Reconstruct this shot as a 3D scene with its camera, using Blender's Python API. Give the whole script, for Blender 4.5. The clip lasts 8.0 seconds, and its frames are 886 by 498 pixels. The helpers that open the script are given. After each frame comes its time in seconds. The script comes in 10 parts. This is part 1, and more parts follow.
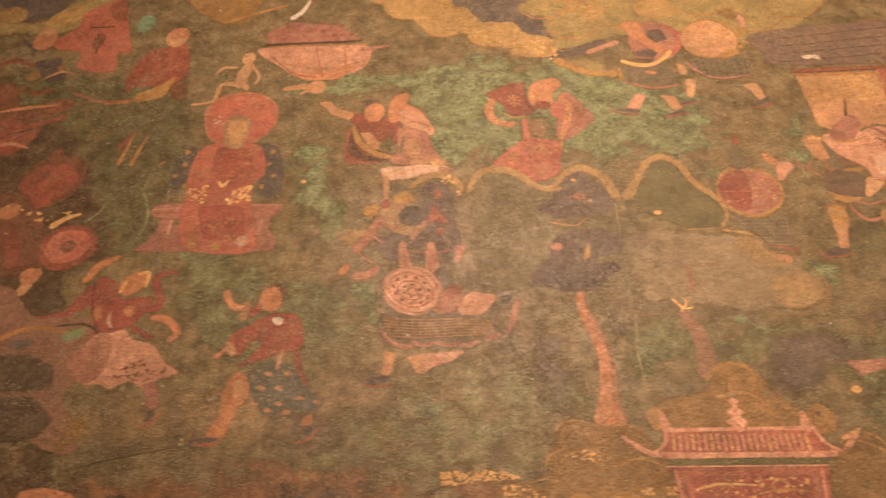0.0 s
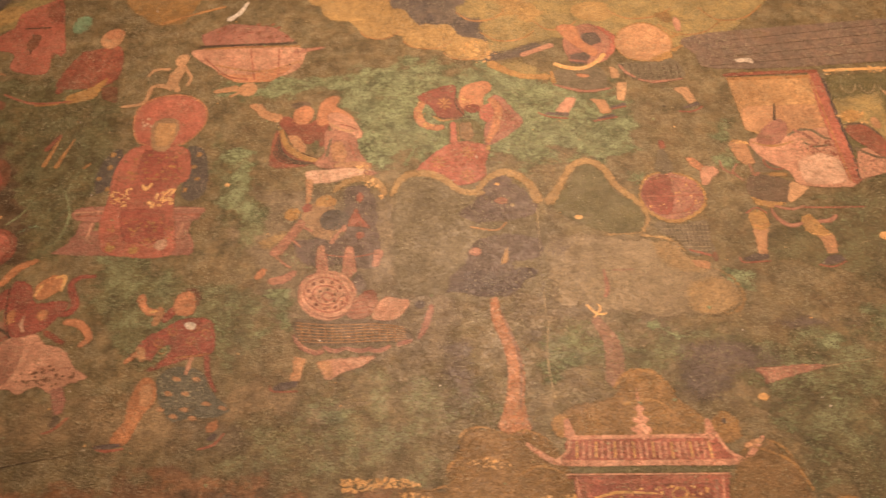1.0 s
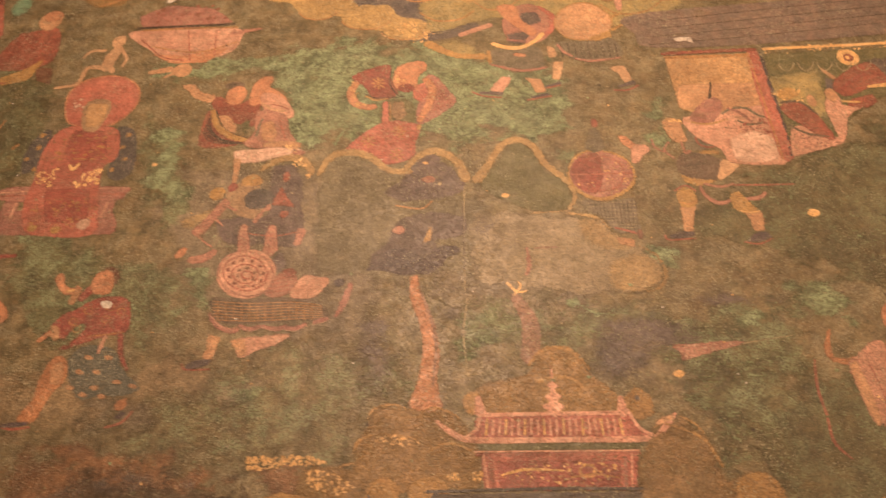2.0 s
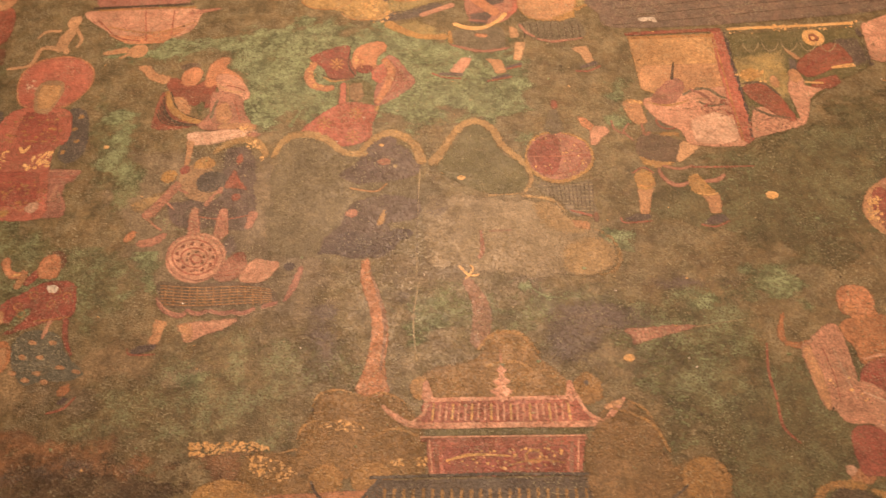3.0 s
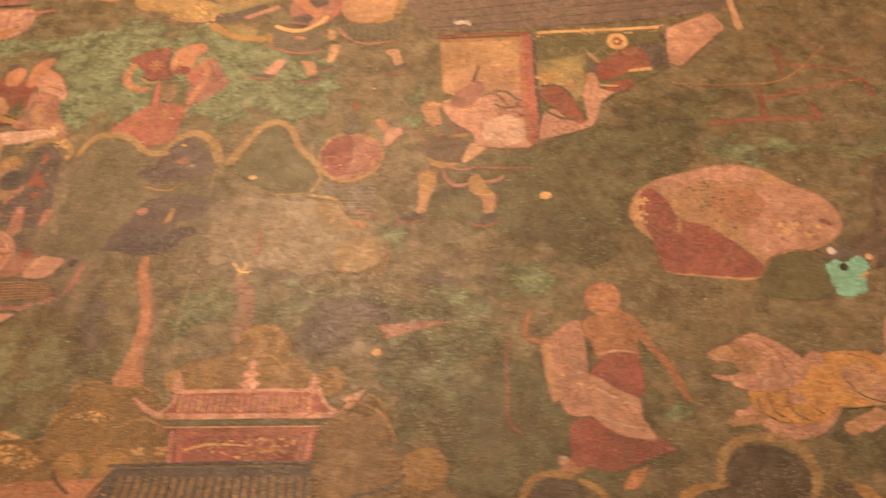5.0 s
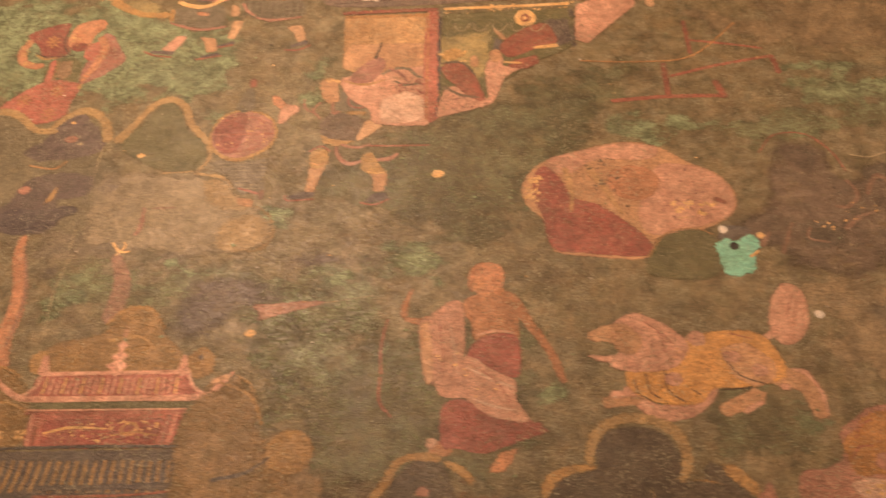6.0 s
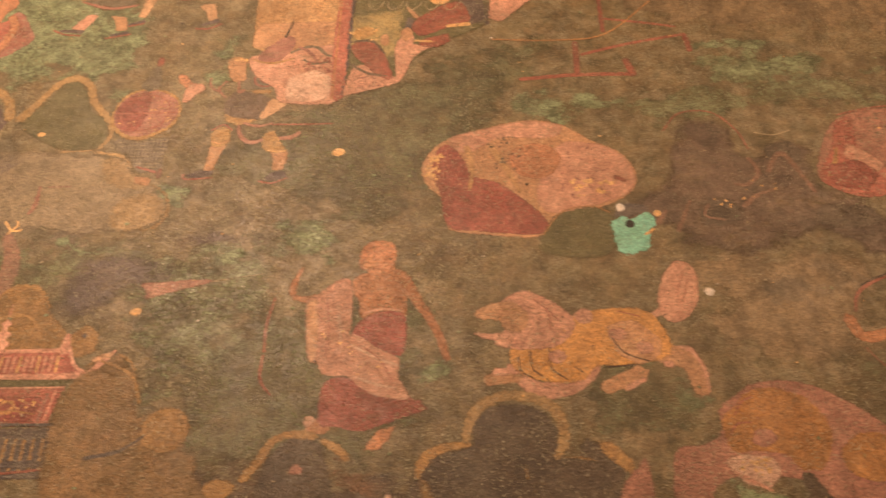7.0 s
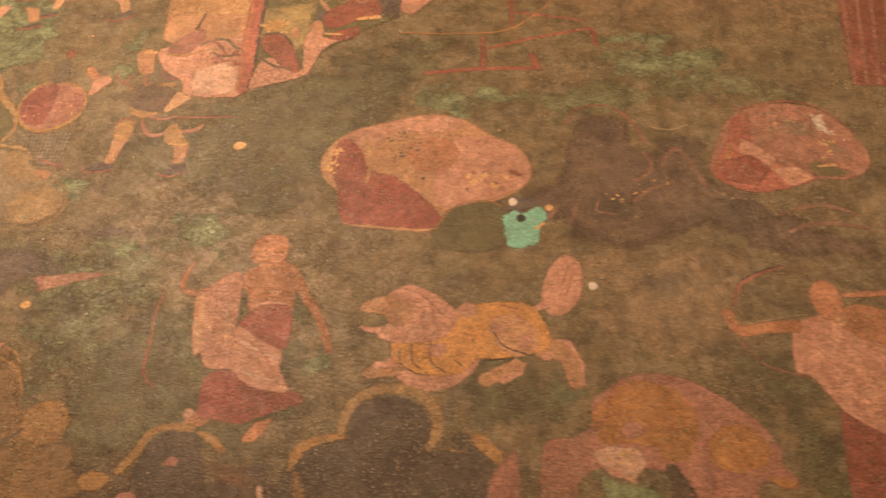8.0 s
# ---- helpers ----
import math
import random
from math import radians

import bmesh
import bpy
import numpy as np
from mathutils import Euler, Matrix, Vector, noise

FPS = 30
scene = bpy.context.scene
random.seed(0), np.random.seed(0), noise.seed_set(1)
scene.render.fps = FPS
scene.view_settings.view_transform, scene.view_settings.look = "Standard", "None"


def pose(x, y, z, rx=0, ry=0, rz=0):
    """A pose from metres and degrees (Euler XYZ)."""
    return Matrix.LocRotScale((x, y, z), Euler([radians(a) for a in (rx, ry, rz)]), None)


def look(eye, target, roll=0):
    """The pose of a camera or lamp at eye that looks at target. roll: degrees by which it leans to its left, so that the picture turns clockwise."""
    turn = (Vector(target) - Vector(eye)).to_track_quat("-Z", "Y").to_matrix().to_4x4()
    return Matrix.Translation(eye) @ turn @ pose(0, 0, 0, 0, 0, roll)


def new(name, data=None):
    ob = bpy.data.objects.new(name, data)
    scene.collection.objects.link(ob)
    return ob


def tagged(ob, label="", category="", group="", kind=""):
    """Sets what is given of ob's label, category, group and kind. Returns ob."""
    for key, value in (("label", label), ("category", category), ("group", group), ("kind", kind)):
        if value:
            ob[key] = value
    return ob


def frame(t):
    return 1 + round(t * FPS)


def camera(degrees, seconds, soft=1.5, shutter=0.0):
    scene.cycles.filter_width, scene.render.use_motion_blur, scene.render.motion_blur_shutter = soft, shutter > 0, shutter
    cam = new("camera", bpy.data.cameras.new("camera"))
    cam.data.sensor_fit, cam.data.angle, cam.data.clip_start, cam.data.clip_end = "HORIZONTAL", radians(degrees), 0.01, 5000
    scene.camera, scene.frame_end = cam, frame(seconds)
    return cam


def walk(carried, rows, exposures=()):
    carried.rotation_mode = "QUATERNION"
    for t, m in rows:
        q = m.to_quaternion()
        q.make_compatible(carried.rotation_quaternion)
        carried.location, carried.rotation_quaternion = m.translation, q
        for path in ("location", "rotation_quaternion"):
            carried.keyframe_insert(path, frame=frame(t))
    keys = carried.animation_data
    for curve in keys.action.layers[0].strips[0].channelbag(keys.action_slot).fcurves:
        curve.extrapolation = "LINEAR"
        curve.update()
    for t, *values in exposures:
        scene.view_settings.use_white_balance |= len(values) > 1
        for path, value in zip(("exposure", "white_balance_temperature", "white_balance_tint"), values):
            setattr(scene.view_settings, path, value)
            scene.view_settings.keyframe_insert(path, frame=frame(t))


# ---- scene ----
cam = camera(60.1, 8.0, soft=1.6, shutter=1.0)
PATH = [
    (0, (-0.076, -0.02, 1.611), (-0.13, 1.601, 2.781), -1.3),
    (0.5, (0.01, -0.018, 1.616), (-0.044, 1.605, 2.783), -1.2),
    (1, (0.082, -0.013, 1.623), (0.03, 1.611, 2.79), -1.2),
    (1.5, (0.159, 0.008, 1.605), (0.105, 1.631, 2.772), -1.1),
    (2, (0.234, 0.032, 1.599), (0.173, 1.657, 2.764), -1.1),
    (3.5, (0.356, 0.06, 1.607), (0.309, 1.714, 2.731), -1.4),
    (4, (0.444, 0.026, 1.597), (0.393, 1.682, 2.718), -1.1),
    (4.5, (0.6, 0.014, 1.583), (0.54, 1.668, 2.706), -1.0),
    (6, (0.925, 0.08, 1.575), (0.884, 1.748, 2.678), -1.4),
    (6.5, (1.021, 0.087, 1.569), (0.984, 1.762, 2.662), -1.5),
    (7, (1.101, 0.112, 1.557), (1.068, 1.79, 2.645), -1.6),
    (7.5, (1.18, 0.109, 1.559), (1.152, 1.795, 2.634), -1.5),
    (7.8, (1.238, 0.107, 1.556), (1.225, 1.798, 2.623), -1.7),
    (8, (1.278, 0.1, 1.557), (1.257, 1.797, 2.614), -1.7),
]
walk(cam, [(t, look(eye, target, roll)) for t, eye, target, roll in PATH])

# ---- light ----
scene.cycles.transparent_max_bounces = 24      # many thin coats of paint lie over one another
WALL = 1.2          # the painted wall's face lies at y = 1.2
world = bpy.data.worlds.new("room_air")
scene.world = world
world.use_nodes = True
world.node_tree.nodes["Background"].inputs[0].default_value = (1.0, 0.72, 0.46, 1)
world.node_tree.nodes["Background"].inputs[1].default_value = 0.02
# both lamps are unseen; the second is added to fill the right side
LAMPS = (((0.16, -0.75, 3.4), (0.24, 1.2, 2.3), 77.0, 0.5, (1.0, 0.655, 0.41)), ((2.7, -0.9, 3.4), (2.4, 1.2, 2.2), 35.0, 0.5, (1.0, 0.585, 0.315)))
for eye, target, power, size, tint in LAMPS:
    data = bpy.data.lights.new("unseen_lamp", "AREA")
    data.energy, data.size, data.color = power, size, tint
    new("unseen_lamp", data).matrix_world = look(eye, target)


# ---- materials ----
def link(tree, a, b):
    tree.links.new(a, b)


def node(tree, kind, **values):
    n = tree.nodes.new(kind)
    for key, value in values.items():
        n.inputs[key].default_value = value
    return n


def mixed(tree, fac, a, b, blend="MIX"):
    """A colour mix; a, b: colours or sockets, fac: number or socket."""
    n = tree.nodes.new("ShaderNodeMix")
    n.data_type, n.blend_type = "RGBA", blend
    for slot, value in ((0, fac), (6, a), (7, b)):
        if isinstance(value, bpy.types.NodeSocket):
            link(tree, value, n.inputs[slot])
        else:
            n.inputs[slot].default_value = (*value, 1) if isinstance(value, tuple) else value
    return n.outputs[2]


def calc(tree, op, a, b=0.0, clamp=False):
    n = tree.nodes.new("ShaderNodeMath")
    n.operation, n.use_clamp = op, clamp
    for slot, value in ((0, a), (1, b)):
        if isinstance(value, bpy.types.NodeSocket):
            link(tree, value, n.inputs[slot])
        else:
            n.inputs[slot].default_value = value
    return n.outputs[0]


def ramp(tree, value, lo, hi, to_lo=0.0, to_hi=1.0):
    n = tree.nodes.new("ShaderNodeMapRange")
    n.interpolation_type = "SMOOTHSTEP"
    link(tree, value, n.inputs[0])
    for slot, v in zip((1, 2, 3, 4), (lo, hi, to_lo, to_hi)):
        n.inputs[slot].default_value = v
    return n.outputs[0]


def grain(tree, at, scale, detail=4.0, rough=0.6, stretch=(1, 1, 1), shift=0.0):
    m = tree.nodes.new("ShaderNodeMapping")
    m.inputs["Scale"].default_value = stretch
    m.inputs["Location"].default_value = (shift, shift * 0.7, shift * 1.3)
    link(tree, at, m.inputs[0])
    n = node(tree, "ShaderNodeTexNoise", Scale=scale, Detail=detail, Roughness=rough)
    link(tree, m.outputs[0], n.inputs["Vector"])
    return n.outputs["Fac"]


UNDER = (0.17, 0.115, 0.055)      # the brown priming that shows where paint has worn
PALE = (0.44, 0.41, 0.29)          # chalky crumbs of old pigment, and glints painted on their relief
MOSS = (0.33, 0.41, 0.25)          # crumbs of pale green pigment
DUST = (0.33, 0.27, 0.19)          # thin grey film of dust


def pigment(name, colour, second=None, wear=0.35, speck=0.1, soft=0.0015, ragged=0.006, worn_to=UNDER, edged=True, seed=0.0, gnaw_size=95.0, outline=0.0, crumb=150.0, crumb_from=0.55, crumb_to=PALE, net=0.12, mottle=0.5):
    """Old distemper paint: two tones, rubbed patches, crumbs, brush lines and a ragged edge."""
    mat = bpy.data.materials.new(name)
    mat.use_nodes = True
    tree = mat.node_tree
    shader = tree.nodes["Principled BSDF"]
    at = tree.nodes.new("ShaderNodeNewGeometry").outputs["Position"]
    broad = grain(tree, at, 5.0, 4, 0.55, shift=seed)
    middle = grain(tree, at, 42.0, 6, 0.65, shift=seed + 3)
    rubbed = grain(tree, at, 17.0, 9, 0.72, (1, 1, 1.7), shift=seed + 7)
    brush = grain(tree, at, 30.0, 5, 0.65, (1, 1, 5), shift=11)
    fine = grain(tree, at, 300.0, 4, 0.75)
    weather = grain(tree, at, 26.0, 9, 0.74, (1, 1, 0.8), shift=61)
    dust = grain(tree, at, 60.0, 7, 0.74, (1, 1, 1.2), shift=71)
    stipple = grain(tree, at, 120.0, 5, 0.7, (1, 1, 1.3), shift=seed + 2)
    second = second or tuple(c * 0.72 for c in colour)
    col = mixed(tree, ramp(tree, middle, 0.37, 0.64), colour, second)
    col = mixed(tree, ramp(tree, broad, 0.35, 0.7, 0.0, 0.6), col, tuple(c * 0.75 for c in second))
    if outline:
        rim = tree.nodes.new("ShaderNodeAttribute")
        rim.attribute_name = "inside"
        near = calc(tree, "ADD", rim.outputs["Fac"], calc(tree, "MULTIPLY", calc(tree, "SUBTRACT", middle, 0.5), 0.006))
        col = mixed(tree, ramp(tree, near, 0.0022, 0.0036, outline, 0.0), col, tuple(c * 0.5 for c in second))
    col = mixed(tree, ramp(tree, rubbed, 0.66 - 0.3 * wear, 0.82 - 0.2 * wear, 0, 0.7), col, worn_to)
    tone = calc(tree, "ADD", ramp(tree, brush, 0.28, 0.72, 0.90, 1.10), calc(tree, "ADD", ramp(tree, fine, 0.34, 0.66, -0.36, 0.36), ramp(tree, stipple, 0.32, 0.68, -0.13, 0.13)))
    tone = calc(tree, "MULTIPLY", tone, ramp(tree, weather, 0.34, 0.66, 1.0 - 0.38 * mottle, 1.0 + 0.28 * mottle))
    col = mixed(tree, 1.0, col, tone, "MULTIPLY")
    col = mixed(tree, calc(tree, "MULTIPLY", ramp(tree, dust, 0.52, 0.68), 0.16), col, DUST)
    crumbs = calc(tree, "MULTIPLY", ramp(tree, grain(tree, at, crumb, 4, 0.7, (1, 1, 1.6), 5), crumb_from, crumb_from + 0.09), ramp(tree, grain(tree, at, 9.0, 4, 0.6, shift=seed + 19), 0.40, 0.62, 0.1, 1.0))
    col = mixed(tree, calc(tree, "MULTIPLY", crumbs, speck), col, crumb_to)
    # pin-head crumbs and pits, in drifts; pale specks also paint glints off the relief
    grit_glint = grain(tree, at, 300.0, 2, 0.5, (1, 1, 1.2), 41)
    drift = ramp(tree, grain(tree, at, 13.0, 5, 0.65, shift=47), 0.4, 0.62, 0.15, 0.8)
    col = mixed(tree, calc(tree, "MULTIPLY", ramp(tree, grit_glint, 0.60, 0.68), drift), col, PALE)
    col = mixed(tree, calc(tree, "MULTIPLY", ramp(tree, grit_glint, 0.36, 0.29), calc(tree, "MULTIPLY", drift, 0.8)), col, tuple(c * 0.4 for c in UNDER))
    crumbs = calc(tree, "ADD", crumbs, calc(tree, "MULTIPLY", ramp(tree, grit_glint, 0.5, 0.68), drift))
    # lifted paint: a net of pale ridges round small dark hollows
    ridge = node(tree, "ShaderNodeTexVoronoi", Scale=215.0)
    ridge.feature = "DISTANCE_TO_EDGE"
    link(tree, at, ridge.inputs["Vector"])
    lifted = calc(tree, "MULTIPLY", ramp(tree, grain(tree, at, 24.0, 8, 0.75, (1, 1, 1.2), seed + 83), 0.44, 0.62), net)
    col = mixed(tree, calc(tree, "MULTIPLY", ramp(tree, ridge.outputs["Distance"], 0.04, 0.2, 1.0, 0.0), lifted), col, crumb_to)
    col = mixed(tree, calc(tree, "MULTIPLY", ramp(tree, ridge.outputs["Distance"], 0.18, 0.34), calc(tree, "MULTIPLY", lifted, 0.5)), col, tuple(c * 0.45 for c in UNDER))
    # fine dark crackle
    cell = node(tree, "ShaderNodeTexVoronoi", Scale=75.0)
    cell.feature = "DISTANCE_TO_EDGE"
    bend = tree.nodes.new("ShaderNodeVectorMath")
    bend.operation = "ADD"
    link(tree, at, bend.inputs[0])
    wob = node(tree, "ShaderNodeTexNoise", Scale=60.0, Detail=3.0)
    link(tree, at, wob.inputs["Vector"])
    small = tree.nodes.new("ShaderNodeVectorMath")
    small.operation = "SCALE"
    small.inputs[3].default_value = 0.02
    link(tree, wob.outputs["Color"], small.inputs[0])
    link(tree, small.outputs[0], bend.inputs[1])
    link(tree, bend.outputs[0], cell.inputs["Vector"])
    crack = calc(tree, "MULTIPLY", ramp(tree, cell.outputs["Distance"], 0.0, 0.05, 1.0, 0.0), ramp(tree, broad, 0.45, 0.65, 0.0, 0.45))
    col = mixed(tree, crack, col, tuple(c * 0.45 for c in UNDER))
    link(tree, col, shader.inputs["Base Color"])
    link(tree, calc(tree, "SUBTRACT", ramp(tree, middle, 0.3, 0.7, 0.40, 0.58), calc(tree, "MULTIPLY", crumbs, 0.12)), shader.inputs["Roughness"])
    shader.inputs["Specular IOR Level"].default_value = 0.5
    bump = tree.nodes.new("ShaderNodeBump")
    bump.inputs["Strength"].default_value = 0.6
    bump.inputs["Distance"].default_value = 0.0016
    height = calc(tree, "ADD", calc(tree, "MULTIPLY", brush, 0.25), calc(tree, "ADD", calc(tree, "MULTIPLY", fine, 0.45), calc(tree, "MULTIPLY", crumbs, 1.0)))
    link(tree, calc(tree, "SUBTRACT", height, calc(tree, "MULTIPLY", crack, 0.6)), bump.inputs["Height"])
    link(tree, bump.outputs[0], shader.inputs["Normal"])
    if edged:
        inside = tree.nodes.new("ShaderNodeAttribute")
        inside.attribute_name = "inside"
        gnaw = calc(tree, "MULTIPLY", calc(tree, "SUBTRACT", grain(tree, at, gnaw_size, 6 if gnaw_size > 40 else 5, 0.72 if gnaw_size > 40 else 0.58, (1, 1, 1.5), seed + 23), 0.42), ragged * 2)
        crumbly = ramp(tree, grain(tree, at, 520.0, 3, 0.8, (1, 1, 1.4), seed + 31), 0.3, 0.7)
        cover = calc(tree, "SUBTRACT", calc(tree, "DIVIDE", calc(tree, "SUBTRACT", inside.outputs["Fac"], gnaw), soft), crumbly)
        rub = ramp(tree, rubbed, 0.74 - 0.34 * wear, 0.86 - 0.22 * wear)
        whole = calc(tree, "GREATER_THAN", crumbly, calc(tree, "MULTIPLY", rub, 0.85))
        pinhole = calc(tree, "MULTIPLY", ramp(tree, grain(tree, at, 210.0, 3, 0.6, (1, 1, 1.2), seed + 53), 0.40, 0.34), ramp(tree, weather, 0.42, 0.6, 0.25, 1.0))
        whole = calc(tree, "MULTIPLY", whole, calc(tree, "LESS_THAN", pinhole, 0.5))
        link(tree, calc(tree, "MULTIPLY", calc(tree, "GREATER_THAN", cover, 0.0), whole), shader.inputs["Alpha"])
    return mat


def plain(name, colour, rough=0.7, second=None):
    """A plain, slightly mottled surface for the room behind the camera."""
    mat = bpy.data.materials.new(name)
    mat.use_nodes = True
    tree = mat.node_tree
    at = tree.nodes.new("ShaderNodeNewGeometry").outputs["Position"]
    col = mixed(tree, ramp(tree, grain(tree, at, 6.0, 6, 0.6), 0.3, 0.7), colour, second or tuple(c * 0.8 for c in colour))
    link(tree, col, tree.nodes["Principled BSDF"].inputs["Base Color"])
    tree.nodes["Principled BSDF"].inputs["Roughness"].default_value = rough
    return mat


GROUND = pigment("ground_paint", (0.19, 0.14, 0.076), second=(0.134, 0.108, 0.056), wear=0.55, worn_to=(0.146, 0.095, 0.049), edged=False, speck=0.35, seed=0.0, net=0.35, mottle=1.0)
MEADOW = pigment("meadow_paint", (0.152, 0.182, 0.1), second=(0.1, 0.11, 0.058), wear=0.5, soft=0.03, ragged=0.11, gnaw_size=14.0, crumb=105.0, crumb_from=0.49, speck=0.7, seed=1.37, crumb_to=MOSS, net=0.9, mottle=1.0)
DEEP_GREEN = pigment("deep_green_paint", (0.094, 0.078, 0.039), second=(0.112, 0.095, 0.049), wear=0.45, soft=0.03, ragged=0.11, gnaw_size=14.0, crumb=110.0, crumb_from=0.56, speck=0.6, seed=2.74, crumb_to=MOSS, net=0.25, mottle=1.0)
GREEN = pigment("green_paint", (0.142, 0.136, 0.07), second=(0.106, 0.092, 0.047), wear=0.5, soft=0.03, ragged=0.11, gnaw_size=14.0, speck=0.6, crumb=120.0, crumb_from=0.53, seed=4.11, crumb_to=MOSS, net=0.6, mottle=1.0)
EARTH = pigment("earth_paint", (0.262, 0.19, 0.112), second=(0.2, 0.145, 0.084), wear=0.4, speck=0.2, soft=0.03, ragged=0.11, gnaw_size=14.0, seed=5.48, mottle=1.0)
EARTH_OLIVE = pigment("earth_olive_paint", (0.17, 0.128, 0.068), second=(0.125, 0.104, 0.056), wear=0.4, speck=0.4, soft=0.03, ragged=0.09, gnaw_size=14.0, seed=5.9, crumb_to=MOSS, net=0.5, mottle=1.0)
RED_EARTH = pigment("red_earth_paint", (0.243, 0.126, 0.065), second=(0.173, 0.095, 0.054), wear=0.4, speck=0.1, soft=0.03, ragged=0.11, gnaw_size=14.0, seed=6.85, mottle=1.0)
# dark earth tone, also used to paint in light falloff
EARTH_AND_SHADE = pigment("earth_and_shade_paint", (0.068, 0.043, 0.026), second=(0.105, 0.068, 0.04), wear=0.3, speck=0.1, soft=0.03, ragged=0.11, gnaw_size=14.0, seed=8.22, mottle=1.0)
HAZE = pigment("haze_paint", (0.225, 0.178, 0.126), second=(0.188, 0.15, 0.102), wear=0.4, speck=0.25, ragged=0.11, gnaw_size=14.0, soft=0.06, seed=9.59, mottle=1.0)
PLUM = pigment("plum_paint", (0.124, 0.088, 0.084), second=(0.098, 0.073, 0.068), speck=0.15, soft=0.005, ragged=0.012, gnaw_size=30.0, wear=0.12, seed=10.96)
PLUM_SMEAR = pigment("plum_smear_paint", (0.108, 0.083, 0.085), second=(0.135, 0.106, 0.096), speck=0.2, ragged=0.07, gnaw_size=14.0, wear=0.5, soft=0.04, seed=12.33)
PLUM_DARK = pigment("plum_dark_paint", (0.072, 0.053, 0.058), second=(0.088, 0.066, 0.068), speck=0.1, soft=0.004, ragged=0.01, gnaw_size=30.0, wear=0.12, seed=13.7)
BUSH_DARK = pigment("bush_dark_paint", (0.1, 0.072, 0.05), second=(0.074, 0.054, 0.04), wear=0.3, speck=0.1, soft=0.006, seed=15.07)
BURNT = pigment("burnt_paint", (0.165, 0.112, 0.082), second=(0.125, 0.088, 0.068), wear=0.5, speck=0.15, soft=0.03, ragged=0.06, gnaw_size=12.0, seed=16.44, mottle=1.0)
BARK = pigment("bark_paint", (0.298, 0.163, 0.118), second=(0.218, 0.126, 0.089), wear=0.35, speck=0.2, seed=17.81)
FACE_TAN = pigment("face_tan_paint", (0.328, 0.214, 0.127), second=(0.27, 0.171, 0.103), wear=0.4, speck=0.2, seed=19.18)
SHOE = pigment("shoe_paint", (0.122, 0.084, 0.089), second=(0.086, 0.065, 0.071), wear=0.3, speck=0.1, ragged=0.003, seed=0.55)
TUNIC = pigment("tunic_paint", (0.173, 0.14, 0.103), second=(0.134, 0.113, 0.076), wear=0.3, speck=0.25, soft=0.003, ragged=0.006, seed=1.92)
SPOTTED = pigment("spotted_paint", (0.14, 0.14, 0.118), second=(0.105, 0.107, 0.089), wear=0.35, speck=0.15, seed=3.29)
RIM_OCHRE = pigment("rim_ochre_paint", (0.392, 0.262, 0.118), second=(0.318, 0.205, 0.096), wear=0.25, speck=0.25, soft=0.004, ragged=0.008, seed=4.66)
BUSH_BROWN = pigment("bush_brown_paint", (0.261, 0.155, 0.071), second=(0.187, 0.12, 0.054), wear=0.4, speck=0.15, soft=0.01, ragged=0.008, seed=6.03)
ROSE_LINE = pigment("rose_line_paint", (0.68, 0.376, 0.276), second=(0.529, 0.262, 0.192), wear=0.15, speck=0.1, ragged=0.002, seed=7.4)
LOBE_TAN = pigment("lobe_tan_paint", (0.37, 0.252, 0.127), second=(0.288, 0.205, 0.111), wear=0.45, speck=0.3, soft=0.012, ragged=0.01, seed=8.77)
NIGHT = pigment("night_paint", (0.09, 0.079, 0.083), second=(0.134, 0.107, 0.096), wear=0.3, speck=0.1, soft=0.006, seed=10.14)
CLOUD = pigment("cloud_paint", (0.439, 0.294, 0.127), second=(0.338, 0.223, 0.096), wear=0.3, speck=0.1, soft=0.004, seed=11.51)
CLOUD_SHADE = pigment("cloud_shade_paint", (0.338, 0.252, 0.111), second=(0.261, 0.214, 0.103), wear=0.4, speck=0.15, soft=0.012, ragged=0.02, gnaw_size=30.0, seed=12.88)
OCHRE = pigment("ochre_paint", (0.416, 0.252, 0.096), second=(0.328, 0.187, 0.076), wear=0.4, speck=0.15, soft=0.004, seed=14.25)
OCHRE_DARK = pigment("ochre_dark_paint", (0.315, 0.182, 0.072), second=(0.228, 0.14, 0.058), wear=0.4, speck=0.1, soft=0.008, ragged=0.008, seed=15.62)
OLIVE = pigment("olive_paint", (0.135, 0.118, 0.056), second=(0.112, 0.106, 0.05), wear=0.4, speck=0.2, soft=0.008, seed=16.99)
LEAF_BROWN = pigment("leaf_brown_paint", (0.168, 0.138, 0.086), second=(0.14, 0.118, 0.074), wear=0.3, speck=0.2, soft=0.012, ragged=0.03, gnaw_size=16.0, seed=18.36)
TAN_LEAF = pigment("tan_leaf_paint", (0.285, 0.222, 0.145), second=(0.222, 0.178, 0.115), wear=0.3, speck=0.3, soft=0.012, ragged=0.03, gnaw_size=24.0, seed=19.73)
RED = pigment("red_paint", (0.44, 0.152, 0.112), second=(0.345, 0.112, 0.085), outline=0.55, speck=0.2, wear=0.35, seed=1.1)
DULL_RED = pigment("dull_red_paint", (0.295, 0.094, 0.066), outline=0.55, second=(0.212, 0.07, 0.05), speck=0.17, wear=0.38, seed=2.47)
DARK_RED = pigment("dark_red_paint", (0.21, 0.084, 0.054), outline=0.55, second=(0.134, 0.06, 0.036), wear=0.5, speck=0.17, seed=3.84)
CRIMSON = pigment("crimson_paint", (0.315, 0.088, 0.07), second=(0.235, 0.07, 0.056), outline=0.55, wear=0.35, speck=0.25, seed=5.21)
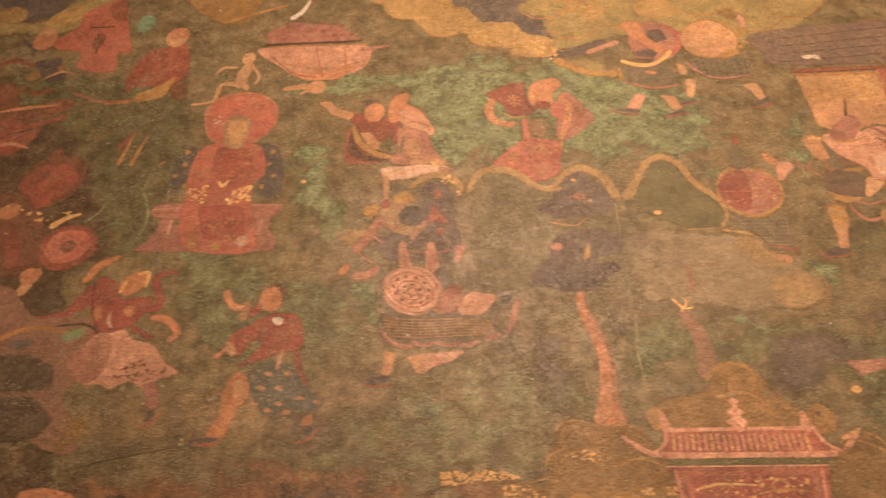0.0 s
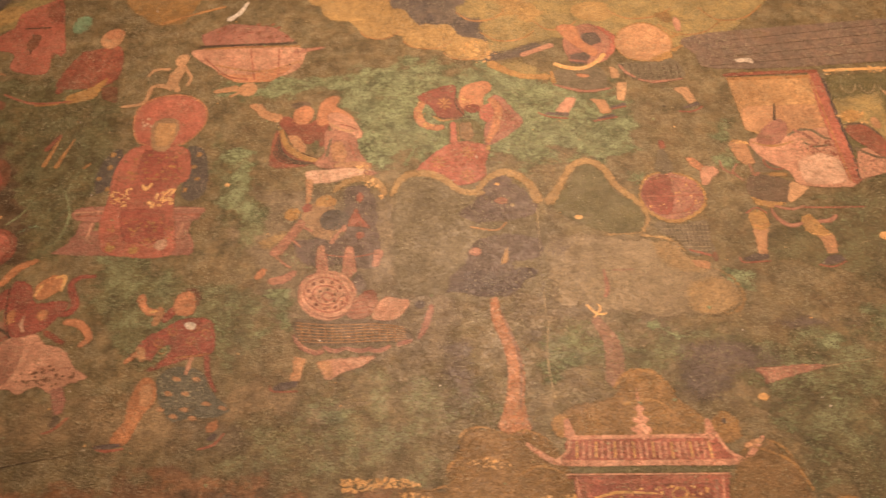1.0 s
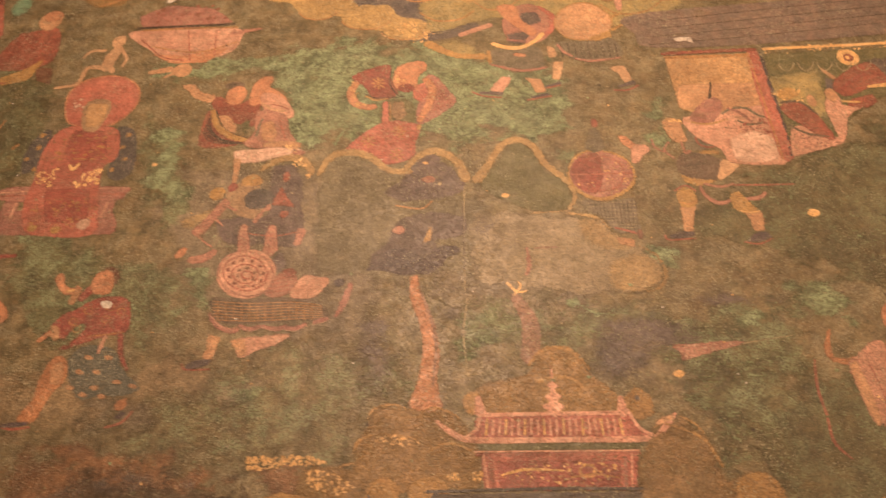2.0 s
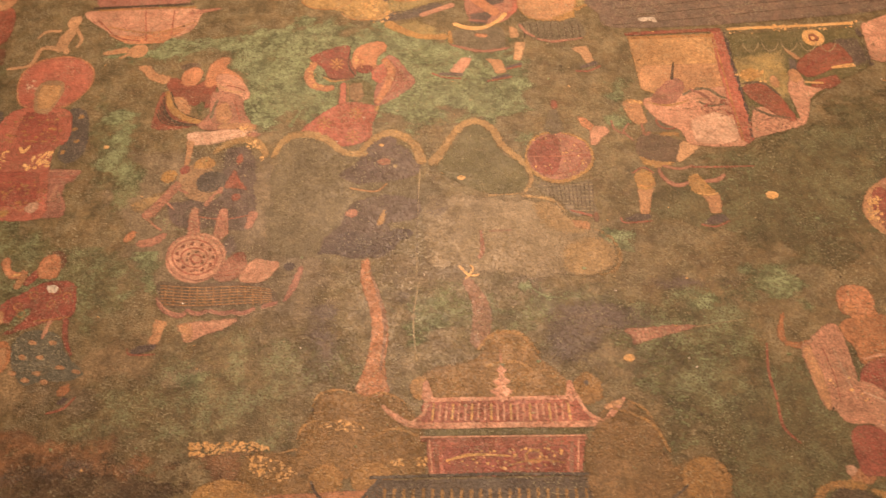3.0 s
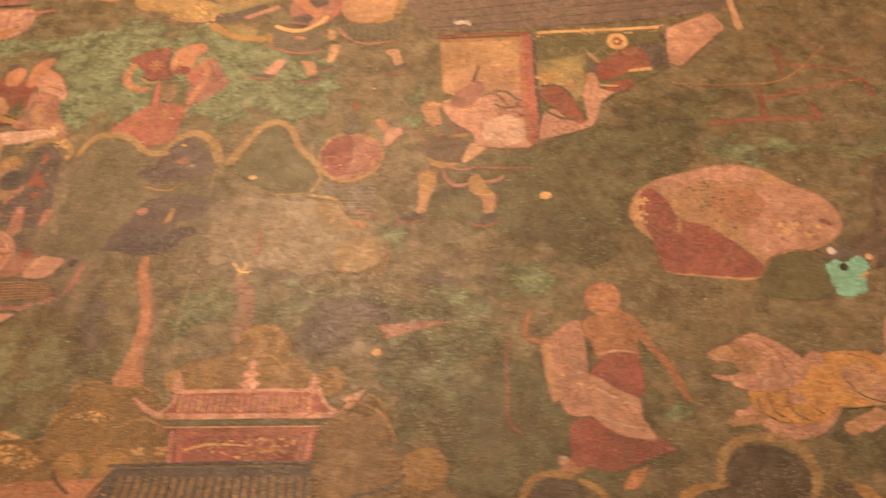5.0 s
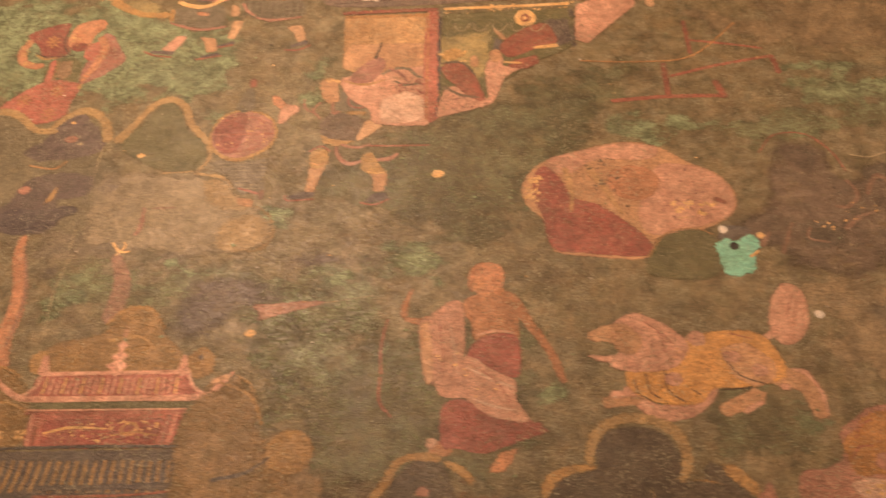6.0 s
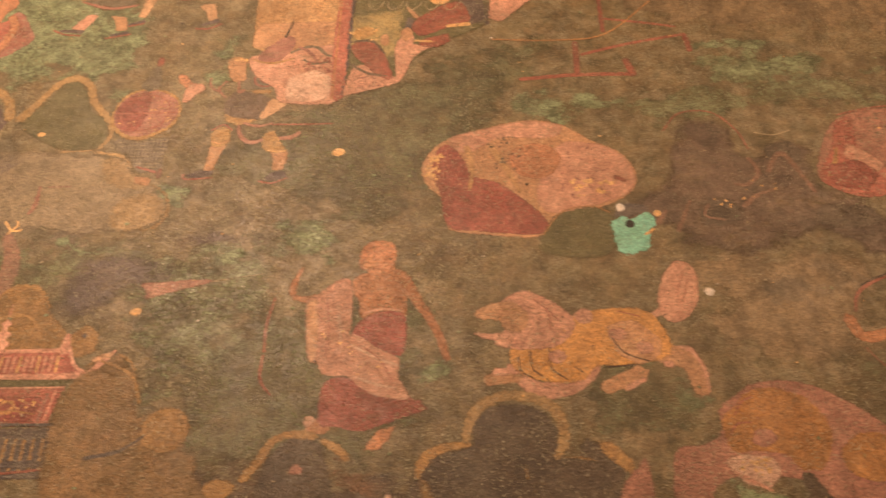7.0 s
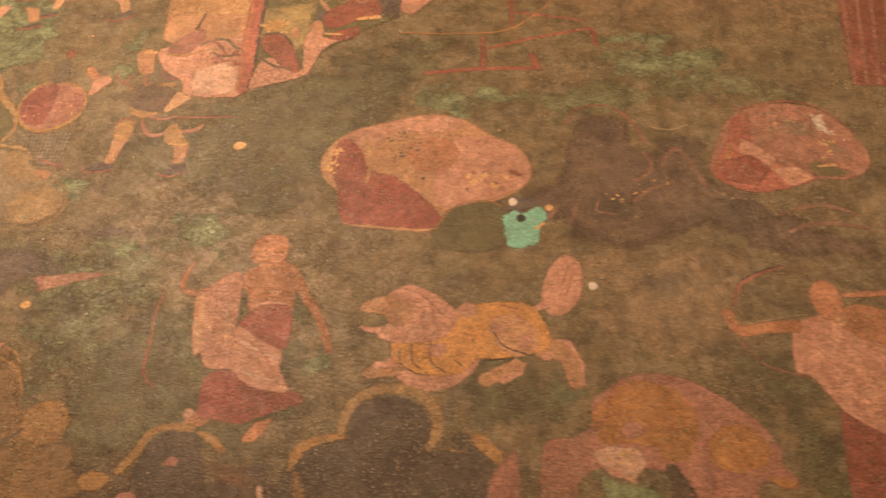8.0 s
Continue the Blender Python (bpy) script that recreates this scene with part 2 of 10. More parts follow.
ORANGE = pigment("orange_paint", (0.52, 0.245, 0.14), second=(0.41, 0.19, 0.108), outline=0.55, speck=0.17, wear=0.3, seed=6.58)
SKIN = pigment("skin_paint", (0.53, 0.305, 0.175), second=(0.41, 0.225, 0.128), outline=0.55, speck=0.25, wear=0.34, seed=7.95)
BROWN_SKIN = pigment("brown_skin_paint", (0.47, 0.22, 0.112), second=(0.36, 0.165, 0.086), outline=0.55, speck=0.17, wear=0.3, seed=9.32)
PALE_SKIN = pigment("pale_skin_paint", (0.6, 0.375, 0.225), second=(0.47, 0.28, 0.165), outline=0.55, wear=0.36, speck=0.17, seed=10.69)
ROSE = pigment("rose_paint", (0.6, 0.335, 0.245), second=(0.46, 0.238, 0.172), outline=0.55, wear=0.36, speck=0.3, seed=12.06)
FADED_ROSE = pigment("faded_rose_paint", (0.427, 0.205, 0.153), second=(0.308, 0.148, 0.111), outline=0.55, wear=0.38, speck=0.4, seed=13.43)
DUSTY_ROSE = pigment("dusty_rose_paint", (0.37, 0.175, 0.14), second=(0.275, 0.122, 0.1), outline=0.55, wear=0.38, speck=0.35, seed=14.8)
PEACH = pigment("peach_paint", (0.63, 0.425, 0.335), second=(0.52, 0.325, 0.245), outline=0.55, wear=0.36, speck=0.22, seed=16.17)
BUFF = pigment("buff_paint", (0.516, 0.317, 0.162), second=(0.416, 0.242, 0.118), outline=0.55, wear=0.3, speck=0.17, seed=17.54)
GOLD = pigment("gold_paint", (0.68, 0.442, 0.218), second=(0.68, 0.401, 0.163), wear=0.2, speck=0.1, ragged=0.002, seed=18.91)
YELLOW = pigment("yellow_paint", (0.6, 0.315, 0.105), second=(0.5, 0.255, 0.09), wear=0.15, speck=0.05, soft=0.004, seed=0.28)
AMBER = pigment("amber_paint", (0.46, 0.225, 0.078), second=(0.36, 0.172, 0.062), wear=0.2, speck=0.1, soft=0.004, seed=0.9)
SLATE = pigment("slate_paint", (0.105, 0.086, 0.084), second=(0.078, 0.068, 0.064), wear=0.15, speck=0.1, seed=1.65)
SHADOW_BROWN = pigment("shadow_brown_paint", (0.14, 0.095, 0.071), second=(0.1, 0.074, 0.054), wear=0.4, speck=0.1, seed=3.02)
ROOF_DARK = pigment("roof_dark_paint", (0.081, 0.065, 0.065), second=(0.116, 0.095, 0.083), wear=0.35, speck=0.1, seed=4.39)
ROOF_BROWN = pigment("roof_brown_paint", (0.218, 0.148, 0.118), second=(0.159, 0.12, 0.103), wear=0.4, speck=0.15, soft=0.004, seed=5.76)
LINE_DARK = pigment("line_dark_paint", (0.077, 0.048, 0.036), wear=0.3, speck=0, ragged=0.001, soft=0.001, seed=7.13)
LINE_RED = pigment("line_red_paint", (0.359, 0.126, 0.089), wear=0.3, speck=0, ragged=0.0012, soft=0.001, seed=8.5)
LINE_OCHRE = pigment("line_ochre_paint", (0.464, 0.242, 0.103), wear=0.3, speck=0, ragged=0.0012, soft=0.001, seed=9.87)
LINE_PALE = pigment("line_pale_paint", (0.439, 0.353, 0.225), wear=0.5, speck=0, ragged=0.0015, soft=0.001, seed=11.24)
TEAL = pigment("teal_paint", (0.235, 0.598, 0.489), second=(0.187, 0.459, 0.342), wear=0.1, speck=0.3, ragged=0.012, gnaw_size=70.0, seed=12.61)
TEAL_FADED = pigment("teal_faded_paint", (0.195, 0.329, 0.225), second=(0.153, 0.242, 0.153), wear=0.5, speck=0.4, soft=0.01, ragged=0.01, seed=13.98)
VERDIGRIS = pigment("verdigris_paint", (0.288, 0.378, 0.225), second=(0.203, 0.262, 0.144), wear=0.5, speck=0.5, ragged=0.006, soft=0.006, seed=15.35)
CHALK = pigment("chalk_paint", (0.68, 0.656, 0.638), second=(0.68, 0.584, 0.506), wear=0.05, speck=0.1, ragged=0.002, seed=16.72)
HOLE = pigment("hole_paint", (0.013, 0.011, 0.012), wear=0, speck=0, ragged=0.0008, soft=0.0006, seed=18.09)


# ---- the wall and the room ----
def swell(x, z):
    """How far the old plaster bulges towards the room."""
    return 0.0016 * np.sin(4.1 * x + 1.3 * z) * np.sin(5.2 * z - 1.7 * x + 0.6) + 0.0009 * np.sin(11.0 * x - 6.0 * z + 1.0)


def box(name, size, middle, mat):
    bm = bmesh.new()
    bmesh.ops.create_cube(bm, size=1, matrix=Matrix.LocRotScale(middle, None, size))
    me = bpy.data.meshes.new(name)
    bm.to_mesh(me)
    bm.free()
    me.materials.append(mat)
    return tagged(new(name, me), kind="structure")


def grid_mesh(name, xs, zs, mat, depth):
    """A wall face that follows the swell, with a solid body behind it."""
    x, z = np.meshgrid(xs, zs, indexing="ij")
    n, m = x.shape
    front = np.stack([x, WALL - swell(x, z), z], -1).reshape(-1, 3)
    i, j = np.meshgrid(np.arange(n - 1), np.arange(m - 1), indexing="ij")
    a = (i * m + j).ravel()
    faces = np.stack([a, a + m, a + m + 1, a + 1], -1).tolist()
    rim = [k * m for k in range(n)] + [(n - 1) * m + k for k in range(1, m)] + [k * m + m - 1 for k in range(n - 2, -1, -1)] + list(range(m - 2, 0, -1))
    back = [(front[k][0], WALL + depth, front[k][2]) for k in rim]
    verts = front.tolist() + back
    base, count = len(front), len(rim)
    for k in range(count):
        faces.append((rim[k], base + k, base + (k + 1) % count, rim[(k + 1) % count]))
    faces.append(tuple(range(base, base + count)))
    me = bpy.data.meshes.new(name)
    me.from_pydata(verts, [], faces)
    me.polygons.foreach_set("use_smooth", [True] * len(me.polygons))
    me.materials.append(mat)
    return tagged(new(name, me), kind="structure")


X0, X1, Y0, TOP = -3.0, 4.4, -2.6, 3.85
tagged(grid_mesh("wall_north", np.arange(X0, X1 + 0.01, 0.025), np.arange(0, TOP + 0.01, 0.025), GROUND, 0.3),
       "old plaster wall covered with a worn olive green mural", "wall")
PLASTER, TIMBER, STONE = plain("limewash", (0.42, 0.34, 0.24)), plain("dark_timber", (0.10, 0.055, 0.03), 0.5), plain("flagstone", (0.20, 0.17, 0.13), 0.6)
W, H = X1 - X0, TOP
tagged(box("wall_south", (W, 0.3, H), ((X0 + X1) / 2, Y0 - 0.15, H / 2), PLASTER), "plain limewashed wall facing the mural", "wall")
tagged(box("wall_west", (0.3, WALL - Y0, H), (X0 - 0.15, (WALL + Y0) / 2, H / 2), PLASTER), "plain limewashed side wall of the hall", "wall")
tagged(box("wall_east", (0.3, WALL - Y0, H), (X1 + 0.15, (WALL + Y0) / 2, H / 2), PLASTER), "plain limewashed side wall of the hall", "wall")
tagged(box("floor", (W, WALL - Y0, 0.2), ((X0 + X1) / 2, (WALL + Y0) / 2, -0.1), STONE), "grey stone floor of the hall", "floor")
tagged(box("ceiling", (W, WALL - Y0, 0.2), ((X0 + X1) / 2, (WALL + Y0) / 2, TOP + 0.1), TIMBER), "dark timber ceiling of the hall", "ceiling")


# ---- how the mural is painted ----
def smooth(points, closed, steps=6):
    """A Catmull-Rom line through a few corners."""
    p = np.array(points, float)
    n = len(p)
    out = []
    for k in range(n if closed else n - 1):
        a, b, c, d = ((p[(k - 1) % n], p[k], p[(k + 1) % n], p[(k + 2) % n]) if closed else (p[max(k - 1, 0)], p[k], p[k + 1], p[min(k + 2, n - 1)]))
        for s in np.arange(steps) / steps:
            out.append(0.5 * (2 * b + (c - a) * s + (2 * a - 5 * b + 4 * c - d) * s * s + (3 * b - a - 3 * c + d) * s ** 3))
    if not closed:
        out.append(p[-1])
    return np.array(out)


def oval(x, z, rx, rz, turn=0.0):
    a = np.linspace(0, 2 * math.pi, 28, endpoint=False)
    u, v, t = rx * np.cos(a), rz * np.sin(a), radians(turn)
    wave = 1 + 0.025 * np.sin(3 * a + x) + 0.015 * np.sin(5 * a + z)
    return np.stack([x + (u * math.cos(t) - v * math.sin(t)) * wave, z + (u * math.sin(t) + v * math.cos(t)) * wave], -1)


def dab(rnd, x, z, rx, rz):
    """A small ragged dab."""
    t = rnd.uniform(-0.6, 0.6)
    out = []
    for k in range(9):
        a, q = 2 * math.pi * k / 9, rnd.uniform(0.55, 1.3)
        u, v = rx * q * math.cos(a), rz * q * math.sin(a)
        out.append((x + u * math.cos(t) - v * math.sin(t), z + u * math.sin(t) + v * math.cos(t)))
    return np.array(out)


def patch(*corners):
    """A closed, rounded shape; with few corners it keeps its sides straight and rounds the corners alone."""
    if len(corners) > 6:
        return smooth(corners, True)
    p = np.array(corners, float)
    q = np.roll(p, -1, 0)
    return smooth(np.stack([p * 0.88 + q * 0.12, p * 0.12 + q * 0.88], 1).reshape(-1, 2), True, 4)


def panel(*corners):
    return np.array(corners, float)


def stroke(widths, *corners):
    """A brush stroke along a few corners, its width going from each value to the next."""
    line = smooth(corners, False)
    way = np.gradient(line, axis=0)
    way /= np.linalg.norm(way, axis=1)[:, None] + 1e-9
    w = np.interp(np.linspace(0, 1, len(line)), np.linspace(0, 1, len(widths)), widths) / 2
    side = np.stack([-way[:, 1], way[:, 0]], -1) * w[:, None]
    tip, tail = line[-1] + way[-1] * w[-1] * 0.8, line[0] - way[0] * w[0] * 0.8
    return np.concatenate([line + side, [tip], (line - side)[::-1], [tail]])


LEVEL = np.zeros((420, 260), int)      # how many coats lie on each square centimetre


def coat(shape, cell=None, lift=None, spread=0.0036):
    """A film of paint inside a closed shape (cm on the wall, from the mural's lower left): vertices, faces, and how deep each vertex lies inside."""
    line = np.array(shape) / 100 + np.array([ORIGIN[0], ORIGIN[1]])
    lo, hi = line.min(0), line.max(0)
    nxt = np.roll(line, -1, 0)
    thick = abs(np.sum(line[:, 0] * nxt[:, 1] - nxt[:, 0] * line[:, 1])) / np.hypot(*(nxt - line).T).sum()
    if cell is None:
        cell = min(max(thick * 0.35, 0.0011), 0.012)
    margin = cell * 1.5
    xs, zs = np.arange(lo[0] - margin, hi[0] + margin + cell, cell), np.arange(lo[1] - margin, hi[1] + margin + cell, cell)
    gx, gz = np.meshgrid(xs, zs, indexing="ij")
    pts = np.stack([gx.ravel(), gz.ravel()], -1)
    a, b = line, np.roll(line, -1, 0)
    best, near = np.full(len(pts), 1e9), np.zeros_like(pts)
    within = np.zeros(len(pts), bool)
    for p, q in zip(a, b):
        e = q - p
        s = np.clip(((pts - p) @ e) / (e @ e + 1e-12), 0, 1)
        foot = p + s[:, None] * e
        d = np.hypot(*(pts - foot).T)
        closer = d < best
        best[closer], near[closer] = d[closer], foot[closer]
        cross = (p[1] > pts[:, 1]) != (q[1] > pts[:, 1])
        if p[1] != q[1]:
            within ^= cross & (pts[:, 0] < p[0] + (pts[:, 1] - p[1]) / (q[1] - p[1]) * e[0])
    depth = np.where(within, best, -best)
    out = ~within
    way = (pts - near) / (best[:, None] + 1e-12)
    far = out & (best > spread)
    pts[far] = near[far] + way[far] * spread
    depth[far] = -spread
    n, m = gx.shape
    i, j = np.meshgrid(np.arange(n - 1), np.arange(m - 1), indexing="ij")
    c = (i * m + j).ravel()
    depth += min(0.0018, thick * 0.1)      # the brush runs a little over the line
    depth *= max(1.0, 0.007 / max(depth.max(), 1e-4))
    quads = np.stack([c, c + m, c + m + 1, c + 1], -1)
    quads = quads[within[quads].any(1)]
    used, quads = np.unique(quads, return_inverse=True)
    quads = quads.reshape(-1, 4)
    pts, depth = pts[used], depth[used]
    i0, i1 = (((np.array([lo[0], hi[0]]) + 1.3) * 100).astype(int)).clip(0, 419)
    j0, j1 = (((np.array([lo[1], hi[1]]) - 1.3) * 100).astype(int)).clip(0, 259)
    if lift is None:
        lift = LEVEL[i0:i1 + 1, j0:j1 + 1].max() + 1
        LEVEL[i0:i1 + 1, j0:j1 + 1] = lift
    y = WALL - swell(pts[:, 0], pts[:, 1]) - 0.0001 - 0.000016 * lift
    return np.stack([pts[:, 0], y, pts[:, 1]], -1), quads, depth


def laid(name, coats, base):
    """One mesh from coats of (material, vertices, faces, depths), with its origin at base."""
    mats, verts, faces, depth, slots, count = [], [], [], [], [], 0
    for mat, v, f, d in coats:
        if mat not in mats:
            mats.append(mat)
        verts.append(v - np.array(base)), faces.append(f + count), depth.append(d)
        slots += [mats.index(mat)] * len(f)
        count += len(v)
    me = bpy.data.meshes.new(name)
    me.from_pydata(np.concatenate(verts).tolist(), [], np.concatenate(faces).tolist())
    me.attributes.new("inside", "FLOAT", "POINT").data.foreach_set("value", np.concatenate(depth))
    for mat in mats:
        me.materials.append(mat)
    me.polygons.foreach_set("material_index", slots)
    ob = new(name, me)
    ob.location = base
    return ob


class Motif:
    """One painted motif. whole: it stays one plain mesh; otherwise each named coat is a part of it."""

    def __init__(self, name, label, category, x, z, whole=False, group="", kind=""):
        self.base = Vector((ORIGIN[0] + x / 100, WALL, ORIGIN[1] + z / 100))
        self.name, self.tags, self.whole, self.coats, self.root, self.parts = name, (label, category, group, kind), whole, [], None, {}
        if not whole:
            self.root = tagged(new(name), *self.tags)
            self.root.location = self.base

    def add(self, part, mat, shape, under="", label="", **how):
        v, f, d = coat(shape, **how)
        if not len(f):
            return self
        if self.whole:
            self.coats.append((mat, v, f, d))
            return self
        parent = self.parts.get(under, self.root)
        ob = laid(part, [(mat, v, f, d)], self.base)
        ob.parent = parent
        ob.location = (0, 0, 0)
        if label:
            tagged(ob, label)
        self.parts.setdefault(part, ob)
        return self

    def scatter(self, part, mat, area, count, size, seed=1, flat=0.7):
        """Many small dabs inside an area, joined into one part."""
        rnd = random.Random(seed)
        area = np.array(area)
        lo, hi = area.min(0), area.max(0)
        made, tries = [], 0
        i0, j0 = ((lo / 100 + np.array([ORIGIN[0] + 1.3, ORIGIN[1] - 1.3])) * 100).astype(int).clip(0)
        i1, j1 = ((hi / 100 + np.array([ORIGIN[0] + 1.3, ORIGIN[1] - 1.3])) * 100).astype(int) + 1
        rest = LEVEL[i0:i1, j0:j1].max()
        LEVEL[i0:i1, j0:j1] = rest + 2
        while len(made) < count and tries < count * 12:
            tries += 1
            x, z = rnd.uniform(lo[0], hi[0]), rnd.uniform(lo[1], hi[1])
            hits = 0
            for p, q in zip(area, np.roll(area, -1, 0)):
                if (p[1] > z) != (q[1] > z) and x < p[0] + (z - p[1]) / (q[1] - p[1]) * (q[0] - p[0]):
                    hits += 1
            if hits % 2:
                s = size * rnd.uniform(0.5, 1.4)
                made.append((mat, *coat(dab(rnd, x, z, s, s * flat * rnd.uniform(0.6, 1.3)), cell=max(s / 100 * 0.7, 0.0012), lift=rest + 1 + rnd.random())))
        if not made:
            return self
        if self.whole:
            self.coats += made
            return self
        ob = laid(part, made, self.base)
        ob.parent, ob.location = self.root, (0, 0, 0)
        tagged(ob, kind="stuff")
        return self

    def done(self):
        if self.whole and self.coats:
            tagged(laid(self.name, self.coats, self.base), *self.tags)


ORIGIN = (-1.2, 1.5)

# ---- broad fields of colour ----
motif = Motif("painted_ground", "dark green worn ground behind the crowded figures", "mural ground", 31.2, 99.1, whole=True, kind="structure")
motif.add("field", DEEP_GREEN, patch((-5.9, 152.3), (21.6, 158.5), (48.2, 150.5), (56.2, 126.5), (51.7, 110.9), (50.8, 98.2), (35.1, 97.6), (10.5, 105.8)), cell=0.012)
motif.done()

# brown ground, with the light's falloff towards the left painted into its colour
motif = Motif("painted_ground", "dark brown ground among the drummers with painted-in light falloff", "mural ground", 35.1, 70.9, whole=True, kind="structure")
motif.add("field", EARTH_AND_SHADE, patch((-4.5, 137.2), (13.4, 143.3), (33.7, 131.3), (42.6, 114.5), (42.8, 98.6), (35.4, 92.3), (42.6, 77.3), (35.1, 70.9), (19.5, 71.5)), cell=0.012)
motif.done()

# tan ground, paled further to paint in the lamp's sheen on the wall
motif = Motif("painted_ground", "pale tan ground around the lattice vest figure with painted-in lamp sheen", "mural ground", 105.5, 74.6, whole=True, kind="structure")
motif.add("field", HAZE, patch((79.5, 117.0), (96.2, 120.8), (117.6, 114.8), (132.4, 100.8), (127.4, 73.7), (107.5, 74.5), (93.1, 79.8), (83.8, 92.5)), cell=0.012)
motif.done()

motif = Motif("painted_ground", "green speckled meadow crumbling with chalky crumbs", "mural ground", 117.9, 121.1, whole=True, kind="structure")
motif.add("field", MEADOW, patch((67.3, 149.2), (98.0, 152.9), (119.8, 157.4), (151.0, 149.1), (170.3, 142.0), (165.0, 118.2), (145.4, 121.0), (122.7, 120.8), (108.2, 120.0), (98.2, 141.4), (80.0, 140.7)), cell=0.012)
motif.done()

motif = Motif("painted_ground", "mossy green ground between the dancers", "mural ground", 74.2, 73.7, whole=True, kind="structure")
motif.add("field", GREEN, patch((56.6, 103.4), (67.4, 100.0), (76.8, 96.8), (89.5, 89.7), (95.2, 79.7), (89.3, 75.3), (67.0, 74.0), (56.5, 86.2), (54.2, 98.0)), cell=0.012)
motif.done()

motif = Motif("painted_ground", "mossy green ground behind the seated figure", "mural ground", 83.3, 99.2, whole=True, kind="structure")
motif.add("field", GREEN, patch((72.3, 139.4), (86.4, 121.4), (92.1, 102.9), (83.3, 99.2), (75.5, 109.6)), cell=0.012)
motif.done()

motif = Motif("painted_ground", "bare brown earth path under the dancers", "mural ground", 71.2, 59.2, whole=True, kind="structure")
motif.add("field", EARTH, patch((44.3, 70.5), (71.4, 71.6), (93.3, 75.1), (101.5, 71.5), (89.9, 65.6), (77.9, 59.0), (57.4, 56.8), (43.8, 61.2)), cell=0.012)
motif.done()

motif = Motif("painted_ground", "reddish brown earth in the foreground", "mural ground", 74.5, 49.7, whole=True, kind="structure")
motif.add("field", RED_EARTH, patch((44.9, 57.2), (73.2, 59.1), (101.6, 58.1), (103.5, 52.4), (87.5, 45.8), (45.8, 47.1)), cell=0.012)
motif.done()

# dark earth; the dimmer light of this corner is painted in with it
motif = Motif("painted_ground", "dark brown earth at the foot of the rocks with painted-in corner falloff", "mural ground", 41.1, 50.8, whole=True, kind="structure")
motif.add("field", EARTH_AND_SHADE, patch((24.7, 62.9), (35.3, 63.5), (43.9, 57.3), (55.9, 55.0), (57.2, 45.0), (30.7, 45.8)), cell=0.012)
motif.done()

motif = Motif("painted_ground", "worn olive brown slope below the tree", "mural ground", 115.8, 55.7, whole=True, kind="structure")
motif.add("field", EARTH_OLIVE, patch((94.4, 66.2), (107.8, 76.3), (122.9, 72.4), (130.4, 75.3), (135.1, 61.6), (124.3, 59.1), (119.4, 55.5), (104.0, 56.1)), cell=0.012)
motif.done()

motif = Motif("painted_ground", "green grass behind the temple", "mural ground", 179.1, 53.4, whole=True, kind="structure")
motif.add("field", GREEN, patch((137.9, 81.8), (151.9, 84.7), (163.6, 80.6), (191.2, 81.6), (202.3, 78.8), (194.5, 52.8), (181.1, 49.7), (176.7, 61.0), (162.9, 69.6), (144.1, 68.3), (139.3, 70.6)), cell=0.012)
motif.done()

# pale field: tan ground plus lamp sheen, both put into the colour
motif = Motif("painted_ground", "pale tan ground behind the tree crown with painted-in lamp sheen", "mural ground", 143.9, 81.5, whole=True, kind="structure")
motif.add("field", HAZE, patch((112.3, 109.1), (132.7, 103.7), (150.1, 102.8), (168.8, 95.1), (169.3, 78.1), (153.7, 78.8), (144.0, 74.7), (129.7, 84.5), (117.3, 86.3)), cell=0.012)
motif.done()

motif = Motif("painted_ground", "pale worn earth slope", "mural ground", 89.3, 60.4, whole=True, kind="structure")
motif.add("field", HAZE, patch((72.7, 71.3), (91.9, 68.4), (100.2, 70.1), (109.4, 66.6), (98.6, 60.1), (86.6, 56.7), (74.2, 61.0)), cell=0.012)
motif.done()

motif = Motif("painted_ground", "faded purple drift of cloud over the grass", "mural ground", 172.2, 69.2, whole=True, kind="structure")
motif.add("field", PLUM_SMEAR, patch((161.3, 74.0), (169.3, 78.1), (178.8, 77.1), (187.7, 72.8), (179.8, 70.5), (168.1, 65.3), (162.8, 68.6)), cell=0.012)
motif.done()

motif = Motif("painted_ground", "pale dusty patch rubbed on the grass", "mural ground", 188.1, 80.6, whole=True, kind="structure")
motif.add("field", HAZE, patch((178.6, 82.2), (189.9, 85.3), (200.3, 83.0), (190.8, 79.3), (182.9, 78.6)), cell=0.012)
motif.done()

motif = Motif("painted_ground", "dark olive hillside under the pavilion", "mural ground", 224.5, 105.6, whole=True, kind="structure")
motif.add("field", DEEP_GREEN, patch((202.9, 109.7), (223.3, 120.7), (245.1, 129.1), (250.8, 122.1), (238.1, 104.8), (223.7, 102.9), (212.6, 109.2)), cell=0.012)
motif.done()

motif = Motif("painted_ground", "green speckled meadow above the tree crown", "mural ground", 150.2, 117.3, whole=True, kind="structure")
motif.add("field", MEADOW, patch((136.1, 127.8), (150.3, 130.2), (164.6, 129.3), (166.1, 116.4), (160.4, 116.7), (153.8, 122.6), (143.4, 114.7)), cell=0.012)
motif.done()

motif = Motif("painted_ground", "dark olive hillside with pale scratches", "mural ground", 208.1, 83.1, whole=True, kind="structure")
motif.add("field", DEEP_GREEN, patch((181.9, 99.6), (204.0, 109.9), (219.6, 106.3), (224.7, 88.6), (221.2, 80.2), (207.1, 83.1), (194.1, 89.9), (185.6, 91.5)), cell=0.012)
motif.done()

motif = Motif("painted_ground", "green grass beside the robed figure", "mural ground", 203.9, 46.3, whole=True, kind="structure")
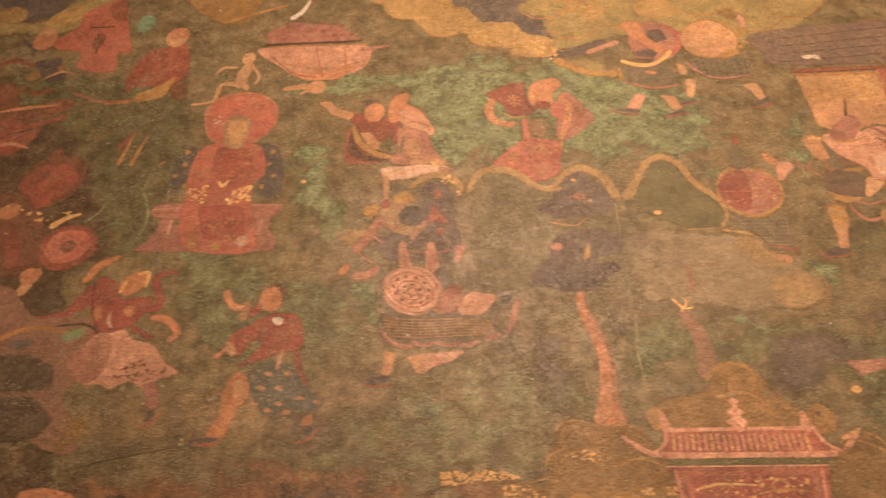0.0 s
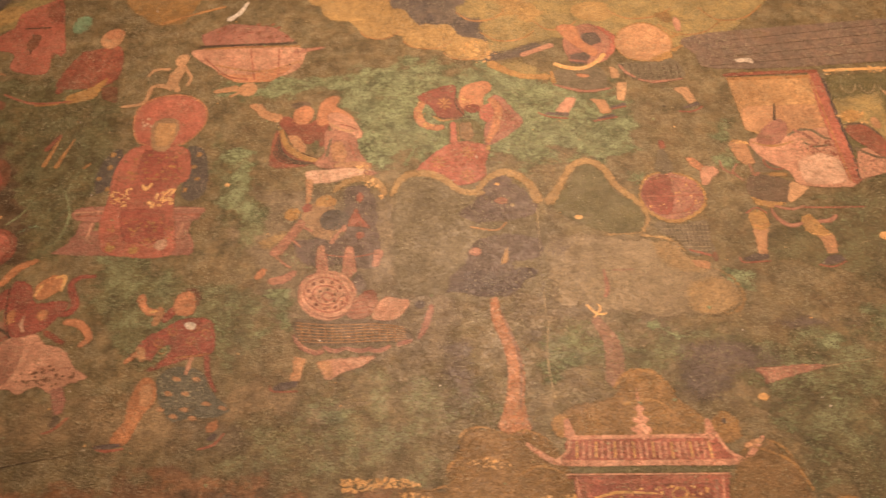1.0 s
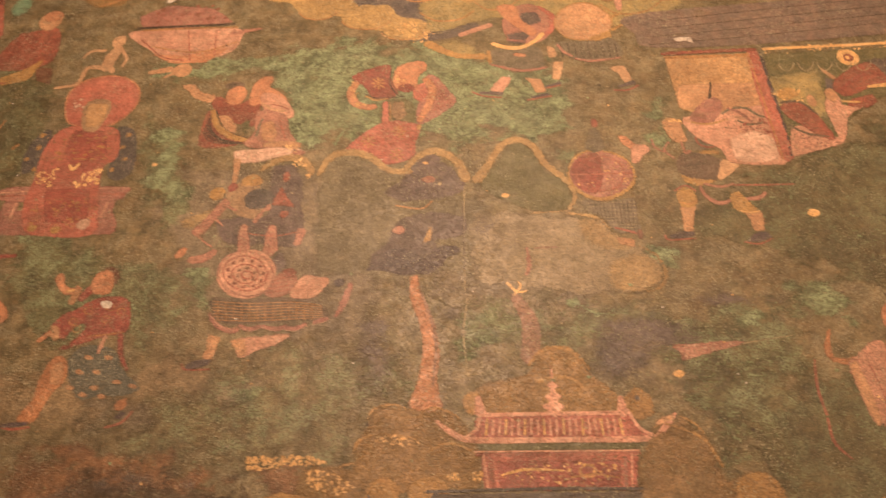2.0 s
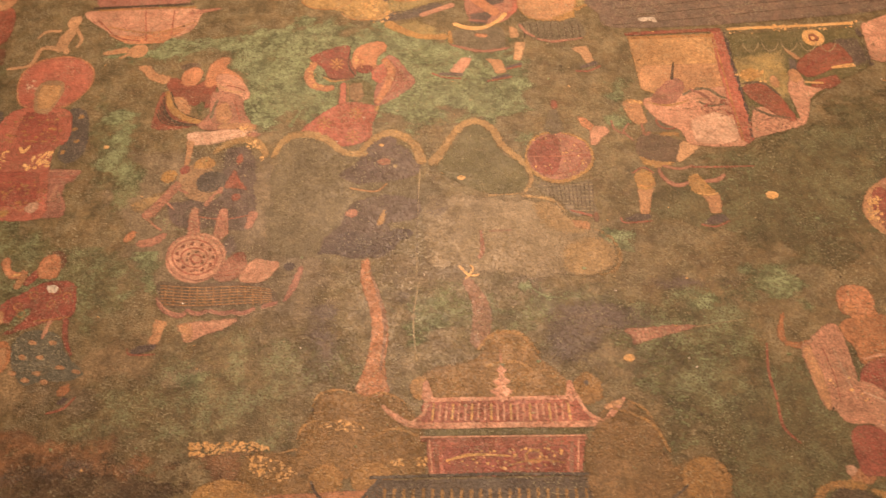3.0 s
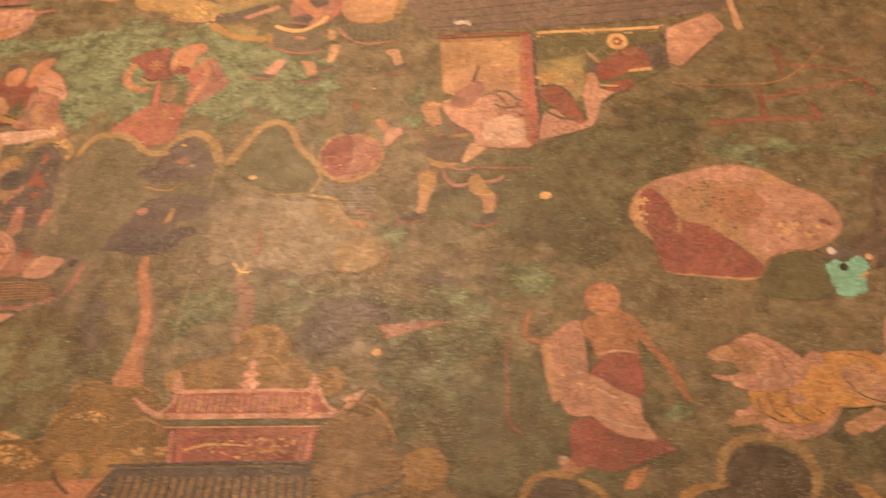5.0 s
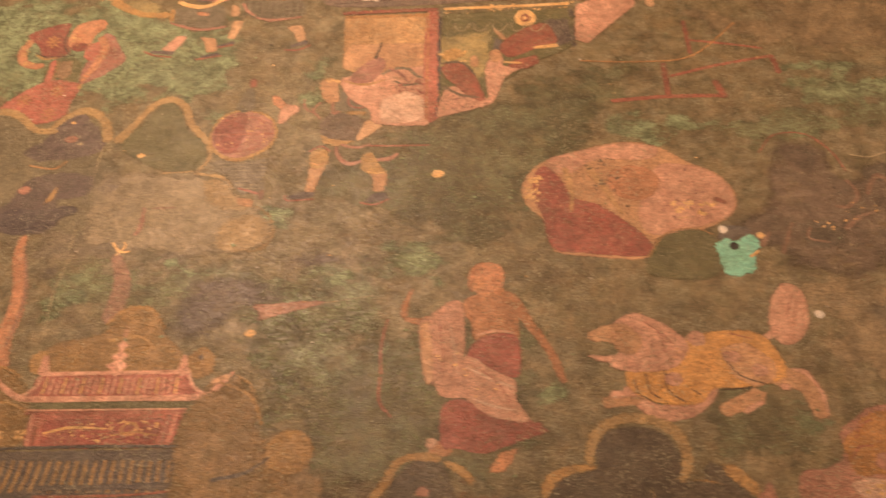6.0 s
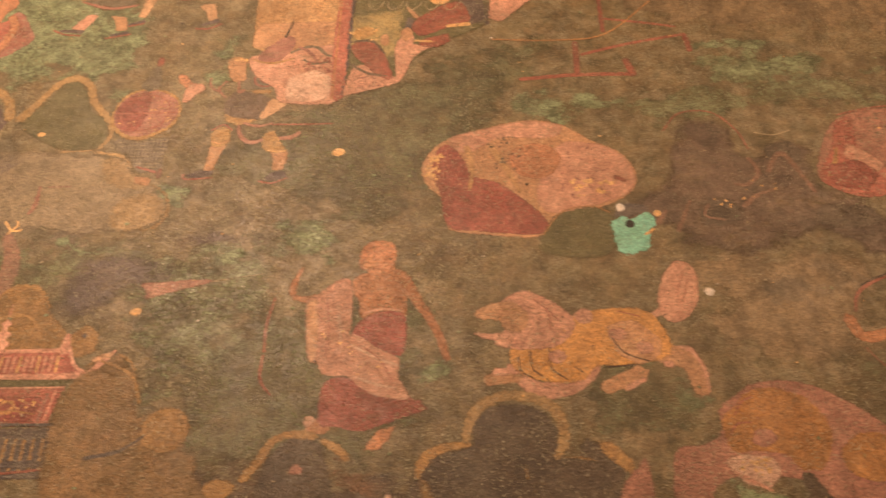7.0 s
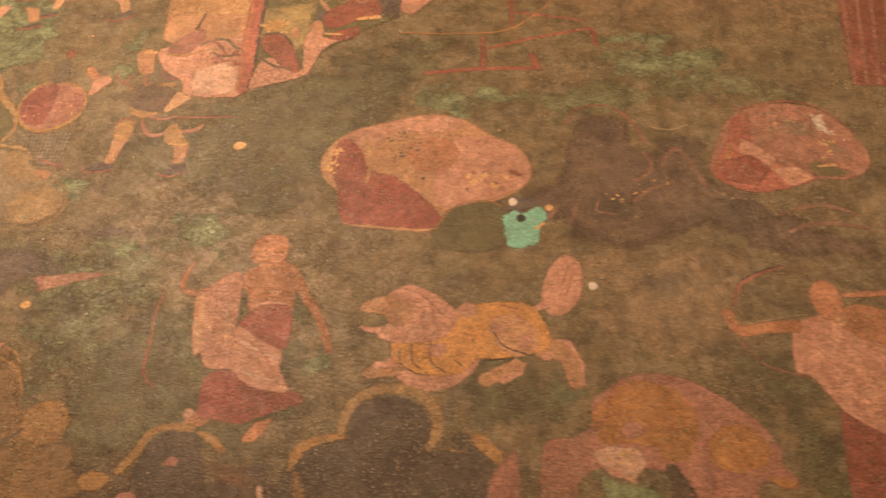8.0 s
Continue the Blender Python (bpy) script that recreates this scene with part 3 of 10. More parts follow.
motif.add("field", GREEN, patch((198.0, 55.6), (206.9, 55.3), (207.9, 47.9), (199.6, 46.4)), cell=0.012)
motif.done()

motif = Motif("painted_ground", "green speckled hillside below the fence", "mural ground", 289.3, 110.3, whole=True, kind="structure")
motif.add("field", MEADOW, patch((278.3, 125.0), (297.3, 122.4), (305.9, 115.6), (300.1, 109.8), (278.5, 110.8)), cell=0.012)
motif.done()

motif = Motif("painted_ground", "brown earth slope on the upper hill", "mural ground", 303.7, 125.4, whole=True, kind="structure")
motif.add("field", EARTH, patch((278.8, 146.3), (308.0, 144.7), (339.3, 142.9), (324.5, 126.0), (307.8, 123.5), (286.8, 127.9), (279.3, 131.7)), cell=0.012)
motif.done()

motif = Motif("painted_ground", "pale dusty brown patch on the hillside", "mural ground", 280.1, 61.5, whole=True, kind="structure")
motif.add("field", HAZE, patch((271.5, 70.2), (278.5, 73.3), (290.9, 69.5), (293.3, 64.1), (289.0, 61.1), (275.5, 60.6), (270.6, 63.9)), cell=0.012)
motif.done()

motif = Motif("painted_ground", "dark green hollow under the running beast", "mural ground", 255.7, 40.3, whole=True, kind="structure")
motif.add("field", DEEP_GREEN, patch((247.1, 48.4), (252.5, 52.7), (261.1, 52.4), (267.1, 45.9), (264.8, 40.8), (255.7, 40.3), (247.6, 43.1)), cell=0.012)
motif.done()

motif = Motif("painted_ground", "dark green slope below the bowman", "mural ground", 296.4, 31.8, whole=True, kind="structure")
motif.add("field", DEEP_GREEN, patch((287.9, 52.4), (298.3, 55.9), (299.6, 48.3), (306.2, 37.8), (306.6, 25.5), (294.6, 25.9), (295.1, 38.2)), cell=0.012)
motif.done()

# earth strip whose dark tone includes the shadow of the lower edge
motif = Motif("painted_ground", "dark brown earth along the lower edge with painted-in shadow", "mural ground", 219.5, 32.6, whole=True, kind="structure")
motif.add("field", EARTH_AND_SHADE, patch((173.8, 42.1), (200.4, 42.1), (230.4, 37.8), (259.1, 34.5), (258.1, 25.5), (176.5, 27.9)), cell=0.012)
motif.done()

motif = Motif("painted_ground", "crumbling green drift of paint beside the throne", "mural ground", 89.6, 110.3, whole=True, kind="structure")
motif.add("field", MEADOW, patch((76.0, 128.2), (84.2, 129.4), (89.6, 110.3), (87.0, 102.0), (79.2, 110.9)), cell=0.012)
motif.done()

motif = Motif("painted_ground", "crumbling green drift of paint under the raised arm", "mural ground", 96.8, 81.3, whole=True, kind="structure")
motif.add("field", MEADOW, patch((89.4, 91.4), (97.9, 91.0), (96.8, 81.3), (89.7, 81.7)), cell=0.012)
motif.done()

motif = Motif("painted_ground", "crumbling green drift of paint between crown and shield", "mural ground", 163.4, 109.1, whole=True, kind="structure")
motif.add("field", MEADOW, patch((157.0, 115.4), (166.0, 115.6), (163.4, 109.1), (157.9, 110.9)), cell=0.012)
motif.done()

motif = Motif("painted_ground", "crumbling green drift of paint below the shield", "mural ground", 181.0, 85.7, whole=True, kind="structure")
motif.add("field", MEADOW, patch((174.9, 93.5), (182.9, 91.8), (181.0, 85.7), (175.2, 87.2)), cell=0.012)
motif.done()

motif = Motif("painted_ground", "crumbling green drift of paint on the slope", "mural ground", 112.9, 62.5, whole=True, kind="structure")
motif.add("field", MEADOW, patch((96.3, 70.3), (109.7, 70.8), (112.9, 62.5), (100.9, 61.9)), cell=0.012)
motif.done()

motif = Motif("painted_ground", "crumbling green drift of paint beside the banner", "mural ground", 201.1, 77.7, whole=True, kind="structure")
motif.add("field", MEADOW, patch((178.0, 77.7), (192.9, 80.4), (201.1, 77.7), (191.5, 72.6), (180.2, 73.1)), cell=0.012)
motif.done()

motif = Motif("painted_ground", "crumbling green drift of paint between the trunks", "mural ground", 150.7, 70.1, whole=True, kind="structure")
motif.add("field", MEADOW, patch((138.0, 79.5), (149.8, 81.2), (150.7, 70.1), (142.2, 67.3)), cell=0.012)
motif.done()

motif = Motif("painted_ground", "crumbling green drift of paint behind the dancers", "mural ground", 123.8, 131.9, whole=True, kind="structure")
motif.add("field", MEADOW, patch((104.7, 147.6), (125.1, 148.0), (123.8, 131.9), (109.4, 131.1)), cell=0.012)
motif.done()

motif = Motif("painted_ground", "crumbling green drift of paint behind the shield bearer", "mural ground", 187.5, 116.6, whole=True, kind="structure")
motif.add("field", MEADOW, patch((181.4, 131.6), (188.7, 132.8), (187.5, 116.6), (180.5, 114.0)), cell=0.012)
motif.done()

motif = Motif("painted_ground", "crumbling green drift of paint above the robed walker", "mural ground", 210.2, 73.7, whole=True, kind="structure")
motif.add("field", MEADOW, patch((197.6, 87.2), (213.1, 82.9), (210.2, 73.7), (196.3, 76.5)), cell=0.012)
motif.done()

motif = Motif("painted_ground", "crumbling green drift of paint behind the beast", "mural ground", 230.0, 50.8, whole=True, kind="structure")
motif.add("field", MEADOW, patch((222.3, 62.6), (229.6, 62.3), (230.0, 50.8), (223.9, 51.0)), cell=0.012)
motif.done()

motif = Motif("painted_ground", "crumbling green drift of paint above the boulder", "mural ground", 265.0, 107.0, whole=True, kind="structure")
motif.add("field", MEADOW, patch((239.1, 112.7), (256.8, 113.4), (265.0, 107.0), (251.8, 102.7), (241.2, 106.7)), cell=0.012)
motif.done()

motif = Motif("painted_ground", "crumbling green drift of paint on the upper hill", "mural ground", 310.1, 106.4, whole=True, kind="structure")
motif.add("field", MEADOW, patch((288.0, 114.9), (314.6, 115.2), (310.1, 106.4), (288.5, 105.9)), cell=0.012)
motif.done()

motif = Motif("painted_ground", "crumbling green drift of paint beside the hind leg", "mural ground", 266.9, 44.2, whole=True, kind="structure")
motif.add("field", MEADOW, patch((260.4, 53.4), (269.0, 53.1), (266.9, 44.2), (260.2, 44.4)), cell=0.012)
motif.done()

motif = Motif("painted_ground", "faded purple drift of cloud beside the banner", "mural ground", 172.2, 69.2, whole=True, kind="structure")
motif.add("field", PLUM_SMEAR, patch((160.3, 72.9), (168.3, 78.1), (178.9, 77.6), (188.7, 73.3), (180.7, 69.9), (169.9, 65.2), (161.8, 67.6)), cell=0.012)
motif.done()

motif = Motif("painted_ground", "faint purple stain beside the trunk", "mural ground", 127.3, 65.9, whole=True, kind="structure")
motif.add("field", PLUM_SMEAR, patch((122.2, 79.0), (130.1, 79.8), (132.1, 64.7), (124.7, 64.0)), cell=0.012)
motif.done()

motif = Motif("painted_ground", "faint purple stain between the trunks", "mural ground", 141.1, 72.7, whole=True, kind="structure")
motif.add("field", PLUM_SMEAR, patch((137.7, 87.8), (143.8, 86.9), (144.0, 74.7), (139.3, 71.7)), cell=0.012)
motif.done()

motif = Motif("painted_ground", "dark green grass around the robed walker", "mural ground", 197.9, 42.4, whole=True, kind="structure")
motif.add("field", DEEP_GREEN, patch((182.3, 62.7), (193.9, 66.2), (208.8, 67.7), (225.3, 71.2), (220.5, 40.1), (187.5, 39.6), (185.3, 49.6)), cell=0.012)
motif.done()

motif = Motif("painted_ground", "dark brown earth beside the low bushes", "mural ground", 91.4, 45.9, whole=True, kind="structure")
motif.add("field", EARTH_AND_SHADE, patch((73.4, 55.3), (92.6, 54.7), (105.6, 52.4), (110.1, 42.8), (77.7, 43.0)), cell=0.012)
motif.done()

motif = Motif("painted_ground", "dark olive hillside beside the boulder", "mural ground", 211.4, 84.2, whole=True, kind="structure")
motif.add("field", DEEP_GREEN, patch((203.0, 99.9), (224.0, 100.1), (222.1, 87.3), (212.7, 81.8), (201.2, 87.1)), cell=0.012)
motif.done()

motif = Motif("painted_ground", "brown rubbed earth between the beasts and the bowman", "mural ground", 278.5, 52.8, whole=True, kind="structure")
motif.add("field", EARTH, patch((269.4, 75.9), (295.9, 74.8), (297.5, 55.9), (283.4, 51.7), (269.3, 55.0)), cell=0.012)
motif.done()

motif = Motif("painted_ground", "brown rubbed earth on the upper hill", "mural ground", 292.3, 126.0, whole=True, kind="structure")
motif.add("field", EARTH, patch((256.4, 141.9), (301.2, 141.3), (342.2, 137.2), (336.9, 122.0), (292.0, 124.3), (269.5, 128.8)), cell=0.012)
motif.done()

motif = Motif("painted_ground", "olive brown earth along the lower slope", "mural ground", 85.5, 60.6, whole=True, kind="structure")
motif.add("field", EARTH_OLIVE, patch((85.5, 60.6), (93.4, 66.2), (106.6, 66.7), (121.2, 62.1), (125.6, 55.3), (119.8, 51.9), (100.3, 52.6), (87.1, 54.8)), cell=0.012)
motif.done()

motif = Motif("painted_ground", "reddish earth below the gold flecks", "mural ground", 81.9, 54.1, whole=True, kind="structure")
motif.add("field", RED_EARTH, patch((81.9, 54.1), (92.4, 55.6), (108.7, 55.0), (119.8, 51.9), (117.1, 46.7), (96.9, 48.3), (83.6, 48.7)), cell=0.012)
motif.done()

motif = Motif("painted_ground", "dark olive hillside beyond the shield bearer", "mural ground", 198.6, 110.0, whole=True, kind="structure")
motif.add("field", DEEP_GREEN, patch((198.6, 110.0), (210.4, 113.7), (225.5, 120.5), (243.4, 124.2), (230.7, 86.9), (214.3, 87.7), (201.0, 90.9), (194.2, 97.7)), cell=0.012)
motif.done()

motif = Motif("painted_ground", "faded purple drift under the tan foliage", "mural ground", 179.4, 81.0, whole=True, kind="structure")
motif.add("field", PLUM_SMEAR, patch((179.4, 81.0), (186.6, 83.0), (196.1, 81.4), (201.3, 78.9), (192.3, 77.0), (180.9, 78.1)), cell=0.012)
motif.done()

motif = Motif("painted_ground", "faded purple drift beside the pointed banner", "mural ground", 163.2, 73.9, whole=True, kind="structure")
motif.add("field", PLUM_SMEAR, patch((163.2, 73.9), (169.1, 75.8), (178.5, 74.8), (186.8, 72.8), (177.9, 70.0), (168.5, 69.4), (163.0, 70.7)), cell=0.012)
motif.done()

motif = Motif("painted_ground", "mossy grass between banner and bush", "mural ground", 172.0, 67.2, whole=True, kind="structure")
motif.add("field", GREEN, patch((172.0, 67.2), (181.5, 68.8), (195.4, 69.3), (200.6, 64.0), (197.1, 56.4), (186.3, 54.9), (178.2, 59.0)), cell=0.012)
motif.done()

motif = Motif("painted_ground", "brown rubbed ground behind the lion", "mural ground", 275.8, 68.7, whole=True, kind="structure")
motif.add("field", HAZE, patch((275.8, 68.7), (286.0, 73.8), (295.4, 73.4), (296.9, 67.8), (288.3, 61.9), (279.0, 60.2)), cell=0.012)
motif.done()

motif = Motif("painted_ground", "dark green hollow behind the hind leg", "mural ground", 243.9, 61.6, whole=True, kind="structure")
motif.add("field", DEEP_GREEN, patch((243.9, 61.6), (254.9, 63.2), (261.6, 56.9), (262.6, 48.4), (255.5, 46.0), (247.2, 49.0)), cell=0.012)
motif.done()

motif = Motif("painted_ground", "dark slope between beast and bowman", "mural ground", 289.8, 48.4, whole=True, kind="structure")
motif.add("field", DEEP_GREEN, patch((289.8, 48.4), (299.2, 51.7), (303.9, 44.3), (304.6, 35.9), (301.3, 30.5), (296.0, 33.8), (294.7, 41.2)), cell=0.012)
motif.done()

motif = Motif("painted_ground", "dark olive hillside over the burnt hill", "mural ground", 251.2, 108.9, whole=True, kind="structure")
motif.add("field", GREEN, patch((251.2, 108.9), (271.2, 112.3), (299.1, 113.8), (322.3, 106.6), (316.8, 102.6), (299.8, 102.1), (284.0, 102.9), (265.6, 99.6)), cell=0.012)
motif.done()

motif = Motif("painted_ground", "pale rubbed path under the boy", "mural ground", 46.9, 68.3, whole=True, kind="structure")
motif.add("field", EARTH, patch((46.9, 68.3), (62.5, 70.9), (83.4, 72.2), (98.5, 72.7), (109.5, 76.7), (103.5, 69.2), (90.0, 62.5), (73.2, 59.1), (53.6, 60.8)), cell=0.012)
motif.done()

# dark strip; dimmer light at the mural's left is mixed into this colour
motif = Motif("painted_ground", "dark brown strip beside the rocks with painted-in edge falloff", "mural ground", 31.0, 64.7, whole=True, kind="structure")
motif.add("field", EARTH_AND_SHADE, patch((31.0, 64.7), (37.6, 62.4), (46.6, 58.2), (53.8, 52.1), (35.1, 51.9)), cell=0.012)
motif.done()

# dark green ground, painted darker still to stand for light fading leftwards
motif = Motif("painted_ground", "dark green ground between drummer and throne with painted-in falloff", "mural ground", 25.2, 144.4, whole=True, kind="structure")
motif.add("field", DEEP_GREEN, patch((25.2, 144.4), (38.8, 143.5), (51.8, 130.1), (49.6, 115.6), (47.6, 102.5), (39.4, 102.9), (32.4, 116.6), (27.2, 131.7)), cell=0.012)
motif.done()

motif = Motif("painted_ground", "dark earth along the foot of the mural", "mural ground", 83.1, 50.5, whole=True, kind="structure")
motif.add("field", EARTH_AND_SHADE, patch((83.1, 50.5), (93.5, 51.0), (106.3, 49.3), (110.3, 46.1), (106.5, 43.7), (85.0, 44.4)), cell=0.012)
motif.done()

# ---- sky and clouds ----
motif = Motif("painted_sky", "dark purple brown strip of painted sky", "mural sky", 123.1, 167.8, whole=True, kind="structure")
motif.add("sky", NIGHT, patch((100.3, 193.5), (136.4, 190.3), (139.8, 166.5), (149.5, 157.3), (132.9, 153.4), (118.7, 163.8), (106.2, 171.4)))
motif.add("sky", NIGHT, patch((-13.1, 190.5), (-1.9, 194.6), (13.2, 190.8), (8.7, 179.1), (0.2, 177.5)))
motif.done()

motif = Motif("painted_cloud", "yellow ochre cloud bank with curling edge", "mural cloud", 109.0, 164.6)
motif.add("cloud_body", CLOUD, patch((88.1, 194.5), (90.9, 179.5), (97.6, 175.7), (103.7, 168.3), (106.2, 164.4), (111.8, 164.8), (117.3, 162.7), (122.5, 158.5), (129.2, 156.3), (133.6, 153.6), (137.4, 157.4), (134.8, 161.3), (129.7, 163.0), (126.6, 167.6), (120.5, 167.2), (116.8, 171.9), (112.1, 176.9), (111.0, 192.5)))
motif.add("lobe", CLOUD, oval(100.5, 175.5, 6.1, 4.6, -10), under='cloud_body')
motif.add("lobe", CLOUD, oval(109.7, 167.6, 5.1, 4.4, -10), under='cloud_body')
motif.add("lobe", CLOUD, oval(113.6, 171.3, 3.4, 3.6, -10), under='cloud_body')
motif.add("lobe", CLOUD, oval(121.7, 163.2, 6.4, 4.7, -10), under='cloud_body')
motif.add("lobe", CLOUD, oval(130.7, 157.9, 5.4, 3.7, -10), under='cloud_body')
motif.add("outline", LINE_OCHRE, stroke((0.35, ), (105.0, 166.4), (105.7, 165.2), (106.8, 164.2), (108.2, 163.6), (109.7, 163.2), (111.2, 163.3), (112.5, 163.8), (113.7, 164.6), (114.4, 165.7)), under='cloud_body')
motif.add("outline", LINE_OCHRE, stroke((0.34, ), (115.7, 162.0), (116.6, 160.7), (117.9, 159.6), (119.6, 158.9), (121.5, 158.6), (123.3, 158.6), (125.1, 159.1), (126.5, 160.0), (127.5, 161.1)), under='cloud_body')
motif.add("outline", LINE_OCHRE, stroke((0.34, ), (125.5, 157.0), (126.2, 155.9), (127.3, 155.1), (128.8, 154.5), (130.3, 154.2), (132.0, 154.3), (133.5, 154.6), (134.7, 155.3), (135.6, 156.2)), under='cloud_body')
motif.scatter("gold_fleck", GOLD, patch((128.2, 161.0), (136.8, 158.2), (135.6, 153.0), (130.4, 154.6)), 26, 0.52, 3)
motif.add("edge", CLOUD_SHADE, patch((136.3, 153.4), (143.7, 154.0), (147.9, 150.9), (151.9, 146.7), (145.4, 147.2), (139.2, 149.6)))

motif = Motif("painted_cloud", "broad mustard cloud under the upper edge", "mural cloud", 151.9, 155.0)
motif.add("cloud_body", CLOUD_SHADE, patch((129.0, 190.9), (173.0, 194.7), (211.3, 183.7), (199.7, 164.0), (183.7, 154.7), (166.2, 160.2), (149.8, 159.3), (137.2, 156.1), (134.2, 167.0)))
motif.add("lobe", CLOUD, oval(147.4, 169.5, 3.6, 2.9, -5), under='cloud_body')
motif.add("lobe", CLOUD, oval(162.6, 170.2, 5.5, 4.0, -5), under='cloud_body')
motif.add("lobe", CLOUD, oval(140.5, 173.2, 8.4, 3.6, -5), under='cloud_body')
motif.add("lobe", CLOUD_SHADE, oval(134.8, 172.7, 6.5, 4.5, -5), under='cloud_body')
motif.add("outline", LINE_OCHRE, stroke((0.28, 0.56, 0.28, ), (128.8, 171.8), (132.4, 168.4), (137.6, 168.7), (140.9, 171.8)), under='cloud_body')
motif.add("lobe", CLOUD_SHADE, oval(140.9, 164.7, 7.1, 4.3, -4), under='cloud_body')
motif.add("outline", LINE_OCHRE, stroke((0.27, 0.54, 0.27, ), (134.4, 163.9), (138.3, 160.6), (144.0, 160.8), (147.6, 163.7)), under='cloud_body')
motif.add("lobe", CLOUD_SHADE, oval(153.1, 167.7, 5.5, 4.0, -5), under='cloud_body')
motif.add("outline", LINE_OCHRE, stroke((0.27, 0.54, 0.27, ), (148.0, 166.9), (150.9, 163.9), (155.3, 164.2), (158.3, 166.9)), under='cloud_body')
motif.add("lobe", CLOUD_SHADE, oval(185.0, 165.1, 8.0, 5.7, -5), under='cloud_body')
motif.add("outline", LINE_OCHRE, stroke((0.26, 0.53, 0.26, ), (177.4, 164.0), (181.3, 159.9), (187.8, 160.2), (192.5, 164.0)), under='cloud_body')
motif.add("lobe", CLOUD_SHADE, oval(173.9, 170.9, 8.2, 4.5, -5), under='cloud_body')
motif.add("outline", LINE_OCHRE, stroke((0.27, 0.54, 0.27, ), (166.2, 170.2), (170.5, 166.7), (177.2, 166.9), (181.6, 169.8)), under='cloud_body')
motif.add("lobe", CLOUD_SHADE, oval(196.2, 170.9, 8.1, 6.9, -5), under='cloud_body')
motif.add("outline", LINE_OCHRE, stroke((0.27, 0.53, 0.27, ), (188.3, 169.5), (192.0, 164.6), (198.6, 165.0), (203.7, 169.6)), under='cloud_body')
motif.scatter("gold_fleck", GOLD, patch((129.5, 160.9), (136.3, 160.4), (138.4, 154.0), (131.6, 152.9)), 40, 0.3, 3)
motif.add("edge", OCHRE, stroke((2.60, 1.82, 2.08, ), (136.2, 152.6), (142.9, 148.1), (149.4, 147.3)))

motif = Motif("painted_cloud", "ochre cloud curling over the red figure", "mural cloud", 9.2, 172.3)
motif.add("cloud_body", CLOUD_SHADE, patch((-12.2, 183.2), (-1.4, 178.1), (7.3, 178.8), (13.1, 185.4), (27.9, 187.1), (17.6, 173.9), (6.3, 172.0), (-9.3, 174.8)))
motif.add("lobe", CLOUD, oval(-4.0, 180.6, 4.7, 4.0, -5), under='cloud_body')
motif.add("lobe", CLOUD, oval(11.8, 178.9, 5.8, 3.5, 39), under='cloud_body')

motif = Motif("painted_cloud", "faded ochre cloud with a red smear", "mural cloud", 51.0, 175.8)
motif.add("cloud_body", OCHRE_DARK, patch((39.3, 191.1), (55.2, 187.3), (63.3, 183.0), (60.2, 172.8), (53.0, 172.2), (44.4, 179.8)))
motif.add("outline", LINE_OCHRE, stroke((0.74, ), (54.3, 173.2), (61.2, 176.1), (69.7, 178.9)), under='cloud_body')

# ---- figures on the crowded side ----
motif = Motif("painted_figure", "standing figure in a flaring vermilion robe", "mural figure", 24.7, 157.2, whole=True)
motif.add("r", RED, patch((16.1, 179.7), (21.2, 183.3), (25.7, 184.9), (29.0, 174.1), (32.2, 162.3), (28.6, 164.2), (29.1, 156.3), (20.0, 158.2), (19.0, 163.9), (12.1, 166.3), (11.9, 169.8), (16.0, 174.4)))
motif.add("r", ORANGE, oval(8.5, 169.6, 3.1, 4.0, -4))
motif.add("r", SKIN, oval(8.3, 172.8, 2.4, 1.9, -4))
motif.add("r", DULL_RED, patch((22.1, 182.8), (25.7, 184.9), (28.4, 175.3), (24.3, 176.8)))
motif.add("r", LINE_DARK, stroke((0.44, ), (21.9, 171.3), (23.1, 163.6)))
motif.add("r", LINE_DARK, stroke((0.45, ), (19.1, 173.7), (25.7, 173.7)))
motif.add("r", DARK_RED, oval(22.8, 168.1, 1.5, 3.0, -4))
motif.done()

motif = Motif("painted_figure", "stooping figure in a dark red coat with ochre hem", "mural figure", 41.1, 145.2, whole=True)
motif.add("r", DULL_RED, patch((38.9, 164.3), (45.6, 165.1), (47.7, 155.0), (44.0, 150.8), (33.3, 151.2), (34.2, 158.6), (36.3, 163.2)))
motif.add("r", SKIN, oval(42.7, 168.4, 2.9, 3.8, -4))
motif.add("r", ORANGE, oval(42.9, 170.1, 2.4, 2.1, -4))
motif.add("r", DULL_RED, stroke((1.99, ), (37.3, 163.6), (35.8, 157.4), (34.1, 149.6)))
motif.add("r", OCHRE, patch((36.2, 147.9), (42.0, 151.0), (45.4, 154.7), (44.7, 150.8), (43.5, 146.6), (37.1, 145.1)))
motif.add("r", DARK_RED, patch((44.0, 150.8), (48.2, 150.5), (49.2, 144.7), (45.5, 146.5)))
motif.add("r", LINE_OCHRE, stroke((0.82, ), (29.8, 145.4), (35.1, 145.6)))
motif.done()

motif = Motif("paint_loss", "round pale teal spot of flaked paint", "paint loss", 34.3, 170.3)
motif.add("spot", TEAL_FADED, oval(33.5, 174.4, 2.8, 4.0, -4))
motif.add("spot", TEAL_FADED, oval(32.6, 175.9, 1.5, 2.1, -5))

motif = Motif("painted_figure", "small pale acrobat with outstretched limbs", "mural figure", 58.9, 142.2, whole=True)
motif.add("r", PALE_SKIN, oval(62.1, 158.8, 1.7, 2.3, -4))
motif.add("r", PALE_SKIN, stroke((2.21, 3.32, 2.49, ), (62.8, 156.7), (61.6, 153.6), (61.1, 149.2)))
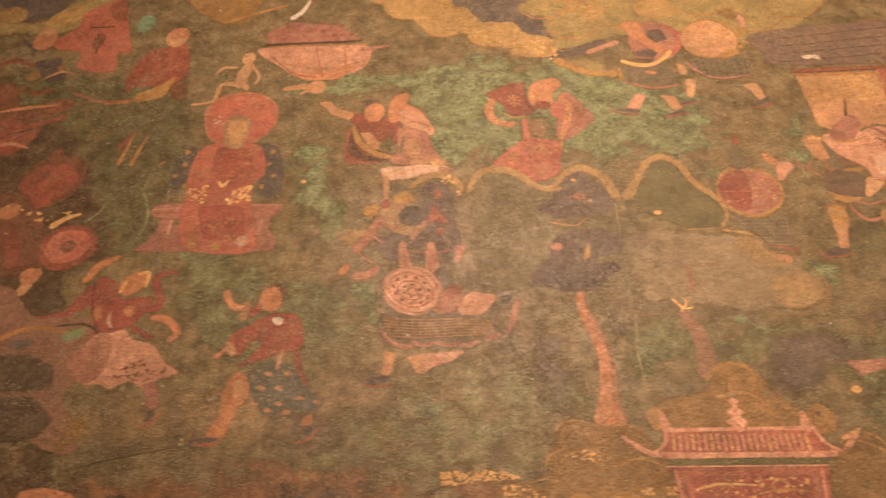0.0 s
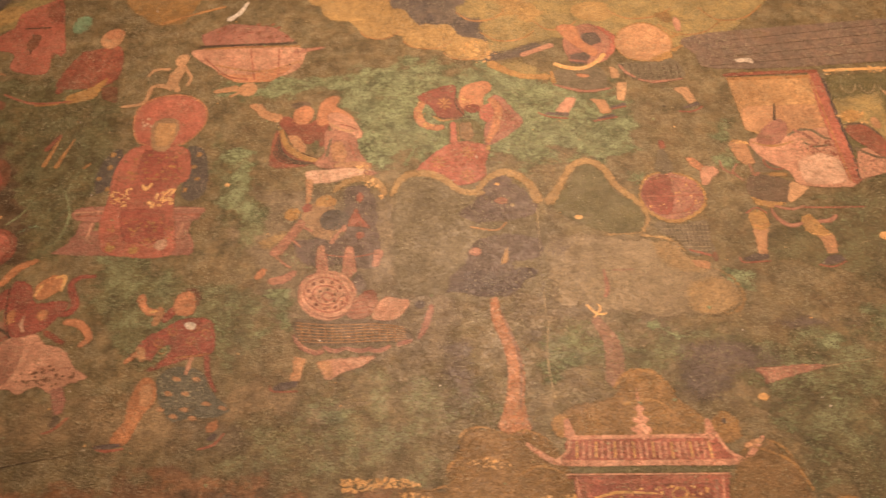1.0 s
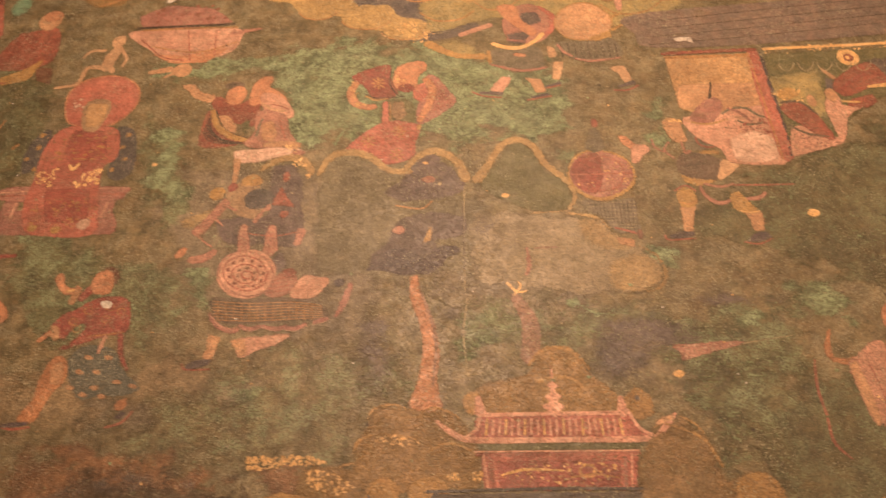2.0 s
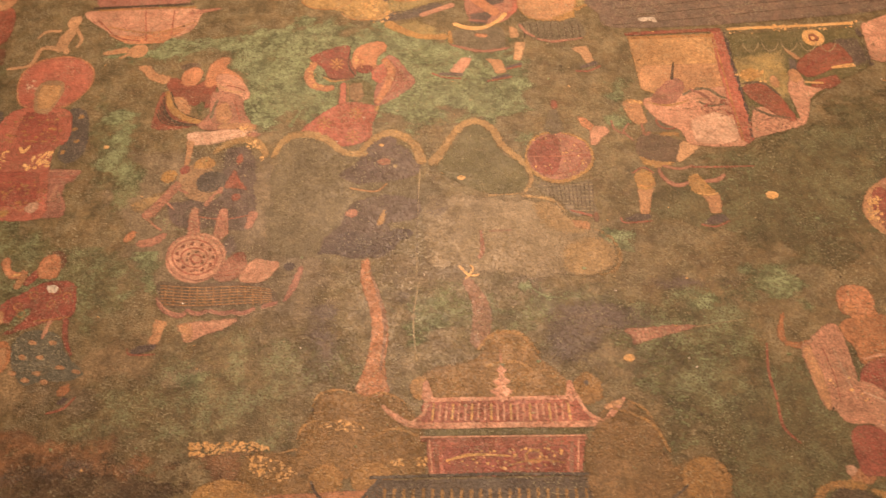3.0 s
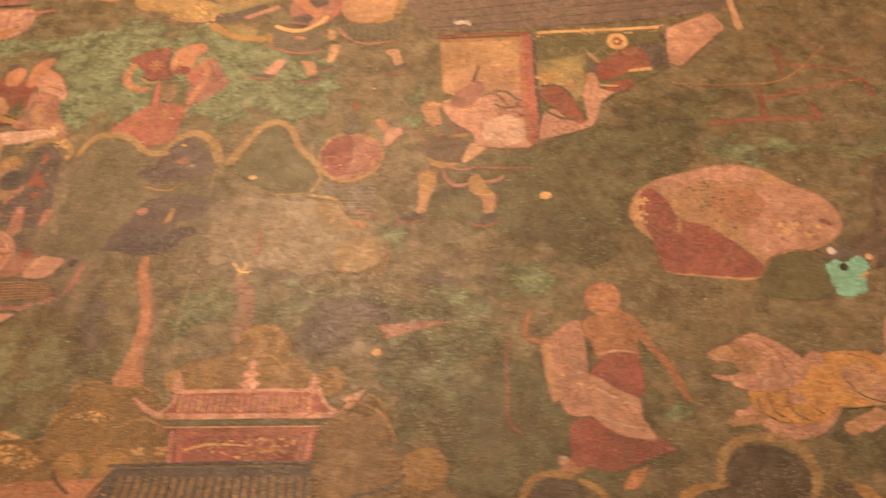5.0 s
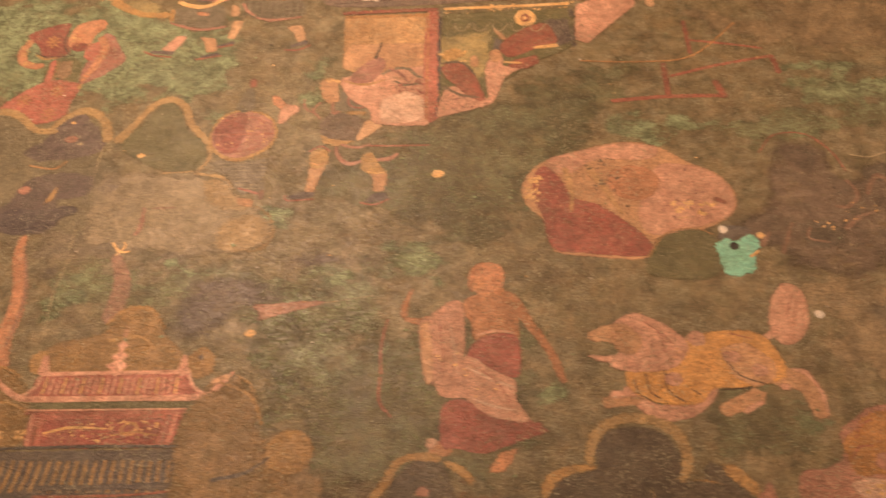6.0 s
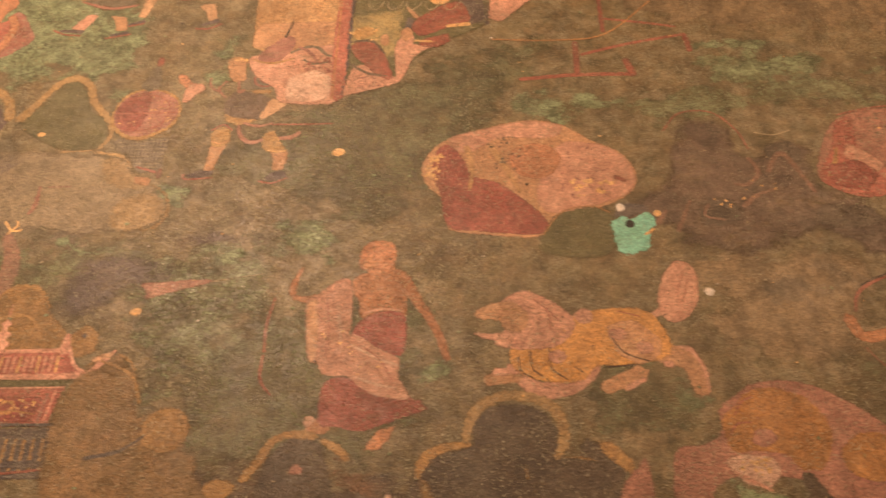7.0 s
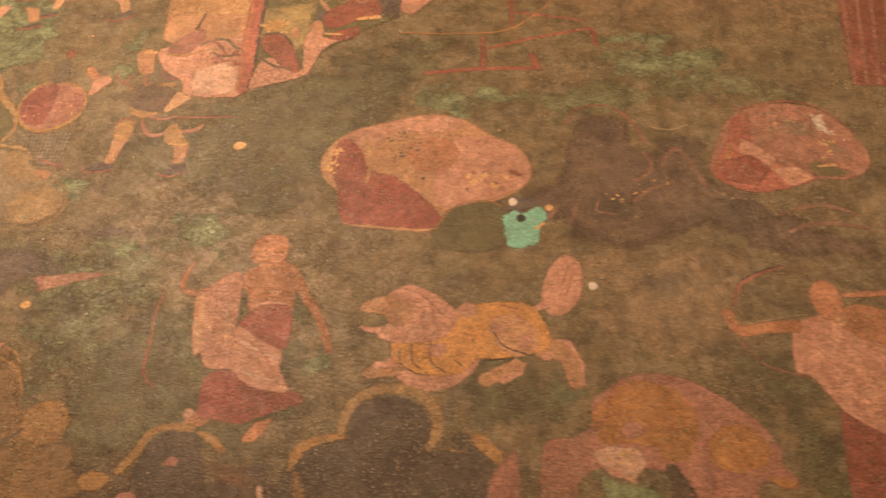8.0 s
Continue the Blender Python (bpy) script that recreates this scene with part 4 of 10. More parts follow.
motif.add("r", PALE_SKIN, stroke((1.62, 1.21, 0.94, ), (60.5, 149.7), (56.7, 149.9), (55.6, 144.6), (50.5, 143.5)))
motif.add("r", PALE_SKIN, stroke((1.26, 0.84, ), (59.6, 155.7), (56.3, 155.9), (54.7, 153.6)))
motif.add("r", PALE_SKIN, stroke((1.10, 0.83, ), (63.5, 155.8), (65.3, 152.5), (64.8, 149.8)))
motif.add("r", PALE_SKIN, stroke((1.63, ), (62.4, 149.5), (62.9, 148.0)))
motif.done()

motif = Motif("painted_figure", "blurred dark red figures rubbed almost away", "mural figure", 16.7, 132.3, whole=True)
motif.add("r", DARK_RED, patch((-3.0, 152.1), (6.3, 153.5), (10.1, 145.4), (20.3, 147.6), (22.5, 144.6), (14.3, 140.5), (1.6, 138.6)))
motif.add("r", DULL_RED, stroke((2.70, 1.35, ), (5.0, 136.6), (14.7, 139.2), (21.9, 141.8)))
motif.add("r", DULL_RED, patch((2.6, 135.8), (11.5, 136.5), (16.9, 138.5), (16.1, 134.5), (12.3, 130.0), (4.7, 129.6)))
motif.add("r", OCHRE_DARK, stroke((1.41, ), (13.1, 149.1), (15.7, 151.8)))
motif.add("r", PLUM_DARK, patch((8.0, 161.5), (14.7, 163.1), (18.4, 154.6), (13.3, 153.0)))
motif.add("r", OCHRE_DARK, oval(9.6, 156.0, 2.0, 1.9, -4))
motif.add("r", OCHRE_DARK, oval(15.7, 158.5, 1.0, 2.6, -4))
motif.add("r", LINE_OCHRE, stroke((1.04, 0.39, ), (37.5, 125.9), (38.4, 130.6), (39.0, 135.1)))
motif.add("r", LINE_OCHRE, stroke((1.03, 0.39, ), (40.4, 125.4), (41.3, 129.4), (42.4, 133.8)))
motif.add("r", DULL_RED, stroke((1.58, 1.05, ), (36.7, 130.7), (38.8, 135.1)))
motif.add("r", LINE_OCHRE, stroke((0.63, ), (46.8, 124.7), (47.8, 126.0)))
motif.add("r", DULL_RED, stroke((1.41, 0.84, ), (11.7, 149.2), (15.5, 151.2)))
motif.add("r", DULL_RED, stroke((1.17, 1.76, 0.88, ), (-1.5, 160.1), (3.5, 162.3), (8.5, 159.8)))
motif.add("r", DARK_RED, stroke((0.70, 1.26, 0.56, ), (3.4, 153.7), (11.4, 150.2), (18.1, 150.7)))
motif.add("r", ORANGE, stroke((0.83, 1.38, 0.55, ), (5.2, 143.9), (11.6, 145.0), (19.5, 145.6)))
motif.add("r", DULL_RED, stroke((1.08, 1.89, 0.81, ), (4.8, 141.1), (12.1, 139.0), (18.3, 140.4)))
motif.add("r", SKIN, stroke((0.57, 1.15, 0.57, ), (12.7, 155.0), (16.3, 157.2), (19.4, 156.2)))
motif.add("r", ORANGE, stroke((0.80, 1.33, 0.66, ), (7.6, 132.5), (11.2, 133.5), (15.5, 132.0)))
motif.add("r", LINE_RED, stroke((0.41, 0.69, 0.41, ), (21.2, 149.5), (28.8, 146.1), (38.2, 146.2)))
motif.add("r", PLUM_DARK, stroke((1.18, 1.48, 0.89, ), (0.2, 173.0), (6.7, 165.9), (6.6, 161.6)))
motif.add("r", VERDIGRIS, stroke((0.49, 0.73, 0.37, ), (34.2, 109.7), (37.0, 112.9), (38.2, 117.8)))
motif.add("r", VERDIGRIS, stroke((0.48, 0.96, 0.48, ), (44.0, 119.1), (47.2, 111.2), (46.1, 103.9)))
motif.add("r", TEAL_FADED, stroke((0.72, 1.08, 0.60, ), (37.2, 107.3), (40.3, 109.2), (42.8, 108.4)))
motif.done()

motif = Motif("painted_figure", "dark red drummer with a round drum", "mural figure", 30.1, 99.2, whole=True)
motif.add("r", DARK_RED, oval(24.1, 122.1, 7.1, 7.2, -3))
motif.add("r", DULL_RED, patch((16.5, 120.7), (20.9, 126.9), (27.3, 126.6), (30.2, 121.5), (27.5, 116.9), (20.1, 117.0)))
motif.add("r", DARK_RED, oval(22.9, 128.8, 1.8, 2.5, -4))
motif.add("r", DARK_RED, patch((9.4, 119.5), (19.8, 118.1), (26.0, 109.4), (30.1, 99.2), (17.5, 95.8)))
motif.add("r", ORANGE, oval(17.0, 113.6, 2.5, 2.1, 17))
motif.add("r", DULL_RED, patch((19.8, 118.1), (25.8, 118.5), (25.0, 114.7), (22.3, 113.8)))
motif.add("r", GOLD, stroke((1.70, 1.21, 0.73, ), (27.5, 109.0), (29.7, 110.9), (32.7, 112.0)))
motif.add("r", DULL_RED, oval(32.3, 103.5, 6.1, 5.7, -3))
motif.add("r", RED, oval(32.2, 103.8, 4.7, 4.3, -3))
motif.add("r", DARK_RED, oval(32.4, 103.7, 1.5, 1.5, -3))
motif.add("r", DULL_RED, oval(32.4, 103.7, 0.9, 0.9, -3))
motif.add("r", SKIN, stroke((2.73, 2.04, ), (27.8, 97.7), (25.7, 92.7)))
motif.add("r", ORANGE, oval(26.5, 96.7, 2.0, 2.1, 39))
motif.add("r", DULL_RED, stroke((2.81, ), (19.6, 106.8), (21.9, 99.6)))
motif.scatter("r", GOLD, patch((14.5, 115.3), (22.0, 114.9), (32.2, 112.8), (27.4, 108.5)), 18, 0.5, 8)
motif.done()

motif = Motif("painted_rock", "dark stained rocks with an ochre edge", "mural rock", 38.2, 60.4)
motif.add("rock", BARK, patch((15.0, 93.3), (23.6, 94.1), (30.1, 87.4), (40.1, 87.0), (45.7, 81.9), (44.2, 75.0), (40.2, 70.7), (45.5, 62.1), (41.2, 60.3), (22.6, 71.4)))
motif.add("hollow", BUSH_DARK, patch((19.8, 79.4), (31.5, 79.5), (37.6, 76.4), (37.9, 71.9), (22.6, 71.4)))
motif.add("hollow", BUSH_DARK, patch((22.8, 70.9), (35.1, 70.9), (40.1, 65.9), (37.6, 62.4), (26.0, 61.9)))
motif.add("hollow", BUSH_DARK, patch((27.1, 94.0), (34.3, 92.3), (36.4, 88.7), (31.0, 88.4)))
motif.add("edge", OCHRE_DARK, patch((40.9, 61.3), (42.6, 65.8), (44.8, 66.8), (46.8, 63.1), (42.4, 59.5)))
motif.add("ledge", ORANGE, patch((37.4, 53.7), (41.9, 54.3), (47.0, 52.9), (50.0, 48.7), (38.2, 48.2)))
motif.add("band", NIGHT, patch((25.3, 82.2), (29.4, 82.8), (33.0, 81.5), (29.2, 80.0)))
motif.add("edge", LINE_OCHRE, stroke((1.10, 0.66, ), (25.1, 82.8), (30.9, 84.9), (37.8, 83.4)))

motif = Motif("painted_figure", "whirling dancer in crimson jacket and dotted rose skirt", "mural figure", 52.8, 64.4, whole=True)
motif.add("r", ROSE, patch((38.9, 77.5), (41.7, 80.8), (43.7, 83.1), (47.8, 84.2), (50.5, 81.6), (54.5, 80.3), (57.3, 76.7), (60.5, 74.1), (57.0, 73.1), (55.1, 71.4), (51.4, 72.9), (48.7, 71.5), (46.3, 72.6), (42.7, 73.0)))
motif.add("r", FADED_ROSE, patch((38.9, 77.5), (41.7, 80.6), (44.3, 82.9), (46.7, 81.8), (46.8, 77.1), (45.6, 73.8), (42.4, 73.3)))
motif.scatter("r", DARK_RED, patch((46.0, 76.0), (53.0, 77.3), (58.7, 74.9), (54.5, 72.9), (47.7, 73.5)), 70, 0.36, 5)
motif.scatter("r", PEACH, patch((47.0, 80.6), (53.4, 80.6), (56.2, 76.7), (47.9, 77.1)), 30, 0.30, 6)
motif.add("r", CRIMSON, patch((42.4, 84.4), (40.7, 88.8), (40.5, 94.0), (41.1, 95.9), (44.3, 94.5), (46.3, 90.5), (50.1, 90.9), (53.0, 90.1), (51.4, 87.1), (49.8, 84.7), (47.4, 83.6), (44.3, 83.1)))
motif.add("r", CRIMSON, patch((30.0, 87.2), (35.4, 88.2), (37.8, 91.5), (39.9, 94.0), (41.3, 90.7), (39.2, 88.3), (35.7, 86.9)))
motif.add("r", CRIMSON, stroke((1.00, 1.74, 1.49, 0.75, ), (49.0, 88.4), (53.1, 87.9), (54.1, 90.1), (52.2, 94.1), (53.5, 96.0), (56.6, 96.2)))
motif.add("r", DULL_RED, stroke((1.38, 1.15, ), (49.9, 84.1), (54.0, 81.5)))
motif.add("r", BROWN_SKIN, stroke((1.55, 2.07, 1.81, 1.17, ), (38.0, 95.0), (39.6, 97.6), (41.2, 99.3), (43.7, 100.4)))
motif.add("r", BROWN_SKIN, patch((45.4, 92.1), (45.4, 94.7), (47.2, 96.3), (48.8, 96.9), (50.4, 95.5), (50.4, 93.5), (49.2, 92.3), (47.3, 91.1)))
motif.add("r", GOLD, stroke((0.50, 0.88, 0.50, ), (48.7, 96.2), (50.5, 96.3), (50.5, 93.1)))
motif.add("r", GOLD, stroke((0.38, 0.63, ), (45.6, 92.0), (46.4, 94.6)))
motif.add("r", BROWN_SKIN, oval(48.4, 87.8, 1.1, 1.3, -2))
motif.add("r", BROWN_SKIN, oval(42.3, 87.5, 0.9, 1.8, -2))
motif.add("r", PEACH, stroke((0.48, 0.83, 0.36, ), (44.9, 87.8), (44.9, 85.8), (45.7, 84.3)))
motif.add("r", ORANGE, stroke((1.38, 1.73, 1.50, 1.15, ), (53.1, 86.1), (56.1, 85.5), (58.7, 82.5), (57.3, 80.9)))
motif.add("r", DUSTY_ROSE, patch((54.1, 72.3), (56.5, 72.7), (57.8, 70.0), (57.9, 67.7), (56.3, 67.3), (55.1, 70.1)))
motif.add("r", LINE_RED, stroke((0.31, 0.51, 0.31, ), (55.1, 64.0), (56.9, 64.6), (59.0, 66.8)))
motif.add("r", SHADOW_BROWN, patch((55.8, 65.3), (56.3, 67.4), (58.0, 66.8), (57.1, 64.8)))
motif.add("r", VERDIGRIS, patch((36.1, 83.2), (38.6, 84.3), (41.1, 85.0), (41.1, 83.0), (39.2, 81.2), (37.0, 81.5)))
motif.add("r", DEEP_GREEN, patch((35.5, 85.9), (38.6, 88.5), (41.1, 90.7), (41.4, 86.9), (41.5, 84.9), (38.3, 85.6)))
motif.add("r", LINE_DARK, stroke((0.36, 0.60, 0.36, ), (35.2, 85.0), (40.5, 85.2), (43.7, 83.1)))
motif.add("r", DULL_RED, stroke((0.47, 0.82, ), (38.8, 80.5), (42.9, 83.4)))
motif.add("r", LINE_DARK, stroke((0.24, ), (40.1, 94.7), (41.1, 88.8), (43.1, 83.8)))
motif.done()

motif = Motif("painted_figure", "boy in a red coat and spotted slate trousers", "mural figure", 76.8, 60.5, whole=True)
motif.add("r", SPOTTED, patch((73.2, 73.2), (75.9, 75.9), (81.2, 74.5), (83.0, 71.1), (87.0, 67.2), (84.5, 66.0), (80.1, 65.9), (77.2, 65.5), (74.2, 69.3)))
motif.add("r", BROWN_SKIN, patch((70.2, 73.3), (72.1, 73.8), (73.6, 71.5), (73.6, 68.8), (72.1, 66.8), (71.1, 63.2), (69.9, 61.4), (67.5, 61.8), (67.7, 63.5), (69.1, 65.9), (69.0, 69.0)))
motif.add("r", SKIN, patch((70.5, 72.2), (72.3, 72.7), (73.3, 69.9), (72.5, 68.1), (71.0, 68.6)))
motif.add("r", CRIMSON, patch((68.3, 80.3), (69.4, 82.0), (72.4, 83.7), (74.8, 85.4), (78.0, 85.8), (81.0, 85.1), (82.4, 81.4), (82.3, 78.1), (78.8, 77.5), (75.9, 76.5), (71.9, 75.2), (70.7, 75.0), (73.7, 77.7), (74.9, 80.6), (72.4, 79.3), (71.2, 77.0), (69.5, 77.9)))
motif.add("r", CRIMSON, stroke((1.29, 1.07, 0.54, ), (81.4, 77.7), (82.3, 73.9), (84.1, 70.6)))
motif.add("r", CRIMSON, stroke((1.65, 2.13, ), (72.1, 85.5), (74.0, 88.1)))
motif.add("r", ORANGE, stroke((1.41, 1.53, 1.65, 1.41, ), (66.8, 90.8), (67.8, 88.4), (69.8, 87.3), (71.3, 88.0)))
motif.add("r", SKIN, stroke((1.51, 1.74, ), (71.2, 87.3), (70.4, 84.8)))
motif.add("r", GOLD, stroke((0.59, ), (69.0, 87.4), (70.3, 87.6)))
motif.add("r", ORANGE, oval(66.8, 90.5, 0.9, 1.2, -2))
motif.add("r", ORANGE, patch((73.4, 87.9), (73.5, 90.4), (74.9, 91.9), (76.9, 91.1), (77.6, 89.0), (77.3, 86.5), (74.7, 86.4)))
motif.add("r", DARK_RED, stroke((0.48, 1.07, 1.07, 0.72, ), (75.1, 92.2), (76.8, 91.8), (77.9, 90.0), (77.7, 88.5)))
motif.add("r", ORANGE, stroke((1.12, 1.34, 1.79, ), (66.7, 77.0), (68.2, 78.5), (69.5, 79.2)))
motif.add("r", SKIN, patch((67.9, 80.3), (69.6, 79.9), (70.6, 77.3), (69.4, 76.8), (68.4, 78.3)))
motif.add("r", ROSE, stroke((0.65, 0.98, 0.54, ), (78.8, 77.8), (78.4, 75.6), (78.2, 74.1)))
motif.add("r", LINE_OCHRE, stroke((0.22, ), (75.7, 77.6), (78.8, 77.8), (81.9, 78.2)))
motif.add("r", SKIN, oval(76.8, 73.3, 0.9, 0.5, -17))
motif.add("r", SKIN, oval(80.3, 73.2, 0.9, 0.5, -17))
motif.add("r", SKIN, oval(75.8, 70.6, 0.9, 0.5, -17))
motif.add("r", SKIN, oval(78.8, 70.5, 0.9, 0.5, -17))
motif.add("r", SKIN, oval(82.8, 68.5, 0.9, 0.5, -17))
motif.add("r", SKIN, oval(79.1, 67.5, 0.9, 0.5, -17))
motif.add("r", SKIN, oval(85.8, 67.6, 0.9, 0.5, -17))
motif.add("r", SKIN, oval(74.9, 67.7, 0.9, 0.5, -17))
motif.add("r", SKIN, oval(77.6, 66.3, 0.9, 0.5, -17))
motif.add("r", SKIN, oval(80.8, 65.9, 0.9, 0.5, -17))
motif.add("r", LINE_OCHRE, stroke((0.17, ), (72.8, 80.7), (72.5, 81.2), (71.9, 81.4), (71.4, 81.2), (71.3, 80.7), (71.6, 80.2), (72.1, 80.0), (72.6, 80.2), (72.8, 80.7)))
motif.add("r", LINE_OCHRE, stroke((0.17, ), (75.0, 82.9), (74.7, 83.5), (74.2, 83.7), (73.7, 83.5), (73.5, 83.0), (73.8, 82.5), (74.4, 82.2), (74.9, 82.4), (75.0, 82.9)))
motif.add("r", LINE_OCHRE, stroke((0.17, ), (79.0, 83.4), (78.7, 83.9), (78.2, 84.1), (77.6, 83.9), (77.5, 83.4), (77.8, 82.9), (78.3, 82.7), (78.8, 82.9), (79.0, 83.4)))
motif.add("r", LINE_OCHRE, stroke((0.17, ), (81.2, 82.4), (80.9, 82.9), (80.4, 83.2), (79.9, 83.0), (79.7, 82.5), (80.0, 82.0), (80.5, 81.7), (81.0, 81.9), (81.2, 82.4)))
motif.add("r", LINE_OCHRE, stroke((0.17, ), (78.7, 81.0), (78.4, 81.5), (77.9, 81.7), (77.4, 81.5), (77.2, 81.0), (77.5, 80.5), (78.0, 80.3), (78.5, 80.5), (78.7, 81.0)))
motif.add("r", LINE_OCHRE, stroke((0.17, ), (73.7, 79.2), (73.4, 79.7), (72.9, 79.9), (72.4, 79.8), (72.2, 79.3), (72.5, 78.8), (73.0, 78.5), (73.5, 78.7), (73.7, 79.2)))
motif.add("r", LINE_RED, stroke((0.30, 0.50, 0.30, ), (65.2, 60.9), (67.2, 60.5), (70.0, 60.8)))
motif.add("r", SHOE, stroke((0.60, 0.90, 0.60, ), (65.0, 61.2), (67.3, 61.3), (69.4, 61.5)))
motif.add("r", BROWN_SKIN, patch((83.6, 65.0), (85.2, 65.5), (85.7, 64.2), (84.7, 62.9), (83.4, 63.6)))
motif.add("r", SHOE, patch((83.7, 61.9), (84.7, 63.1), (85.8, 62.9), (85.1, 61.7)))
motif.add("r", LINE_RED, stroke((0.29, 0.49, 0.29, ), (82.6, 60.3), (85.2, 61.1), (86.7, 63.0)))
motif.done()

motif = Motif("paint_loss", "chip of flaked paint showing white plaster", "paint loss", 77.3, 83.4, group="plaster chips")
motif.add("chip", CHALK, patch((76.0, 84.7), (77.2, 85.0), (78.4, 84.5), (78.2, 83.3), (76.8, 83.3)))

# ---- seated figure and its throne ----
motif = Motif("painted_throne", "faded red and pink draped throne", "mural throne", 61.7, 100.6)
motif.add("cushion", SLATE, patch((51.1, 117.1), (49.9, 121.9), (50.8, 127.6), (53.6, 130.9), (55.5, 124.8), (53.9, 118.5)))
motif.add("cushion", SLATE, patch((69.3, 116.8), (70.0, 124.0), (68.3, 129.9), (72.2, 128.9), (74.4, 122.1), (74.5, 116.5), (72.0, 114.3)))
motif.add("base", DUSTY_ROSE, patch((47.2, 101.8), (48.6, 104.1), (51.3, 107.3), (68.8, 107.0), (73.0, 106.1), (74.8, 101.0), (69.6, 100.5)))
motif.add("leg", DUSTY_ROSE, patch((49.9, 109.8), (53.1, 110.1), (53.1, 105.0), (49.6, 103.8)))
motif.add("leg", DUSTY_ROSE, patch((69.7, 109.2), (73.0, 109.2), (73.0, 104.7), (70.5, 104.6)))
motif.add("slat", ROSE, stroke((0.52, 0.65, ), (71.6, 108.9), (70.9, 104.9)), under='leg')
motif.add("slat", ROSE, stroke((0.53, 0.67, ), (52.5, 109.7), (52.3, 105.6)), under='leg')
motif.add("seat", DUSTY_ROSE, patch((47.6, 111.5), (48.8, 113.5), (54.8, 113.8), (69.2, 113.0), (75.2, 112.3), (74.9, 110.8), (72.0, 108.9), (52.0, 109.7)))
motif.add("edge", ROSE, stroke((0.41, ), (48.1, 112.3), (55.0, 112.5)), under='seat')
motif.add("edge", ROSE, stroke((0.41, ), (68.8, 112.4), (75.2, 112.2)), under='seat')
motif.add("edge", LINE_RED, stroke((0.33, ), (48.7, 111.4), (55.2, 111.3)), under='seat')
motif.add("edge", LINE_RED, stroke((0.32, ), (69.0, 110.9), (74.7, 110.5)), under='seat')
motif.add("flower", OCHRE, oval(52.4, 128.4, 0.8, 0.9, -2))
motif.add("flower", OCHRE, oval(52.6, 124.7, 0.8, 0.9, -2))
motif.add("flower", OCHRE, oval(50.9, 121.5, 0.7, 0.8, -2))
motif.add("flower", OCHRE, oval(53.4, 118.5, 0.7, 0.8, -2))
motif.add("flower", OCHRE, oval(71.6, 127.5, 0.8, 0.9, -2))
motif.add("flower", OCHRE, oval(71.0, 123.9, 0.7, 0.8, -2))
motif.add("flower", OCHRE, oval(72.3, 120.3, 0.7, 0.8, -2))
motif.add("flower", OCHRE, oval(70.2, 117.5, 0.7, 0.8, -2))

motif = Motif("painted_figure", "seated figure in a gold-flowered red robe before a round halo", "mural figure", 64.9, 101.6, whole=True)
motif.add("r", ORANGE, patch((54.6, 137.9), (54.6, 142.4), (57.1, 145.7), (62.2, 147.0), (67.0, 145.9), (70.7, 142.3), (71.5, 137.7), (70.1, 133.8), (67.0, 130.5), (63.2, 130.1), (58.0, 131.1), (55.8, 133.7)))
motif.add("r", RED, patch((55.0, 137.8), (55.1, 142.2), (57.4, 145.1), (62.3, 146.5), (66.9, 145.4), (70.4, 141.9), (71.1, 137.7), (69.8, 134.0), (66.9, 131.1), (63.2, 130.6), (58.2, 131.4), (56.1, 134.0)))
motif.add("r", RED, patch((53.8, 120.4), (54.0, 124.9), (55.7, 129.5), (59.9, 131.0), (67.0, 130.2), (69.6, 127.3), (70.4, 120.7), (68.3, 118.4), (68.9, 111.5), (70.0, 107.0), (70.2, 100.4), (58.2, 101.1), (55.0, 104.9), (54.0, 110.1), (54.2, 115.3)))
motif.add("r", CRIMSON, patch((58.9, 129.7), (65.9, 128.9), (68.0, 122.5), (66.2, 117.8), (62.6, 117.2), (58.7, 123.0)))
motif.add("r", CRIMSON, patch((57.3, 112.9), (66.9, 112.3), (68.7, 104.2), (60.0, 103.9)))
motif.add("r", FACE_TAN, patch((59.5, 134.0), (59.3, 137.6), (61.3, 139.2), (64.7, 138.5), (65.6, 135.4), (65.0, 131.9), (64.0, 129.0), (61.0, 129.5)))
motif.add("r", BUFF, patch((60.3, 134.5), (60.1, 137.7), (64.8, 137.4), (64.9, 132.8), (63.7, 130.1), (61.4, 130.4)))
motif.scatter("r", GOLD, patch((53.9, 118.5), (59.4, 118.5), (58.4, 113.6), (54.5, 114.1)), 40, 0.37, 3)
motif.scatter("r", GOLD, patch((62.9, 115.6), (68.0, 118.4), (68.4, 113.8), (63.8, 113.0)), 60, 0.39, 4)
motif.scatter("r", LINE_OCHRE, patch((55.8, 125.7), (60.8, 129.2), (68.7, 126.5), (70.0, 120.7), (57.2, 120.7)), 60, 0.39, 5)
motif.scatter("r", LINE_OCHRE, patch((56.0, 109.9), (69.0, 110.0), (69.9, 102.7), (57.3, 102.6)), 60, 0.38, 6)
motif.add("r", GOLD, stroke((0.57, 0.85, 0.57, ), (60.8, 119.3), (61.8, 118.0), (62.8, 119.6)))
motif.scatter("r", PEACH, patch((56.2, 139.6), (58.3, 139.4), (59.3, 135.8), (57.3, 135.4)), 14, 0.48, 7)
motif.add("r", OCHRE, oval(62.6, 102.1, 1.3, 1.1, -2))
motif.add("r", OCHRE, oval(57.7, 102.8, 1.2, 1.0, -2))
motif.add("r", PEACH, oval(67.9, 103.2, 1.4, 1.4, -2))
motif.add("r", LINE_RED, stroke((0.29, ), (55.7, 129.5), (54.9, 123.2), (55.1, 118.4)))
